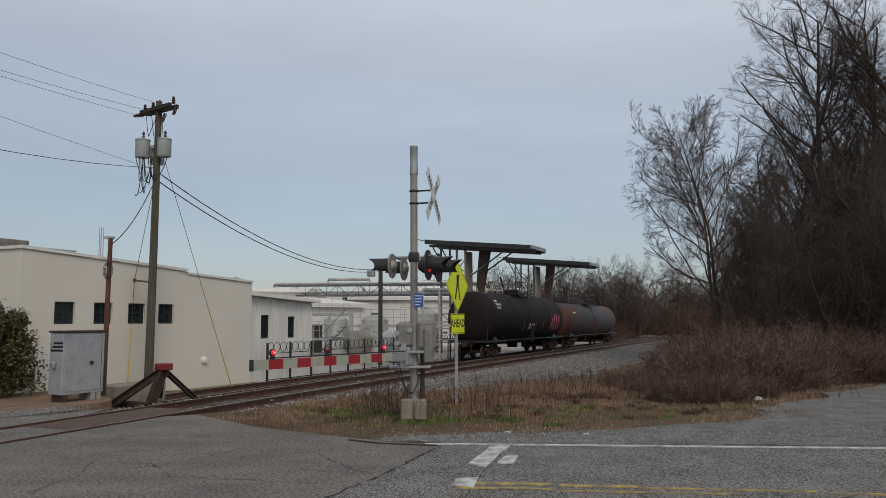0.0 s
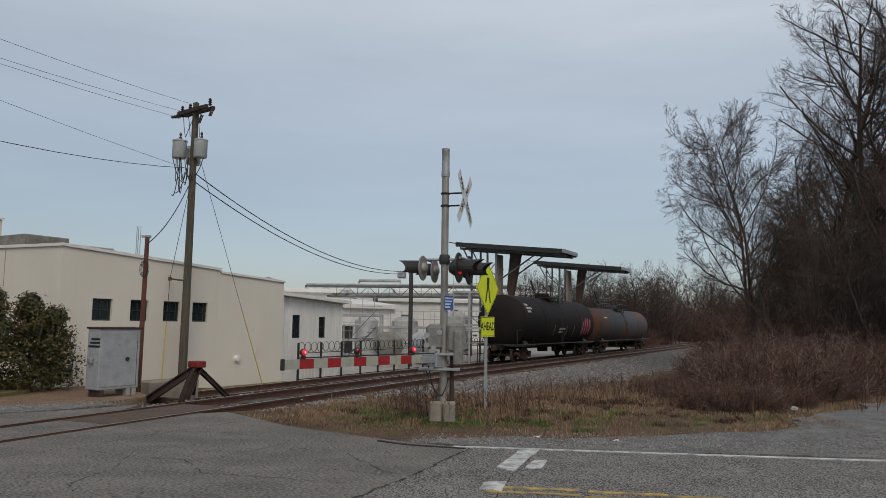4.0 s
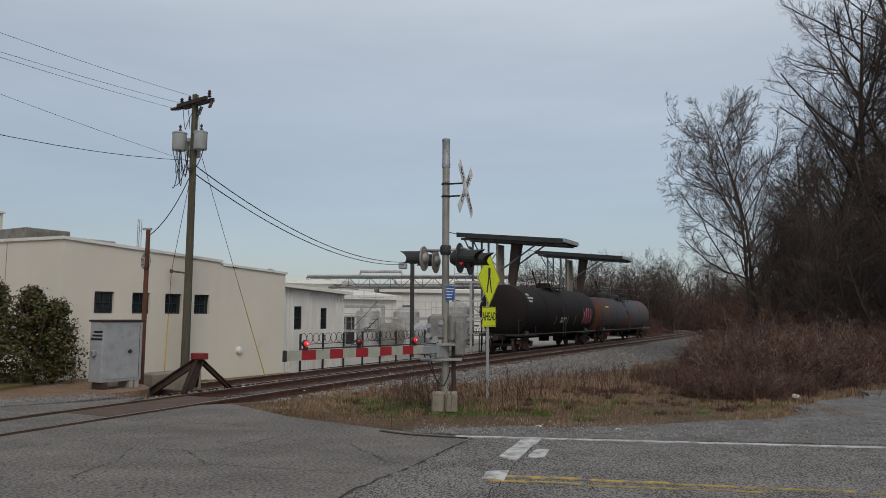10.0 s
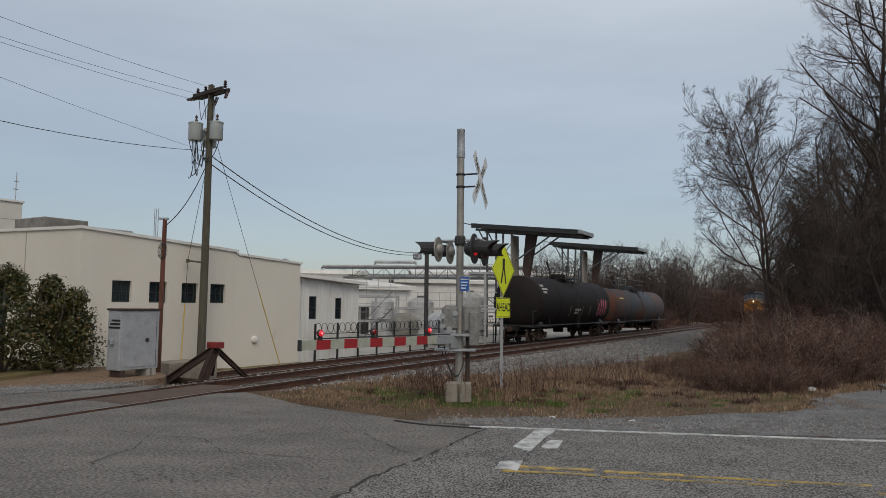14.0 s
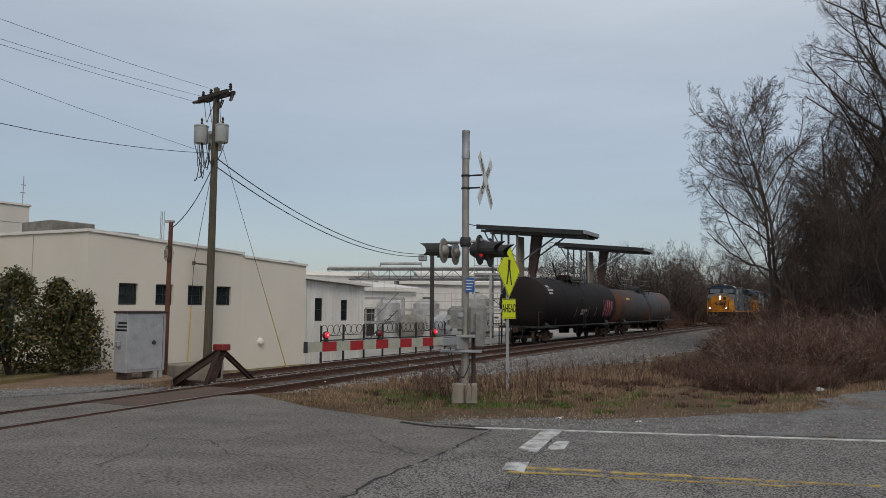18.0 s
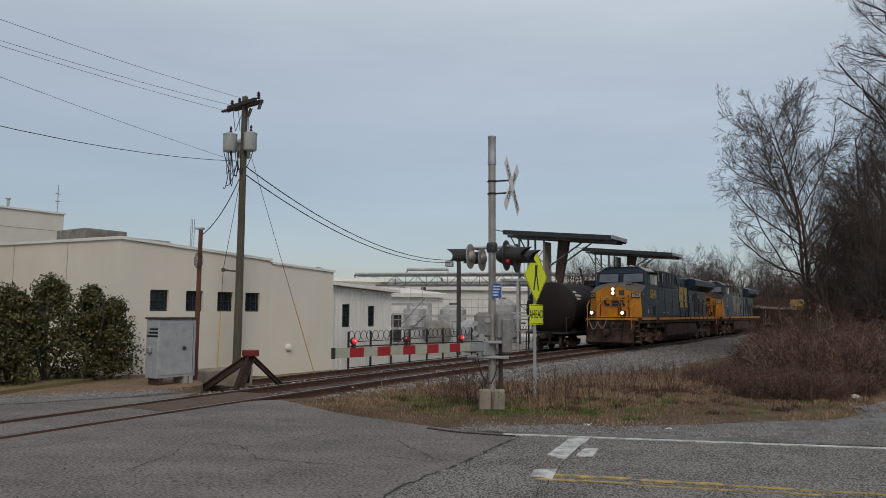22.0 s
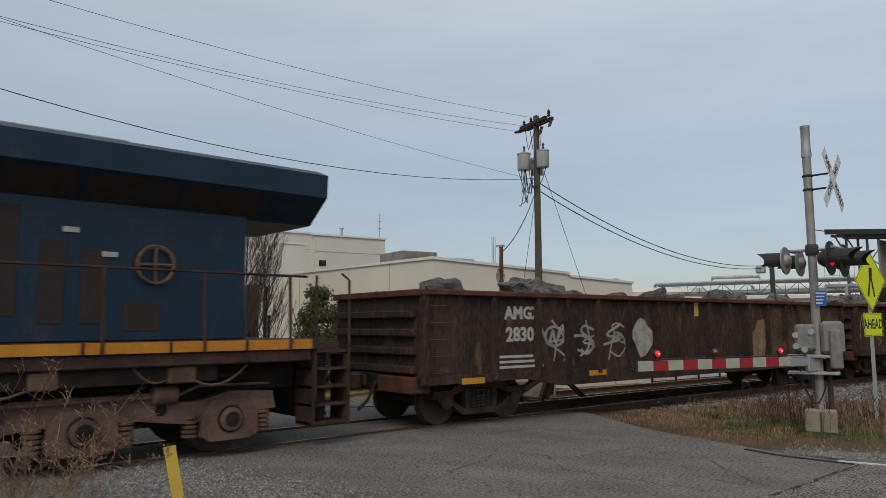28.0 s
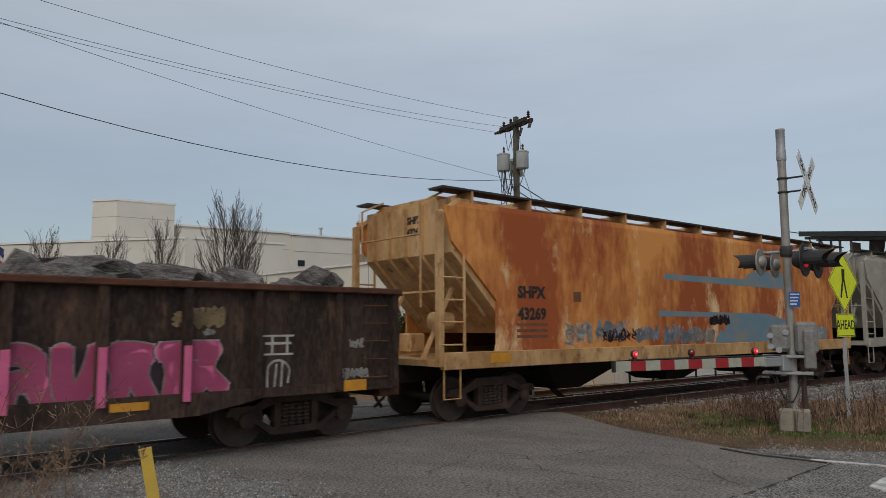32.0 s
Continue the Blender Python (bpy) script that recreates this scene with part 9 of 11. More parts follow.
    line_tag(root, X, GRAF_WHITE, 0.045, "great white sprayed bow round the end post", [(78.9, 2.3), (79.6, 2.28), (80.1, 2.1), (80.4, 1.75), (80.42, 1.3), (80.4, 0.95)], [(80.42, 1.55), (80.85, 1.56)], [(80.4, 1.15), (80.85, 1.1)], [(80.88, 1.6), (80.9, 1.0)])
    for u, z in ((65.3, 1.25), (68.45, 1.18), (71.55, 1.22), (73.7, 1.2), (76.6, 1.22), (79.95, 1.4)):
        part("reflective_tape", Geo().box(X(u), 1.432, z, X(u + 0.12), 1.437, z + 0.45), ORANGE_TAPE, root, "orange reflective strip")
    part("notice_panel", Geo().box(X(72.38), Y_SIDE, 1.46, X(72.95), Y_SIDE + 0.003, 1.98), GRAF_WHITE, root, "worn white notice panel")
    for k, (a, b) in enumerate(((72.42, 72.9), (72.42, 72.6), (72.66, 72.9), (72.42, 72.8))):
        part("notice_line", Geo().box(X(a), Y_SIDE + 0.002, 1.52 + 0.09 * k, X(b), Y_SIDE + 0.004, 1.56 + 0.09 * k), GON_BROWN, root, "dark worn line on the notice")
    part("notice_mark", Geo().prism(blob(X(72.68), 1.9, 0.22, 0.1, rnd, 10, 0.1), "y", Y_SIDE + 0.002, Y_SIDE + 0.0045), SPRAY_GREEN, root, "green half-round mark")
    for z, a, b in ((1.02, 69.3, 69.78), (0.88, 69.35, 69.78), (1.0, 68.62, 68.95), (0.88, 68.6, 68.9)):
        part("stencil", Geo().box(X(a), Y_SIDE, z, X(b), Y_SIDE + 0.003, z + 0.055), LETTER, root, "small white stencilled lines")


def paint_third(root, X):
    rnd = random.Random(3)
    tape(root, X, (82.35, 86.3, 88.45, 91.65, 93.75), 0.76, 0.5)
    part("reflective_tape", Geo().box(X(97.4), 1.505, 0.8, X(97.85), 1.511, 0.98), ORANGE_TAPE, root, "orange reflective strip")
    for u, z, w, h, mt, t in ((82.62, 1.93, 0.42, 0.22, GRAF_WHITE, 0.018), (82.55, 1.26, 0.28, 0.12, GRAF_WHITE, 0.016), (83.0, 1.45, 0.3, 0.85, GRAF_RED, 0.05), (83.0, 1.2, 0.22, 0.6, GRAF_TAN, 0.02), (83.95, 0.9, 0.35, 0.1, GRAF_TAN, 0.014), (85.75, 1.45, 0.25, 0.7, GRAF_RUST, 0.06), (86.25, 2.1, 0.2, 0.4, GRAF_OCHRE, 0.035),
                              (88.65, 1.95, 0.45, 0.45, GRAF_RUST, 0.06), (88.6, 1.5, 0.3, 0.2, GRAF_RUST, 0.04), (90.5, 1.5, 0.18, 0.7, GRAF_TAN, 0.03), (91.9, 1.85, 0.3, 0.25, GRAF_WHITE, 0.015), (94.95, 2.0, 0.75, 0.26, GRAF_OCHRE, 0.05), (95.1, 1.78, 0.16, 0.08, GRAF_WHITE, 0.02), (97.7, 1.57, 0.3, 0.18, GRAF_WHITE, 0.022), (97.6, 1.08, 0.7, 0.16, GRAF_WHITE, 0.026)):
        tag(root, X, u, z, w, h, mt, rnd, t)
    # pale runs of paint wandering over the panels
    for lines in ([(85.1, 0.92), (85.6, 1.08), (86.0, 1.16)], [(86.0, 1.9), (86.2, 2.2), (86.5, 2.0), (86.85, 1.7), (86.95, 1.45), (86.75, 1.25)], [(87.25, 2.1), (87.7, 2.0), (88.2, 2.04), (88.5, 1.95), (88.9, 1.75), (89.15, 1.6)], [(89.15, 1.6), (89.3, 1.9), (89.5, 2.05)], [(90.35, 1.2), (90.7, 1.0), (90.95, 0.8)], [(89.8, 1.0), (90.0, 0.85)]):
        line_tag(root, X, GRAF_TAN, 0.035, "pale wandering paint run", lines)
    part("patch_panel", Geo().box(X(83.8), Y_SIDE, 0.99, X(84.74), Y_SIDE + 0.004, 1.42), CREAM_PANEL, root, "worn cream panel streaked with rust")
    # small blue and white piece
    for u, z, w, h in ((87.42, 1.52, 0.3, 0.34), (87.38, 1.14, 0.26, 0.4), (87.66, 1.24, 0.18, 0.3), (87.82, 1.05, 0.2, 0.3), (88.05, 1.26, 0.2, 0.36)):
        part("spray_outline", Geo().prism(blob(X(u), z, w + 0.14, h + 0.14, rnd, 12, 0.1), "y", Y_SIDE, Y_SIDE + 0.003), GRAF_BLUE, root, "blue sprayed outline")
        part("spray_fill", Geo().prism(blob(X(u), z, w, h, rnd, 12, 0.12), "y", Y_SIDE + 0.002, Y_SIDE + 0.005), GRAF_WHITE, root, "white sprayed fill")
    line_tag(root, X, GRAF_BLUE, 0.035, "small blue loops", [(87.62, 1.4), (87.7, 1.1)], [(87.75, 1.0), (87.9, 1.12)])
    tag(root, X, 89.62, 1.85, 0.5, 0.4, GRAF_BLUE, rnd, 0.055, 16, "blue sprayed scrawl")
    tag(root, X, 89.7, 1.5, 0.55, 0.4, GRAF_BLUE, rnd, 0.045, 14, "blue sprayed scrawl")
    line_tag(root, X, GRAF_BLUE, 0.035, "blue sprayed curl", [(89.4, 1.25), (89.65, 1.3), (89.85, 1.15), (89.7, 1.05)])
    # large pink piece: fat rounded forms, pale edge, dark gaps
    forms = ((91.6, 0.86, [((1.0, 0.97), (0.6, 0.9), (0.12, 0.82), (0.3, 0.6), (0.8, 0.45), (0.78, 0.2), (0.05, 0.0))]),
             (92.5, 0.52, [((-0.15, 0.98), (0.4, 1.0), (0.72, 0.82), (0.78, 0.4), (0.95, 0.0)), ((0.8, 0.4), (0.35, 0.42), (0.15, 0.25), (0.1, 0.0))]),
             (93.12, 0.56, [((0.1, 1.0), (0.12, 0.5), (0.25, 0.08), (0.55, 0.2), (0.75, 0.6), (0.85, 1.0))]),
             (93.82, 0.44, [((0.1, 0.0), (0.18, 0.5), (0.0, 0.95), (0.5, 1.0), (0.95, 0.95)), ((0.75, 0.85), (0.7, 0.4), (0.95, 0.0))]),
             (94.5, 0.78, [((-0.05, 0.98), (0.4, 1.0), (0.85, 1.0)), ((0.1, 0.0), (0.14, 0.5), (0.05, 0.95)), ((0.8, 1.0), (0.72, 0.5), (1.0, 0.08)), ((0.2, 0.56), (0.7, 0.5)), ((0.3, 0.05), (0.5, 0.1), (0.7, 0.4))]))
    back = Geo().prism([(X(a), b) for a, b in ((91.55, 0.84), (91.7, 1.5), (92.5, 1.56), (95.1, 1.58), (95.35, 0.95), (95.2, 0.84))], "y", Y_SIDE - 0.01, Y_SIDE + 0.001)
    part("spray_outline", back, GRAF_DARK, root, "dark ground of the sprayed piece")
    for n, (u, w, strokes) in enumerate(forms):
        for r, y0, mt, nm, words in ((0.33, 0.002, GRAF_DARK, "spray_outline", "dark sprayed outline"), (0.295, 0.004, GRAF_WHITE, "spray_glow", "thin pale edge"), (0.255, 0.006, GRAF_PINK, "spray_fill", "pink sprayed fill")):
            g = Geo()
            y = Y_SIDE + y0 + 0.004 * n
            for k, pts in enumerate(strokes):
                line = [(X(u + a * w), 0.95 + b * 0.58) for a, b in pts]
                stroke(g, line, r, y, k)
                for c in line:
                    g.prism([(c[0] + r / 2 * math.cos(v), c[1] + r / 2 * math.sin(v)) for v in np.linspace(0, 2 * math.pi, 14, endpoint=False)], "y", y, y + 0.003 + 0.0002 * k)
            tagged(part(nm, g, mt, root, words), kind="stuff")
    for u in POSTS_THIRD:
        if 91.8 < u < 95.5:
            part("spray_on_post", Geo().box(X(u) - 0.055, 1.52, 0.83, X(u) + 0.055, 1.533, 1.6), GRAF_PINK, root, "pink paint carried over a side post")
    # white stencil box with paint run out of it
    for a, b, z0, z1 in ((95.95, 96.5, 1.7, 1.73), (96.0, 96.45, 1.58, 1.62), (95.98, 96.48, 1.42, 1.45), (96.1, 96.14, 1.45, 1.7), (96.36, 96.4, 1.45, 1.7)):
        part("stencil", Geo().box(X(a), Y_SIDE, z0, X(b), Y_SIDE + 0.003, z1), LETTER, root, "white stencilled lines")
    line_tag(root, X, GRAF_WHITE, 0.035, "pale paint runs", [(96.05, 0.9), (96.06, 1.25), (96.25, 1.34), (96.42, 1.22), (96.4, 1.0)], [(96.16, 0.85), (96.2, 1.28)], [(96.28, 0.92), (96.3, 1.3)])
    # blue daub and ring on the end that leads
    xe = X(82.03)
    part("end_paint", Geo().prism([(1.0, 1.75), (0.78, 1.85), (0.62, 1.7), (0.58, 1.45), (0.75, 1.3), (0.98, 1.38), (1.08, 1.55)], "x", xe, xe + 0.135), GRAF_BLUE, root, "blue daub on the wagon end")
    g = Geo()
    for k in range(14):
        a, b = 2 * math.pi * k / 14, 2 * math.pi * (k + 1) / 14
        g.tube([(xe + 0.13, 0.8 + 0.14 * math.cos(a), 2.08 + 0.2 * math.sin(a)), (xe + 0.13, 0.8 + 0.14 * math.cos(b), 2.08 + 0.2 * math.sin(b))], 0.03, 4)
    part("end_paint", g, GRAF_PALE, root, "pale blue ring on the wagon end")


gondola(46.5, 63.1, [48.2, 49.42, 50.3, 51.25, 52.3, 53.4, 54.4, 55.53, 56.48, 57.46, 58.44, 59.43, 60.18, 61.4], [(48.55, 2.08, 0.34, "AMGX"), (48.58, 1.66, 0.38, "2830")], paint_first, 13, "dark brown steel gondola wagon heaped with large rocks")
gondola(64.0, 81.0, [65.3, 66.34, 67.45, 68.26, 69.2, 70.19, 71.19, 72.15, 73.29, 74.25, 75.28, 76.27, 77.26, 78.2, 79.29], [(68.36, 1.83, 0.27, "AMGX"), (69.32, 1.84, 0.27, "2741")], paint_second, 14, "dark gondola wagon covered in faded sprayed scrawls, with rocks")
gondola(82.03, 98.55, POSTS_THIRD, [(83.88, 1.97, 0.32, "AMGX"), (83.88, 1.58, 0.34, "5466")], paint_third, 26, "dark gondola wagon with a pink sprayed piece, full of rock")


def hopper(u0, u1, mat, endmat, bands, text, label):
    """Covered hopper: curved-looking high sides, slope-sheet ends on open posts, running board on top."""
    front, rear = u0 - 0.6, u1 + 0.6
    L = rear - front
    root = vehicle("covered_hopper", front, L, label, "covered hopper", "covered hopper wagons of the train")
    X = lambda u: L / 2 - (u - front)
    for s in (-1, 1):
        sd = [(X(u0 + 0.1), 4.12), (X(u0 + 0.3), 3.45)] + [(X(u0 + 0.3 + 1.15 * f), 3.45 - 1.1 * f) for f in (0.35, 0.7, 1.0)] + [(X(u0 + 1.46), 1.5), (X(u0 + 1.4), 1.3)]
        sd += [(X(u1) + (X(u0) - a), b) for a, b in reversed(sd)]
        part("side_sheet", Geo().prism(sd, "y", s * 1.46, s * 1.52), mat, root, "rust-streaked orange side")
        part("side_sill", Geo().box(X(u0 + 0.1), s * 1.4, 1.04, X(u1 - 0.1), s * 1.535, 1.36, b=0.01), endmat, root)
        part("roof_slope", Geo().prism([(s * 1.52, 4.12), (s * 1.5, 4.22), (s * 0.9, 4.42), (s * 0.9, 4.36), (s * 1.44, 4.12)], "x", X(u0 + 0.4), X(u1 - 0.4)), mat, root)
        for u, d in ((u0, 1), (u1, -1)):
            fr = Geo()
            fr.box(X(u), s * 1.38, 1.1, X(u + 0.12 * d), s * 1.5, 4.0).tube([(X(u + 0.06 * d), s * 1.44, 3.95), (X(u + 0.45 * d), s * 1.46, 4.2)], 0.06, 6)
            part("corner_post", fr, endmat, root, "end corner post")
            lad = Geo()
            for k in range(4):
                lad.tube([(X(u + 0.06 * d), s * 1.5, 1.5 + k * 0.42), (X(u + 0.6 * d), s * 1.52, 1.5 + k * 0.42)], 0.018, 5)
            lad.tube([(X(u + 0.6 * d), s * 1.52, 1.1), (X(u + 0.6 * d), s * 1.52, 3.2)], 0.03, 5)
            pieces("ladder_bar", lad, endmat, root)
            part("sill_step", Geo().tube([(X(u + 0.15 * d), s * 1.45, 1.1), (X(u + 0.15 * d), s * 1.45, 0.5), (X(u + 0.55 * d), s * 1.45, 0.5), (X(u + 0.55 * d), s * 1.45, 1.1)], 0.02, 5), endmat, root)
    part("roof", Geo().box(X(u0 + 0.4), -0.95, 4.3, X(u1 - 0.4), 0.95, 4.4), endmat, root)
    for u, d in ((u0, 1), (u1, -1)):
        sl = Geo()
        sl.add([(X(u + 0.35 * d), -1.46, 4.3), (X(u + 0.35 * d), 1.46, 4.3), (X(u + 0.35 * d), 1.46, 3.25), (X(u + 0.35 * d), -1.46, 3.25), (X(u + 1.9 * d), 1.46, 1.7), (X(u + 1.9 * d), -1.46, 1.7), (X(u + 2.2 * d), 1.4, 4.3), (X(u + 2.2 * d), -1.4, 4.3)],
               [(0, 1, 2, 3), (3, 2, 4, 5), (0, 7, 6, 1), (1, 6, 4, 2), (0, 3, 5, 7), (5, 4, 6, 7)])
        part("slope_sheet", sl, endmat, root, "sloping end sheet")
        rb = Geo()
        for y in (-1.1, -0.55, 0.0, 0.55, 1.1):
            rb.box(X(u + 0.35 * d), y - 0.04, 3.25, X(u + 0.27 * d), y + 0.04, 4.25)
            rb.tube([(X(u + 0.32 * d), y, 3.25), (X(u + 1.5 * d), y, 2.05)], 0.05, 4)
        pieces("end_rib", rb, endmat, root)
        fl = Geo().box(X(u), -1.4, 1.1, X(u + 2.4 * d), 1.4, 1.22)
        part("end_platform", fl, endmat, root)
        st = Geo()
        for y in (-0.8, 0.8):
            st.tube([(X(u + 0.15 * d), y, 1.2), (X(u + 0.9 * d), y, 2.6)], 0.05, 5)
        st.tube([(X(u + 0.1 * d), -1.4, 2.5), (X(u + 0.1 * d), 1.4, 2.5)], 0.03, 5)
        part("end_brace", st, endmat, root)
        part("brake_equipment", Geo().lathe([(0.05, X(u + 0.5 * d)), (0.18, X(u + 0.55 * d)), (0.18, X(u + 1.0 * d)), (0.05, X(u + 1.05 * d))], "x", (0, 0.6, 1.95), 12), endmat, root)
        part("brake_valve", Geo().box(X(u + 0.6 * d), -0.6, 1.3, X(u + 1.0 * d), -0.2, 1.7, b=0.03), endmat, root)
        rail = Geo().tube([(X(u - 0.12 * d), -0.9, 3.2), (X(u - 0.14 * d), -0.9, 4.25), (X(u + 0.4 * d), -0.9, 4.5)], 0.025, 5).tube([(X(u - 0.12 * d), 1.1, 2.2), (X(u - 0.14 * d), 1.1, 4.2), (X(u + 0.4 * d), 1.1, 4.45)], 0.025, 5).tube([(X(u - 0.13 * d), -0.9, 3.6), (X(u - 0.13 * d), 1.1, 3.6)], 0.02, 5)
        part("end_handrail", rail, endmat, root)
    n = int((u1 - u0 - 1.6) / 1.63)
    for k in range(n + 1):
        u = u0 + 0.85 + k * 1.63
        part("roof_bracket", Geo().box(X(u) - 0.022, -1.5, 4.14, X(u) + 0.022, 1.5, 4.46), endmat, root)
    pieces("running_board", Geo().box(X(u0 + 0.1), 1.05, 4.46, X(u1 - 0.1), 1.5, 4.5).box(X(u0 + 0.1), -1.5, 4.46, X(u1 - 0.1), -1.05, 4.5), BLACK, root, "dark roof walkway")
    part("hatch_trough", Geo().box(X(u0 + 1.0), -0.35, 4.38, X(u1 - 1.0), 0.35, 4.52, b=0.03), endmat, root)
    # outlets and centre sill are near-black, whatever colour the wagon has
    for k in range(3):
        c = u0 + (u1 - u0) * (0.26 + 0.24 * k)
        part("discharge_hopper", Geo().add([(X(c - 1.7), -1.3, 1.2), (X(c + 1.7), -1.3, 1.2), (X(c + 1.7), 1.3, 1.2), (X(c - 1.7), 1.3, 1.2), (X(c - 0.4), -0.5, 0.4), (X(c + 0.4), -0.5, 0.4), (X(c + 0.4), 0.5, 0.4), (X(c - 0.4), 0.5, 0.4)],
                                           [(0, 1, 2, 3), (4, 5, 6, 7), (0, 1, 5, 4), (1, 2, 6, 5), (2, 3, 7, 6), (3, 0, 4, 7)]), GRIME_SHADE, root)
    part("centre_sill", Geo().box(X(front + 0.3), -0.3, 0.75, X(rear - 0.3), 0.3, 1.1), GRIME_SHADE, root)
    for outline in bands:
        part("paint_band", Geo().prism([(X(a), b) for a, b in outline], "y", 1.515, 1.523), BLUE_BAND, root, "faded blue painted band")
    flip = pose(0, 0, 0, 90, 0, 180)
    for u, z, h, t in text:
        lettering("car_mark", t, h, LETTER_BLACK, root, Matrix.Translation((X(u), 1.523, z)) @ flip, align="LEFT", bold=0.014)
    freight_truck(root, X(u0 + 1.75))
    freight_truck(root, X(u1 - 1.75))
    coupler(root, X(front), 1)
    coupler(root, X(rear), -1)
    return root, X


root, X = hopper(99.6, 117.7, HOPPER, HOPPER_END,
                 [[(106.8, 2.98), (106.8, 3.12), (110.6, 3.12), (111.2, 3.38), (113.2, 3.38), (113.4, 2.9), (109.0, 2.95)], [(106.5, 2.06), (106.5, 2.2), (112.0, 2.16), (113.4, 1.9), (115.8, 1.75), (115.8, 1.37), (109.0, 1.37), (109.35, 1.75), (109.5, 1.62), (109.75, 2.06)]],
                 [(101.64, 2.52, 0.33, "SHPX"), (101.64, 2.08, 0.33, "43269")], "orange covered hopper streaked with rust, blue bands on its side")
rnd = random.Random(8)
for u, z, w, h, mt, t in ((103.5, 1.7, 0.9, 0.5, GRAF_WHITE, 0.06), (104.6, 1.72, 1.1, 0.45, GRAF_PALE, 0.06), (105.0, 1.62, 1.4, 0.3, GRAF_DARK, 0.025), (106.0, 1.66, 0.9, 0.4, GRAF_PALE, 0.06), (107.4, 1.62, 1.5, 0.42, GRAF_PALE, 0.07), (108.4, 1.58, 1.2, 0.3, GRAF_WHITE, 0.05), (109.3, 1.98, 1.0, 0.24, GRAF_DARK, 0.05), (114.8, 1.6, 1.4, 0.5, GRAF_WHITE, 0.04)):
    tag(root, X, u, z, w, h, mt, rnd, t, 10, "faded sprayed scrawl", 1.522)
# the same marks, small, on the upper end sheet
for k, words in enumerate(("SHPX", "43269")):
    lettering("end_mark", words, 0.2, LETTER_BLACK, root, Matrix.Translation((X(99.95) + 0.004, 0.28, 3.98 - 0.24 * k)) @ pose(0, 0, 0, 90, 0, 90), bold=0.008)
for k in range(3):
    part("stencil", Geo().box(X(101.6), 1.52, 1.6 + k * 0.12, X(102.5), 1.524, 1.66 + k * 0.12), GRAF_RUST, root, "small stencilled lines")
part("stencil_box", Geo().box(X(103.35), 1.52, 2.36, X(103.6), 1.524, 2.58), GRAF_RUST, root)
part("reflective_tape", Geo().box(X(100.85), 1.535, 1.14, X(101.4), 1.541, 1.32), ORANGE_TAPE, root, "orange reflective strip")
hopper(119.0, 137.0, HOPPER_GREY, HOPPER_GREY, [], [], "pale grey covered hopper")


tank_car(44.2, 60.7, 1.6, 2.42, TANK_BLACK, "black tank wagon with red sprayed marks on the siding", True)
tank_car(61.3, 80.0, 1.47, 2.25, TANK_RUST, "rusty grey tank wagon at the end of the siding", False)


# the train gathers speed as it nears the crossing, then runs steadily
APPROACH = ((17.0, 101.5), (18.0, 91.2), (19.0, 80.0), (20.0, 68.2), (21.0, 56.13), (22.0, 43.63), (23.0, 30.93), (24.0, S_AT_24))


def train_place(t):
    """Place of the leading coupler along the line."""
    if t >= 24.0:
        return S_AT_24 - SPEED * (t - 24.0)
    if t <= 17.0:
        return 101.5 + 10.0 * (17.0 - t)
    return float(np.interp(t, [a for a, b in APPROACH], [b for a, b in APPROACH]))


def train_pose(u0, length, t):
    s = train_place(t) + u0
    a, _ = on_track(s + 2.0)
    b, _ = on_track(s + length - 2.0)
    c = (a + b) / 2
    f = (a - b).normalized()
    return Matrix(((f.x, -f.y, 0, c.x), (f.y, f.x, 0, c.y), (0, 0, 1, 0), (0, 0, 0, 1)))


def motions():
    for root, u0, length in MOVERS:
        walk(root, [(t, train_pose(u0, length, t)) for t in range(0, 33)])
    movers = {root for root, u0, length in MOVERS}
    for ob, x, r in WHEELSETS:
        if ob.parent.parent not in movers:
            continue
        # the wheels roll on their rails from before the first wagon reaches the crossing to the end
        step = radians(80) * r / SPEED
        n = int(10.0 / step)
        rows = [(0.0, Matrix.Translation((x, 0, r)))]
        rows += [(32.0 - step * (n - k), Matrix.Translation((x, 0, r)) @ Matrix.Rotation(radians(80) * k, 4, "Y")) for k in range(n + 1)]
        walk(ob, rows)

# ---- plants ----
def branch(g, pts, r0, r1, n):
    k0 = len(g.v)
    m = len(pts)
    for i, p in enumerate(pts):
        a, b = pts[max(i - 1, 0)], pts[min(i + 1, m - 1)]
        t = (b - a).normalized()
        u = t.orthogonal().normalized()
        w = t.cross(u)
        r = r0 + (r1 - r0) * i / (m - 1)
        for j in range(n):
            c = 2 * math.pi * j / n
            g.v.append(tuple(p + (u * math.cos(c) + w * math.sin(c)) * r))
    for i in range(m - 1):
        for j in range(n):
            a, b = k0 + i * n + j, k0 + i * n + (j + 1) % n
            g.f.append((a, b, b + n, a + n))


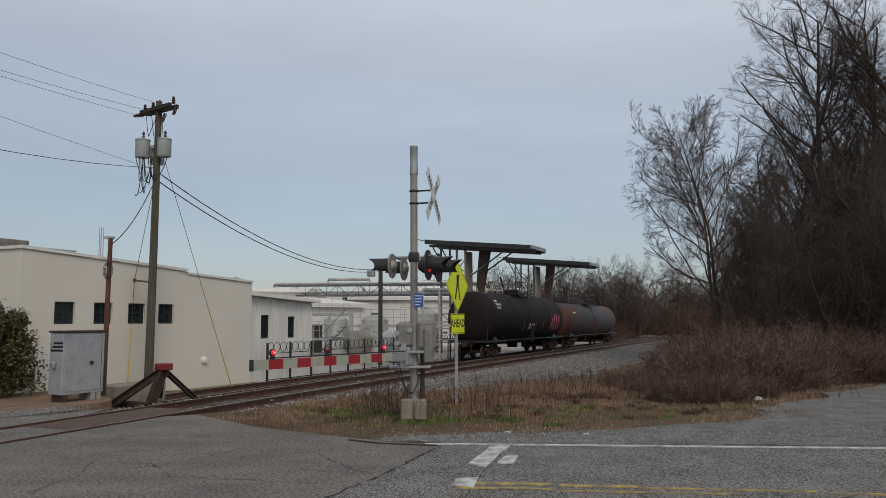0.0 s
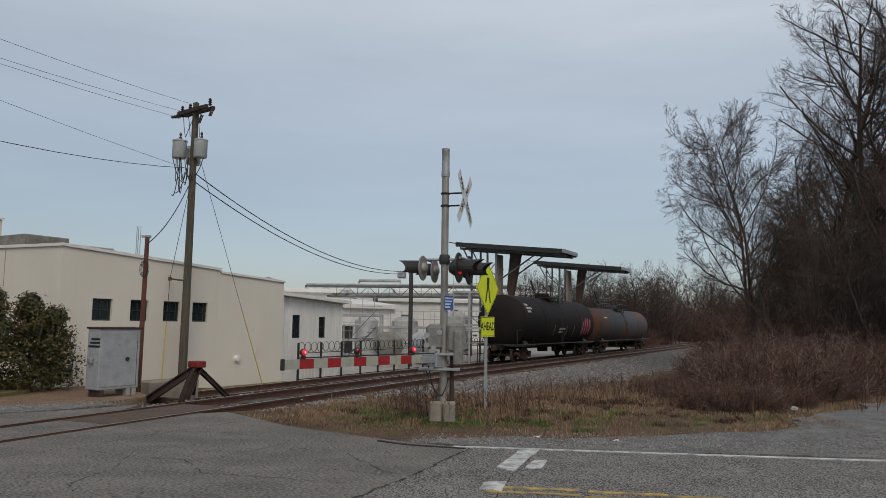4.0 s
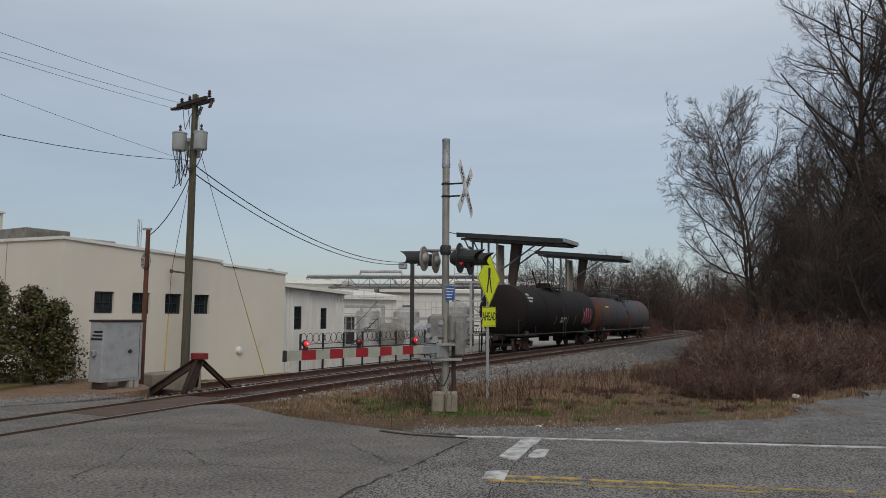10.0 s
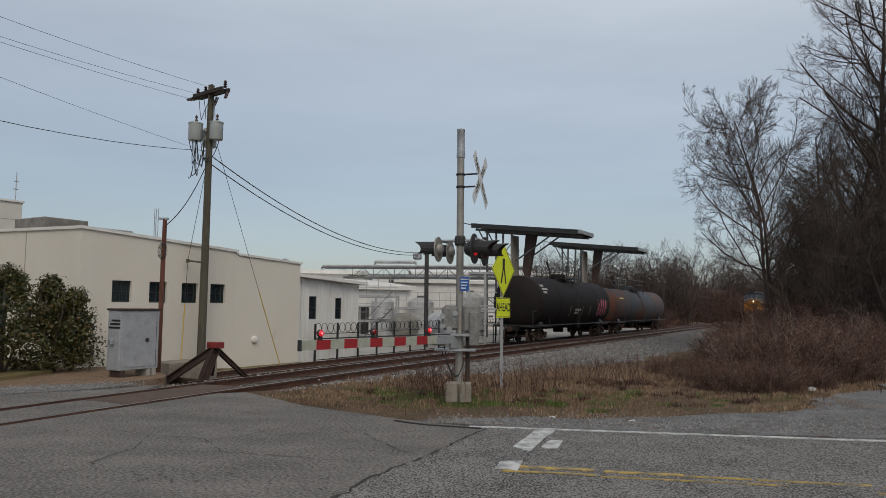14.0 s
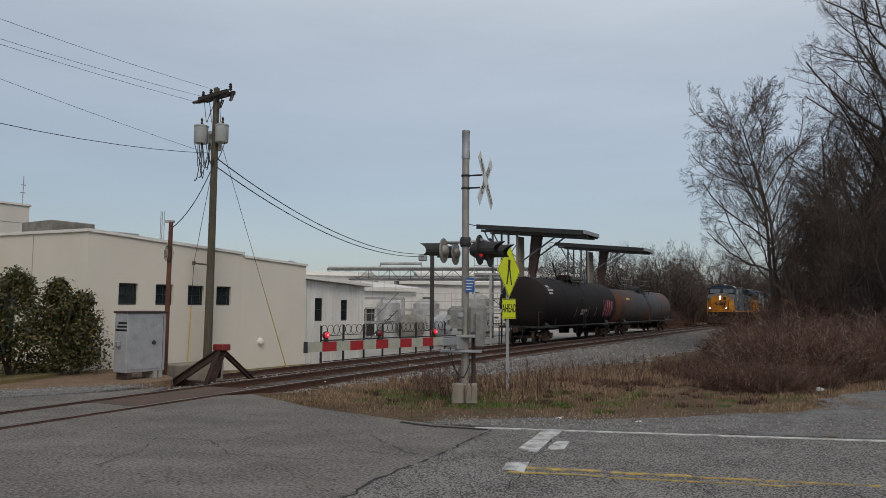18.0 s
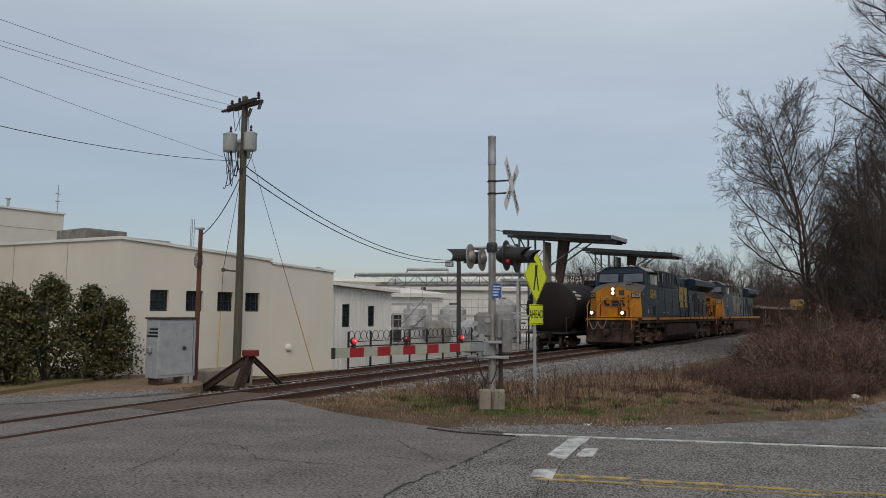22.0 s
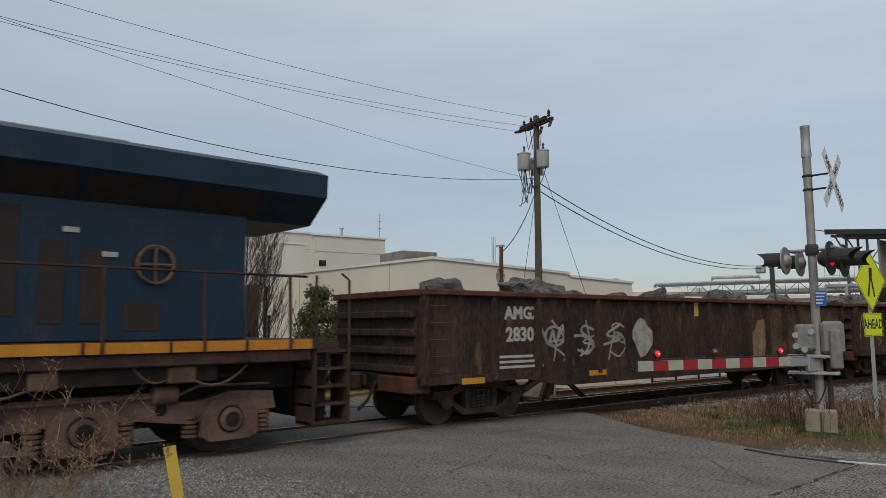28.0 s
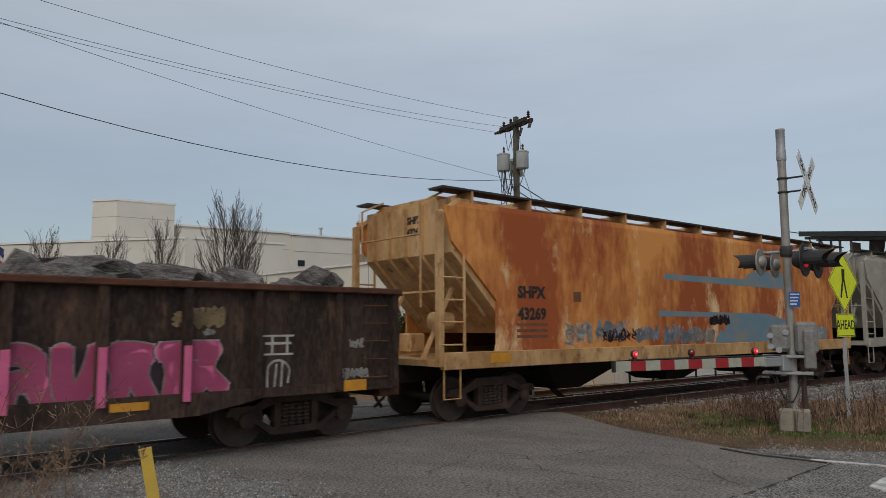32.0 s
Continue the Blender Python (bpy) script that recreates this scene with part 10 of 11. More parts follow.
def grow(g, rnd, p, d, length, r, level, spec, trunk=None):
    """One limb and all that it carries. spec per level: (segments, bend, lift, children, start, angle, child length, sides)."""
    seg, bend, lift, kids, start, angle, ratio, sides = spec[level]
    pts = [p]
    q, t = p, d.normalized()
    for i in range(seg):
        t = (t + Vector((rnd.gauss(0, bend), rnd.gauss(0, bend), rnd.gauss(0, bend) + lift))).normalized()
        q = q + t * (length / seg)
        pts.append(q)
    branch(g if trunk is None else trunk, pts, r, r * (0.45 if level else 0.16), sides)
    if level + 1 >= len(spec):
        return
    kids = max(1, int(kids * rnd.uniform(0.8, 1.2)))
    for k in range(kids):
        f = start + (1 - start) * (k + rnd.random()) / kids
        i = min(int(f * seg), seg - 1)
        base = pts[i].lerp(pts[i + 1], f * seg - i)
        ax = (pts[i + 1] - pts[i]).normalized()
        side = ax.orthogonal().normalized()
        side.rotate(Matrix.Rotation(rnd.uniform(0, 6.283), 3, ax))
        a = radians(angle * rnd.uniform(0.7, 1.25))
        nd = ax * math.cos(a) + side * math.sin(a)
        rr = max(r * (1 - 0.7 * f) * 0.5, 0.0065)
        grow(g, rnd, base, nd, length * ratio * (1.1 - 0.55 * f) * rnd.uniform(0.75, 1.2), rr, level + 1, spec)


def bare_tree_mesh(seed, height, spec, r, trunks=1, lean=0.0, bark=None):
    """Meshes of the trunk and of the crown of one leafless tree."""
    g, tk = Geo(), Geo()
    rnd = random.Random(seed)
    for k in range(trunks):
        d = Vector((rnd.gauss(0, 0.08 + lean), rnd.gauss(0, 0.08 + lean), 1))
        grow(g, rnd, Vector((rnd.uniform(-0.3, 0.3) * (trunks > 1), rnd.uniform(-0.3, 0.3) * (trunks > 1), -0.3)), d, height * rnd.uniform(0.85, 1.0), r, 0, spec, tk)
    return tk.mesh("trunk", bark, True), g.mesh("crown", bark)


WIDE = [(12, 0.05, 0.03, 30, 0.12, 50, 0.35, 8), (8, 0.09, 0.06, 11, 0.12, 42, 0.46, 4), (5, 0.13, 0.05, 7, 0.1, 42, 0.5, 3), (3, 0.16, 0.04, 5, 0.1, 40, 0.55, 3), (2, 0.2, 0.02, 0, 0, 0, 0, 3)]
LONE = [(10, 0.09, 0.02, 20, 0.16, 52, 0.46, 8), (7, 0.12, 0.05, 11, 0.12, 44, 0.48, 5), (5, 0.15, 0.05, 8, 0.1, 42, 0.5, 3), (3, 0.2, 0.03, 5, 0.1, 42, 0.5, 3), (2, 0.2, 0.02, 0, 0, 0, 0, 3)]
SAPLING = [(6, 0.08, 0.04, 14, 0.12, 42, 0.42, 4), (4, 0.14, 0.08, 8, 0.12, 40, 0.5, 3), (3, 0.18, 0.05, 6, 0.15, 40, 0.5, 3), (2, 0.2, 0.0, 0, 0, 0, 0, 3)]
COLUMN = [(8, 0.015, 0.02, 74, 0.13, 46, 0.4, 6), (8, 0.02, 0.15, 9, 0.15, 20, 0.36, 3), (3, 0.04, 0.09, 4, 0.2, 20, 0.5, 3), (2, 0.04, 0.06, 0, 0, 0, 0, 3)]
wide_meshes = [bare_tree_mesh(31 + i, 21.0, WIDE, 0.3, 1, 0.0, BARK) for i in range(3)]
lone_mesh = bare_tree_mesh(38, 11.5, LONE, 0.125, 2, 0.16, BARK)
sap_meshes = [bare_tree_mesh(51 + i, 7.0, SAPLING, 0.05, 3, 0.1, BARK) for i in range(3)]
far_meshes = [bare_tree_mesh(71 + i, 9.0, SAPLING, 0.09, 2, 0.08, BARK_FAR) for i in range(3)]


def plant(name, mesh_pair, p, sc, rot, label, category, group=""):
    root = thing(name, Matrix.Translation(p) @ Matrix.Rotation(rot, 4, "Z"), label, category, group)
    for part_name, me in zip(("trunk", "crown"), mesh_pair):
        ob = new(part_name, me)
        ob.parent = root
        ob.matrix_basis = Matrix.Diagonal((sc[0], sc[1], sc[2], 1))
    return root


def gz(p):
    return Vector((p.x, p.y, ground_z(p.x, min(p.y, 115)) - 0.05))


# the lone spreading tree and the tall wood behind the thicket
plant("bare_tree", lone_mesh, gz(polar(20.9, 43)), (1.08, 1.08, 1.34), 3.9, "lone spreading leafless tree at the track's edge", "tree", "trees of the wood")
for az, d, i, s in ((25.6, 50, 2, 0.9), (28.8, 46, 1, 0.98), (30.6, 42, 2, 1.0), (35.0, 46, 0, 1.05), (37.5, 40, 1, 1.0), (31.2, 55, 2, 1.1), (33.5, 50, 0, 1.1), (28.8, 64, 0, 1.05), (40, 46, 1, 1.05), (26.2, 52, 0, 0.8), (25.0, 62, 2, 0.78), (24.0, 54, 1, 0.56), (26.6, 43, 2, 0.6)):
    plant("bare_tree", wide_meshes[i], gz(polar(az, d)), (s, s, s), az * 1.7, "tall leafless tree with fine grey-brown twigs", "tree", "trees of the wood")
rnd = random.Random(77)
for k in range(84):
    az = 20.8 + 19 * rnd.random()
    d = 32 + 22 * rnd.random()
    if off_track(*polar(az, d).xy) > -7 or (az < 22.7 and k % 6):
        continue
    plant("sapling", sap_meshes[k % 3], gz(polar(az, d)), (1.15, 1.15, rnd.uniform(0.6, 1.35)), rnd.uniform(0, 6), "slender leafless saplings in a thicket", "sapling", "saplings of the thicket")
# distant tree line beyond the tank cars and the far end of the line
for k in range(120):
    az = 3.0 + 20 * (k + rnd.random()) / 120
    d = rnd.uniform(86, 128)
    p = polar(az, d)
    if abs(off_track(p.x, p.y)) < 5.5 or az > 20.4:
        continue
    sc = rnd.uniform(0.7, 1.15)
    plant("distant_tree", far_meshes[k % 3], Vector((p.x, p.y, -0.6)), (sc * 1.3, sc * 1.3, sc), rnd.uniform(0, 6), "distant leafless brown tree beyond the siding", "tree", "distant tree line")
for k in range(26):
    az = 12 + 11 * rnd.random()
    p = polar(az, rnd.uniform(150, 210))
    if abs(off_track(p.x, p.y)) < 6 or az > 20.2:
        continue
    plant("distant_tree", far_meshes[k % 3], Vector((p.x, p.y, -0.6)), (2, 2, 1.6), rnd.uniform(0, 6), "distant leafless brown tree beyond the siding", "tree", "distant tree line")
# where the line runs out of sight
for k in range(60):
    p = polar(17.5 + 9.5 * (k + rnd.random()) / 60, rnd.uniform(345, 400))
    plant("distant_tree", far_meshes[k % 3], Vector((p.x, p.y, -1.0)), (3.2, 3.2, 2.2), rnd.uniform(0, 6), "distant leafless brown tree where the line ends", "tree", "distant tree line")
for k in range(14):
    p = polar(-62 + 10 * rnd.random(), rnd.uniform(85, 120))
    plant("distant_tree", far_meshes[k % 3], Vector((p.x, p.y, -0.3)), (1.3, 1.3, 1.0), rnd.uniform(0, 6), "distant leafless brown tree behind the offices", "tree", "distant tree line")


def bramble_mesh(seed, w, d, h, count):
    g = Geo()
    rnd = random.Random(seed)
    for k in range(count):
        a, q = rnd.uniform(0, 6.283), math.sqrt(rnd.random())
        p = Vector((w * q * math.cos(a), d * q * math.sin(a), -0.1))
        hh = h * (1 - 0.5 * q * q) * rnd.uniform(0.55, 1.1)
        t = Vector((rnd.gauss(0, 0.35), rnd.gauss(0, 0.35), 1)).normalized()
        pts = [p]
        for i in range(4):
            t = (t + Vector((rnd.gauss(0, 0.22), rnd.gauss(0, 0.22), -0.1 * i))).normalized()
            pts.append(pts[-1] + t * hh / 3.6)
        branch(g, pts, 0.011, 0.005, 3)
        for j in range(7):
            i = rnd.randint(1, 3)
            s = pts[i].lerp(pts[i + 1], rnd.random())
            e = s + Vector((rnd.gauss(0, 0.18), rnd.gauss(0, 0.18), rnd.gauss(0.1, 0.14)))
            e2 = e + Vector((rnd.gauss(0, 0.12), rnd.gauss(0, 0.12), rnd.gauss(0.03, 0.1)))
            branch(g, [s, e, e2], 0.006, 0.003, 3)
    return g


brambles = [bramble_mesh(5 + i, 1.9, 1.6, 1.75, 620).mesh("bramble_stems", BRAMBLE) for i in range(2)]
canes = [bramble_mesh(15 + i, 1.9, 1.6, 2.0, 110).mesh("dead_canes", BRAMBLE_GREY) for i in range(2)]
for k, (az, d, s) in enumerate(((21.4, 22.6, 0.95), (24.0, 24.6, 1.0), (20.6, 25.6, 1.05), (23.2, 26.4, 1.15), (26.4, 27.2, 1.0), (21.6, 29.0, 1.2), (25.6, 29.5, 1.2), (28.8, 28.5, 1.05), (20.2, 31.5, 1.1), (23.6, 32.0, 1.25), (27.4, 32.5, 1.2), (31.0, 31.0, 1.1), (29.8, 34.0, 1.2), (33.0, 34, 1.2), (19.6, 35.0, 1.15),
                                (21.8, 36.5, 1.3), (25.0, 36.0, 1.3), (20.0, 40.0, 1.2), (28, 38, 1.4), (35, 34, 1.2), (31.5, 38, 1.4), (37.5, 36, 1.3), (18.6, 24.6, 0.5), (18.0, 29, 0.55), (19.3, 22.4, 0.45), 
                                (17.9, 18.9, 0.42), (19.8, 19.2, 0.5), (16.4, 21.2, 0.36), (15.6, 25.0, 0.4), (14.6, 27.5, 0.38), (16.8, 23.4, 0.42), (13.2, 26.2, 0.3), (14.8, 22.4, 0.28), (22.6, 20.8, 0.4))):
    ob = shape("bramble", brambles[k % 2], None, "tangle of reddish leafless bramble stems", "bramble", "stuff", Matrix.Translation(gz(polar(az, d))) @ Matrix.Rotation(k * 1.1, 4, "Z") @ Matrix.Scale(s, 4))
    shape("dead_canes", canes[k % 2], None, "pale dead canes among the brambles", "bramble", "stuff", Matrix.Translation(gz(polar(az, d))) @ Matrix.Rotation(k * 1.7, 4, "Z") @ Matrix.Scale(s, 4))
for k in range(14):
    az, d = 23 + 16 * rnd.random(), 36 + 12 * rnd.random()
    shape("bramble", brambles[k % 2], None, "tall tangle of reddish leafless stems under the trees", "bramble", "stuff", Matrix.Translation(gz(polar(az, d))) @ Matrix.Rotation(k * 1.3, 4, "Z") @ Matrix.Scale(1.9, 4))


# scrub under the distant tree line
rnd = random.Random(88)
for k in range(34):
    p = polar(5.0 + 16.5 * (k + rnd.random()) / 34, rnd.uniform(84, 118))
    if abs(off_track(p.x, p.y)) < 8 or off_track(p.x, p.y) < 0:
        continue
    shape("scrub", brambles[k % 2], None, "low brown scrub under the distant trees", "scrub", "stuff", Matrix.Translation((p.x, p.y, -0.7)) @ Matrix.Rotation(k * 1.7, 4, "Z") @ Matrix.Diagonal((2.6, 2.6, rnd.uniform(1.6, 2.6), 1)))

# thick growth behind the far side of the line and round its end
for k in range(40):
    p = polar(11.0 + 9.5 * (k + rnd.random()) / 40, rnd.uniform(132, 190))
    if off_track(p.x, p.y) < 9:
        continue
    shape("scrub", brambles[k % 2], None, "tall brown scrub beyond the line", "scrub", "stuff", Matrix.Translation((p.x, p.y, -0.7)) @ Matrix.Rotation(k * 1.7, 4, "Z") @ Matrix.Diagonal((4.0, 4.0, rnd.uniform(2.6, 4.4), 1)))
for k in range(22):
    p = polar(17.5 + 9.5 * (k + rnd.random()) / 22, rnd.uniform(340, 370))
    shape("scrub", brambles[k % 2], None, "tall brown scrub where the line ends", "scrub", "stuff", Matrix.Translation((p.x, p.y, -0.9)) @ Matrix.Rotation(k * 1.7, 4, "Z") @ Matrix.Diagonal((6.5, 6.5, rnd.uniform(5.0, 8.0), 1)))


def blades(name, spots, mat, label, count, h0, h1, seed, w=0.006):
    """Grass: single bent blades scattered round the spots (x, y, radius, weight)."""
    g = Geo()
    rnd = random.Random(seed)
    tot = sum(q[3] for q in spots)
    for x, y, r, wt in spots:
        for k in range(int(count * wt / tot)):
            a, q = rnd.uniform(0, 6.283), math.sqrt(rnd.random()) * r
            px, py = x + q * math.cos(a), y + q * math.sin(a)
            if py < 11.75 or off_track(px, py) > -bank(py)[0] * 0.8 or (px < -0.6 and py < 11.75 - 0.66 * px) or (px > 4.8 and py < 13.4 + 0.6 * (px - 4.8) - 1.3 * rnd.random() ** 3):
                continue
            z = ground_z(px, py) - 0.06
            h = rnd.uniform(h0, h1)
            b = rnd.uniform(0, 6.283)
            lean = rnd.uniform(0.1, 0.8) * h
            s = Vector((math.cos(b + 1.57), math.sin(b + 1.57), 0)) * w
            p0 = Vector((px, py, z))
            p1 = p0 + Vector((math.cos(b) * lean * 0.35, math.sin(b) * lean * 0.35, h * 0.65))
            p2 = p0 + Vector((math.cos(b) * lean, math.sin(b) * lean, h))
            g.add([p0 - s, p0 + s, p1 + s * 0.7, p1 - s * 0.7, p2], [(0, 1, 2, 3), (3, 2, 4)])
    return shape(name, g, mat, label, "grass", "stuff")


blades("dry_grass", [(7.2, 17.6, 2.0, 2), (9.3, 20.2, 1.8, 1.5), (8, 25, 3.4, 2), (6, 28.5, 3.2, 1.5), (-2.6, 14.6, 1.6, 1.5), (0, 15, 4.0, 3), (-2.6, 16, 2.6, 2), (3.5, 15.0, 3.2, 2.5), (5.5, 19, 4.0, 3), (1.5, 20, 4.5, 3), (9, 22, 4, 2), (4.5, 25, 4.5, 2), (13, 26, 6, 3), (-3.5, 17.3, 1.6, 1)], BLADE_TAN, "short dry tan winter grass", 70000, 0.02, 0.1, 41, 0.008)
blades("tall_dry_grass", [(5.2, 21.5, 2.6, 3), (7.5, 23, 3, 2), (2.8, 22, 2.0, 2), (-0.6, 18.5, 1.6, 1.5), (0.0, 16.2, 1.2, 1), (16, 28, 7, 4), (3.5, 26, 3, 2), (-2.2, 18.6, 1.6, 1.5)], BLADE_TAN, "taller tufts of dry tan grass", 4000, 0.1, 0.35, 42, 0.006)
rnd = random.Random(29)
green_spots = [(-1.4, 15.6, 1.0, 8), (-2.1, 16.3, 0.7, 4), (-0.5, 14.9, 0.8, 5), (0.6, 15.0, 0.7, 2)] + [(rnd.uniform(-3.2, 7.0), rnd.uniform(14.0, 17.2), rnd.uniform(0.15, 0.5), 0.45) for k in range(44)]
blades("green_grass", green_spots, BLADE_GREEN, "patches of green winter grass round the signal's foot", 30000, 0.02, 0.09, 43, 0.007)
tufts = [(rnd.uniform(-3.0, 7.5), rnd.uniform(14.4, 21.5), rnd.uniform(0.1, 0.3), 0.5) for k in range(90)]
blades("straw_tufts", [(6.3, 15.0, 0.5, 1), (7.0, 16.2, 0.5, 1), (5.3, 14.15, 0.5, 1), (7.9, 17.3, 0.5, 1), (9.5, 19.6, 1.2, 3), (11.5, 20.6, 1.4, 3), (8.2, 19.0, 0.9, 2), (13.5, 22.0, 1.6, 3), (11.4, 23.0, 1.6, 3), (9.6, 21.6, 1.0, 2)] + tufts, BLADE_TAN, "matted straw-coloured grass before the thicket", 30000, 0.03, 0.17, 47, 0.007)
blades("dead_weed_mat", [(rnd.gauss(4.2, 1.3), rnd.gauss(19.8, 0.8), rnd.uniform(0.2, 0.5), 1) for k in range(30)] + [(rnd.uniform(-3, 7), rnd.uniform(14.5, 20), rnd.uniform(0.1, 0.25), 0.3) for k in range(60)], BRAMBLE, "brown mats of dead weeds on the verge", 18000, 0.03, 0.16, 48, 0.006)
g = Geo()
rnd = random.Random(15)
for k in range(560):
    az, d = rnd.choice(((14, 29), (13, 26), (15, 26), (15.5, 23), (17, 20), (19, 19), (21, 19.5), (24, 21), (27, 22.5), (-4.5, 15.6), (-3.4, 16.3), (0.3, 16.0), (4, 18.5), (6, 20), (8, 21), (10, 22.5), (12, 22), (2.5, 17.4), (-5.5, 17.2)))
    p = polar(az + rnd.gauss(0, 1.6), d + rnd.gauss(0, 1.3))
    if off_track(p.x, p.y) > -bank(p.y)[0] * 0.8 or p.y < 12.3:
        continue
    p.z = ground_z(p.x, p.y) - 0.08
    pts = [p]
    t = Vector((rnd.gauss(0, 0.15), rnd.gauss(0, 0.15), 1))
    for i in range(3):
        t = (t + Vector((rnd.gauss(0, 0.12), rnd.gauss(0, 0.12), 0))).normalized()
        pts.append(pts[-1] + t * rnd.uniform(0.12, 0.3))
    branch(g, pts, 0.006, 0.003, 3)
    for j in range(5):
        s = pts[rnd.randint(1, 2)].lerp(pts[3], rnd.random())
        branch(g, [s, s + Vector((rnd.gauss(0, 0.09), rnd.gauss(0, 0.09), 0.12))], 0.004, 0.002, 3)
shape("weed_stalks", g, BRAMBLE, "thin leafless weed stalks on the verge", "weeds", "stuff")


def dry_weed(seed, p, n, h):
    g = Geo()
    rnd = random.Random(seed)
    for k in range(n):
        q = p + Vector((rnd.gauss(0, 0.22), rnd.gauss(0, 0.22), 0))
        t = Vector((rnd.gauss(0, 0.22), rnd.gauss(0, 0.22), 1)).normalized()
        pts = [q]
        hh = h * rnd.uniform(0.6, 1.05)
        for i in range(6):
            t = (t + Vector((rnd.gauss(0, 0.1) + 0.03 * i, rnd.gauss(0, 0.1), -0.06 * i))).normalized()
            pts.append(pts[-1] + t * hh / 6)
        branch(g, pts, 0.004, 0.0018, 3)
        for j in range(13):
            i = rnd.randint(2, 5)
            s = pts[i].lerp(pts[i + 1], rnd.random())
            e = s + Vector((rnd.gauss(0, 0.07), rnd.gauss(0, 0.07), rnd.uniform(0.0, 0.12)))
            branch(g, [s, e], 0.002, 0.0012, 3)
            for m in range(3):
                b = s.lerp(e, 0.4 + 0.3 * m)
                c = b + Vector((rnd.gauss(0, 0.02), rnd.gauss(0, 0.02), 0.02))
                branch(g, [b, c], 0.005, 0.001, 3)
    root = thing("dry_weed", Matrix.Identity(4), "dry seeded weed stalks at the street's edge", "weed")
    tagged(part("stalk", g, STALK, root), kind="stuff")


dry_weed(1, polar(-57.8, 6.3, -0.1), 16, 1.75)
dry_weed(2, polar(-60.5, 6.6, -0.1), 20, 1.9)
dry_weed(3, polar(-55.6, 6.0, -0.15), 8, 1.4)


# ---- hollies beside the office ----
def holly(p, w, h, seed):
    root = thing("holly_bush", Matrix.Translation(p), "dense evergreen holly bush with bronze leaf tips", "bush", "hollies beside the office")
    rnd = random.Random(seed)
    t = Geo()
    for k in range(9):
        a = rnd.uniform(0, 6.283)
        branch(t, [Vector((0, 0, -0.1)), Vector((0.2 * w * math.cos(a), 0.2 * w * math.sin(a), h * 0.4)), Vector((0.45 * w * math.cos(a), 0.45 * w * math.sin(a), h * rnd.uniform(0.6, 0.9)))], 0.04, 0.008, 5)
    pieces("stem", t, BARK, root)
    clumps = []
    for k in range(64):
        z = rnd.random() ** 0.85
        r = (0.54 * w) * (1 - 0.92 * max(0, z - 0.12) ** 1.25) * rnd.uniform(0.45, 1.05)
        a = rnd.uniform(0, 6.283)
        clumps.append((Vector((r * math.cos(a), r * math.sin(a), 0.12 + z * (h - 0.12))), rnd.uniform(0.18, 0.36) * (1.1 - 0.5 * z)))
    # leading shoots stand out of the outline
    for k in range(9):
        a, f = rnd.uniform(0, 6.283), rnd.uniform(0.1, 0.4) * w
        clumps.append((Vector((f * math.cos(a), f * math.sin(a), h * rnd.uniform(0.8, 1.0) - f * 0.8)), 0.13))
    for name, mat, count in (("foliage", HOLLY, 7000), ("bronze_foliage", HOLLY_BROWN, 1500)):
        g = Geo()
        for k in range(count):
            c, cr = rnd.choice(clumps)
            d = Vector((rnd.gauss(0, 1), rnd.gauss(0, 1), rnd.gauss(0, 1))).normalized()
            q = c + d * cr * 1.5 * rnd.random() ** 0.8
            n = (d + Vector((rnd.gauss(0, 0.7), rnd.gauss(0, 0.7), rnd.gauss(0.4, 0.6)))).normalized()
            u = n.orthogonal().normalized()
            u.rotate(Matrix.Rotation(rnd.uniform(0, 6.28), 3, n))
            v = n.cross(u)
            L = rnd.uniform(0.035, 0.065)
            g.add([q - u * L, q + v * L * 0.45 + n * 0.006, q + u * L, q - v * L * 0.45 + n * 0.006], [(0, 1, 2, 3)])
        part(name, g, mat, root)


for k, (az, d, w, h) in enumerate(((-39.3, 21.4, 1.9, 2.9), (-36.8, 21.5, 1.6, 2.4), (-34.7, 21.9, 2.0, 2.75), (-31.9, 22.3, 1.5, 2.45), (-30.6, 22.5, 1.2, 2.1), (-37.9, 20.9, 1.5, 1.7))):
    p = polar(az, d, 0.0)
    holly(p, w, h, 90 + k)

# columnar bare trees before the offices
col_meshes = [bare_tree_mesh(111 + i, 6.6, COLUMN, 0.06, 1, -0.05, BARK) for i in range(2)]
for az, d, top, i in ((-44.6, 28.5, 0.181, 0), (-49.1, 33, 0.122, 1), (-52.4, 33, 0.1214, 0), (-56.4, 37, 0.105, 1), (-58.6, 40, 0.085, 0), (-43.2, 30.5, 0.14, 1)):
    h = 1.86 + top * d
    plant("columnar_tree", col_meshes[i], polar(az, d, 0.0), (h / 6.6 * 0.9, h / 6.6 * 0.9, h / 6.6 * 0.95), az, "upright leafless ornamental tree with ascending twigs", "tree", "columnar trees before the offices")


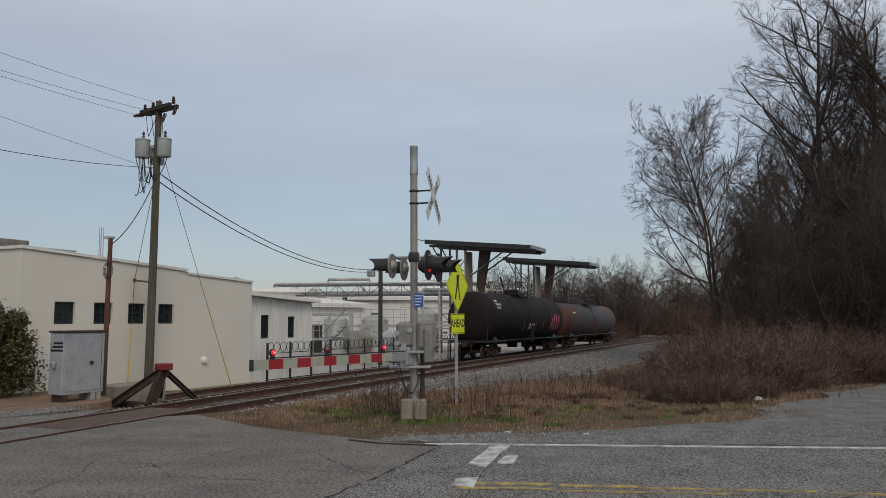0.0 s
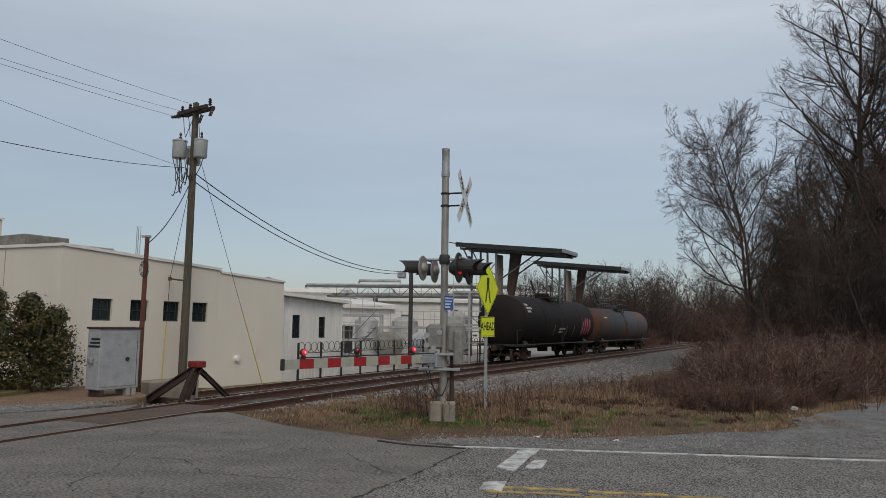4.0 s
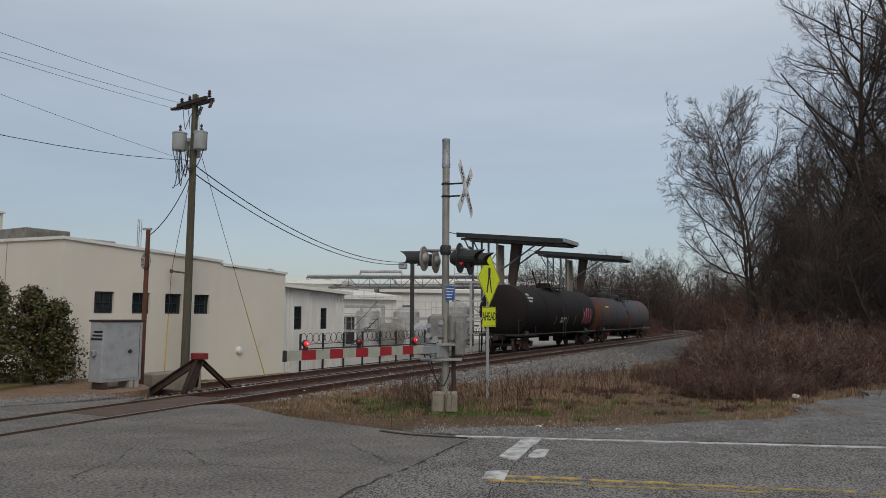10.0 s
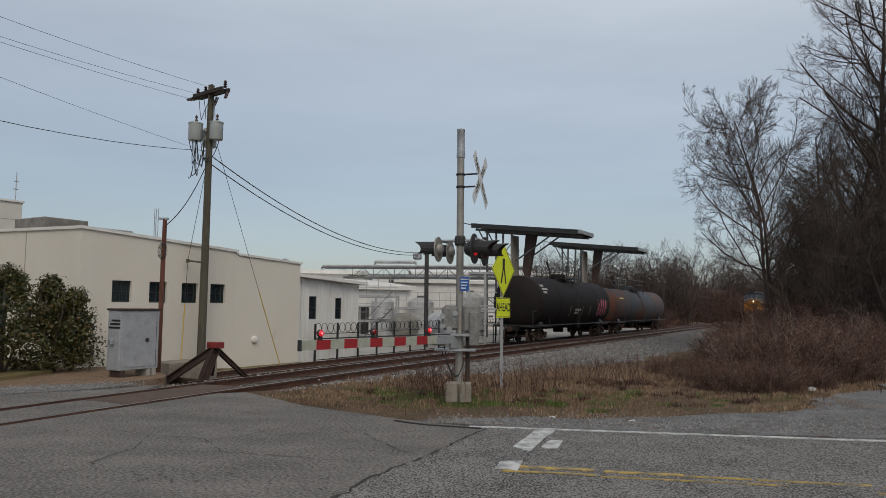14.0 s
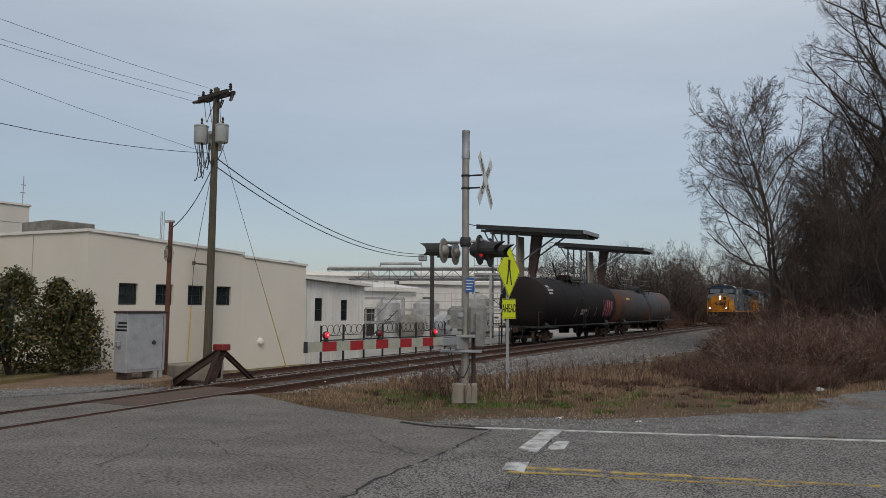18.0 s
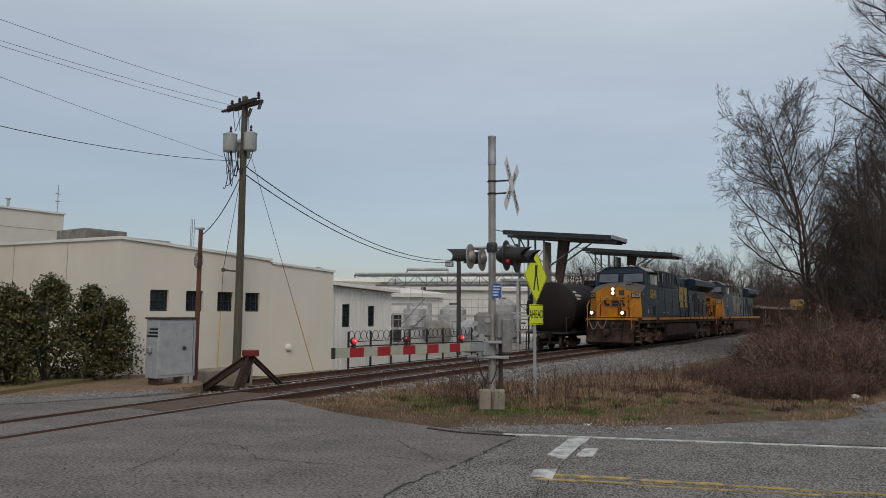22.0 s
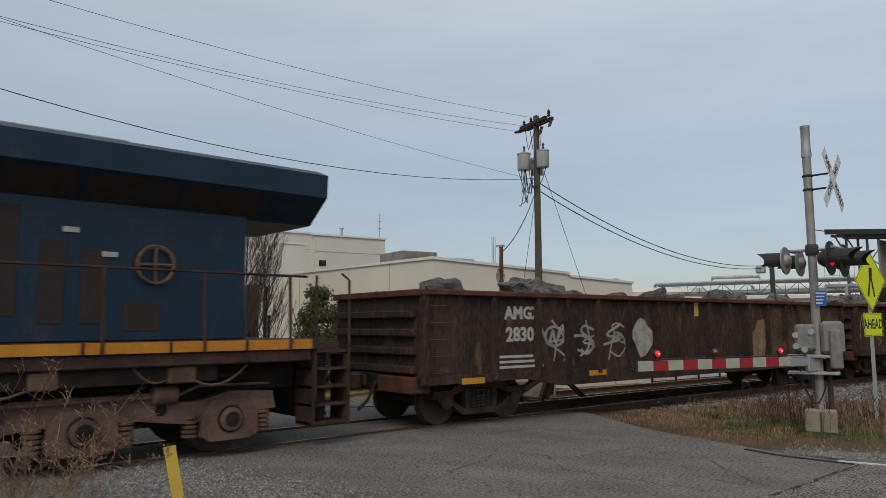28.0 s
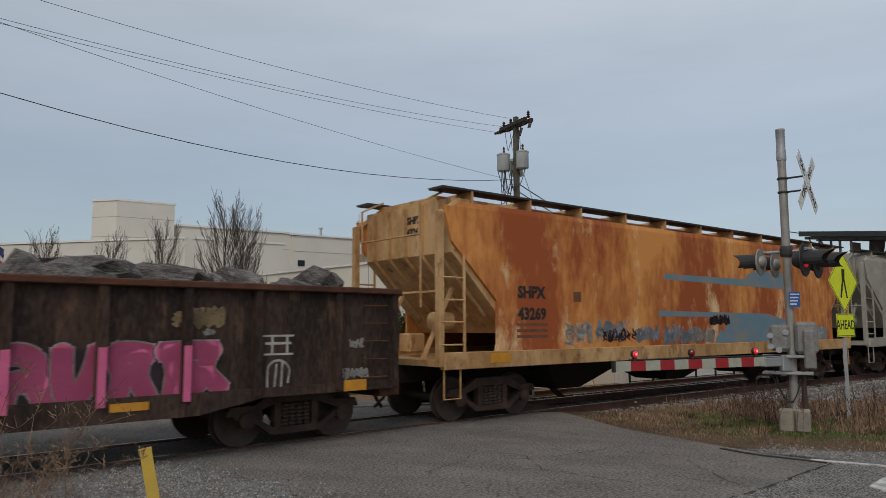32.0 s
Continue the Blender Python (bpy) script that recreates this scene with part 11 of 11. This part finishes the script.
def cone_shrub(az, d, h, w, seed):
    p = polar(az, d)
    root = thing("conical_shrub", Matrix.Translation(p), "narrow dark evergreen shrub", "bush")
    rnd = random.Random(seed)
    g = Geo()
    for k in range(5200):
        z = rnd.random() ** 1.2
        r = w * 0.5 * (1 - z) ** 0.7 * rnd.uniform(0.7, 1.05)
        a = rnd.uniform(0, 6.283)
        q = Vector((r * math.cos(a), r * math.sin(a), z * h))
        n = Vector((math.cos(a), math.sin(a), rnd.gauss(0.3, 0.4))).normalized()
        u = n.orthogonal().normalized()
        v = n.cross(u)
        L = 0.05
        g.add([q - u * L, q + v * L * 0.5, q + u * L, q - v * L * 0.5], [(0, 1, 2, 3)])
    part("foliage", g, HOLLY, root)
    part("stem", Geo().tube([(0, 0, -0.1), (0, 0, h * 0.8)], 0.04, 5), BARK, root)


cone_shrub(-52.6, 36, 2.6, 1.1, 5)
cone_shrub(-55.2, 37, 2.4, 1.2, 6)

# evergreens in the wood
for k in range(10):
    p = gz(polar(28.5 + 9 * rnd.random(), 40 + 10 * rnd.random()))
    root = thing("ivy_clump", Matrix.Translation(p), "dark evergreen growth climbing among the bare trees", "ivy")
    g = Geo()
    h = rnd.uniform(3, 7)
    for j in range(1800):
        z = rnd.random() * h
        a = rnd.uniform(0, 6.283)
        r = 1.1 * (1 - z / h * 0.6) * rnd.random() ** 0.5
        q = Vector((r * math.cos(a), r * math.sin(a), z))
        n = Vector((rnd.gauss(0, 1), rnd.gauss(0, 1), rnd.gauss(0, 1))).normalized()
        u = n.orthogonal().normalized()
        v = n.cross(u)
        L = 0.07
        g.add([q - u * L, q + v * L * 0.6, q + u * L, q - v * L * 0.6], [(0, 1, 2, 3)])
    part("foliage", g, IVY, root)
    part("stem", Geo().tube([(0, 0, -0.1), (0.1, 0, h * 0.9)], 0.06, 5), BARK, root)


# ---- litter on the verge ----
def litter(x, y, label, mat, s=1.0):
    z = ground_z(x, y)
    g = Geo()
    g.lathe([(0.02, 0.0), (0.035, 0.01), (0.045, 0.09), (0.047, 0.1)], "x", (0, 0, 0.045), 10)
    shape("litter", g, mat, label, "litter", m=Matrix.Translation((x, y, z + 0.0)) @ Matrix.Rotation(x * 3, 4, "Z") @ Matrix.Diagonal((s, s, s * 0.55, 1)))


for x, y, s in ((1.15, 12.75, 1.0), (2.35, 12.4, 1.1), (2.9, 12.55, 0.8), (8.6, 20.2, 1.6), (-4.4, 18.6, 0.7), (-6.3, 19.6, 1.0)):
    litter(x, y, "crumpled pale paper cup on the verge", LITTER, s)
litter(7.74, 18.1, "flattened white carton before the thicket", LITTER, 1.9)
litter(2.3, 12.5, "red and white crushed cup on the verge", REDPAINT, 0.9)


# ---- loose grit at the street's edges ----
def grit(name, count, spot, seed, label):
    g = Geo()
    rnd = random.Random(seed)
    for k in range(count):
        x, y, z = spot(rnd)
        r = rnd.uniform(0.006, 0.02)
        e = Euler((rnd.random() * 3, rnd.random() * 3, rnd.random() * 3)).to_matrix()
        c = Vector((x, y, z + r * 0.3))
        v = [c + e @ Vector(w) * r * rnd.uniform(0.7, 1.2) for w in ((1, 0, 0), (-1, 0, 0), (0, 1, 0), (0, -1, 0), (0, 0, 1), (0, 0, -1))]
        g.add(v, [(0, 2, 4), (2, 1, 4), (1, 3, 4), (3, 0, 4), (2, 0, 5), (1, 2, 5), (3, 1, 5), (0, 3, 5)])
    shape(name, g, STONE, label, "gravel", "stuff")


def shoulder_spot(rnd):
    x = rnd.uniform(-1.0, 14.0)
    y = 11.75 - 0.035 * x + abs(rnd.gauss(0, 0.45 + 0.09 * max(0, x)))
    return x, y, -0.022


def corner_spot(rnd):
    a = rnd.random()
    return -8.3 + 4.6 * a + rnd.gauss(0, 0.35), 6.5 - 0.9 * a + rnd.gauss(0, 0.5), -0.016


def apron_spot(rnd):
    a = rnd.random()
    return -12.0 + 3.8 * a + rnd.gauss(0, 0.3), 14.0 + 2.4 * a + rnd.gauss(0, 0.35), -0.015


grit("shoulder_grit", 7000, shoulder_spot, 61, "loose grey gravel along the street's shoulder")
grit("corner_grit", 6000, corner_spot, 62, "loose pale gravel at the broken street corner")
grit("apron_grit", 2500, apron_spot, 63, "loose gravel beside the far street")

motions()
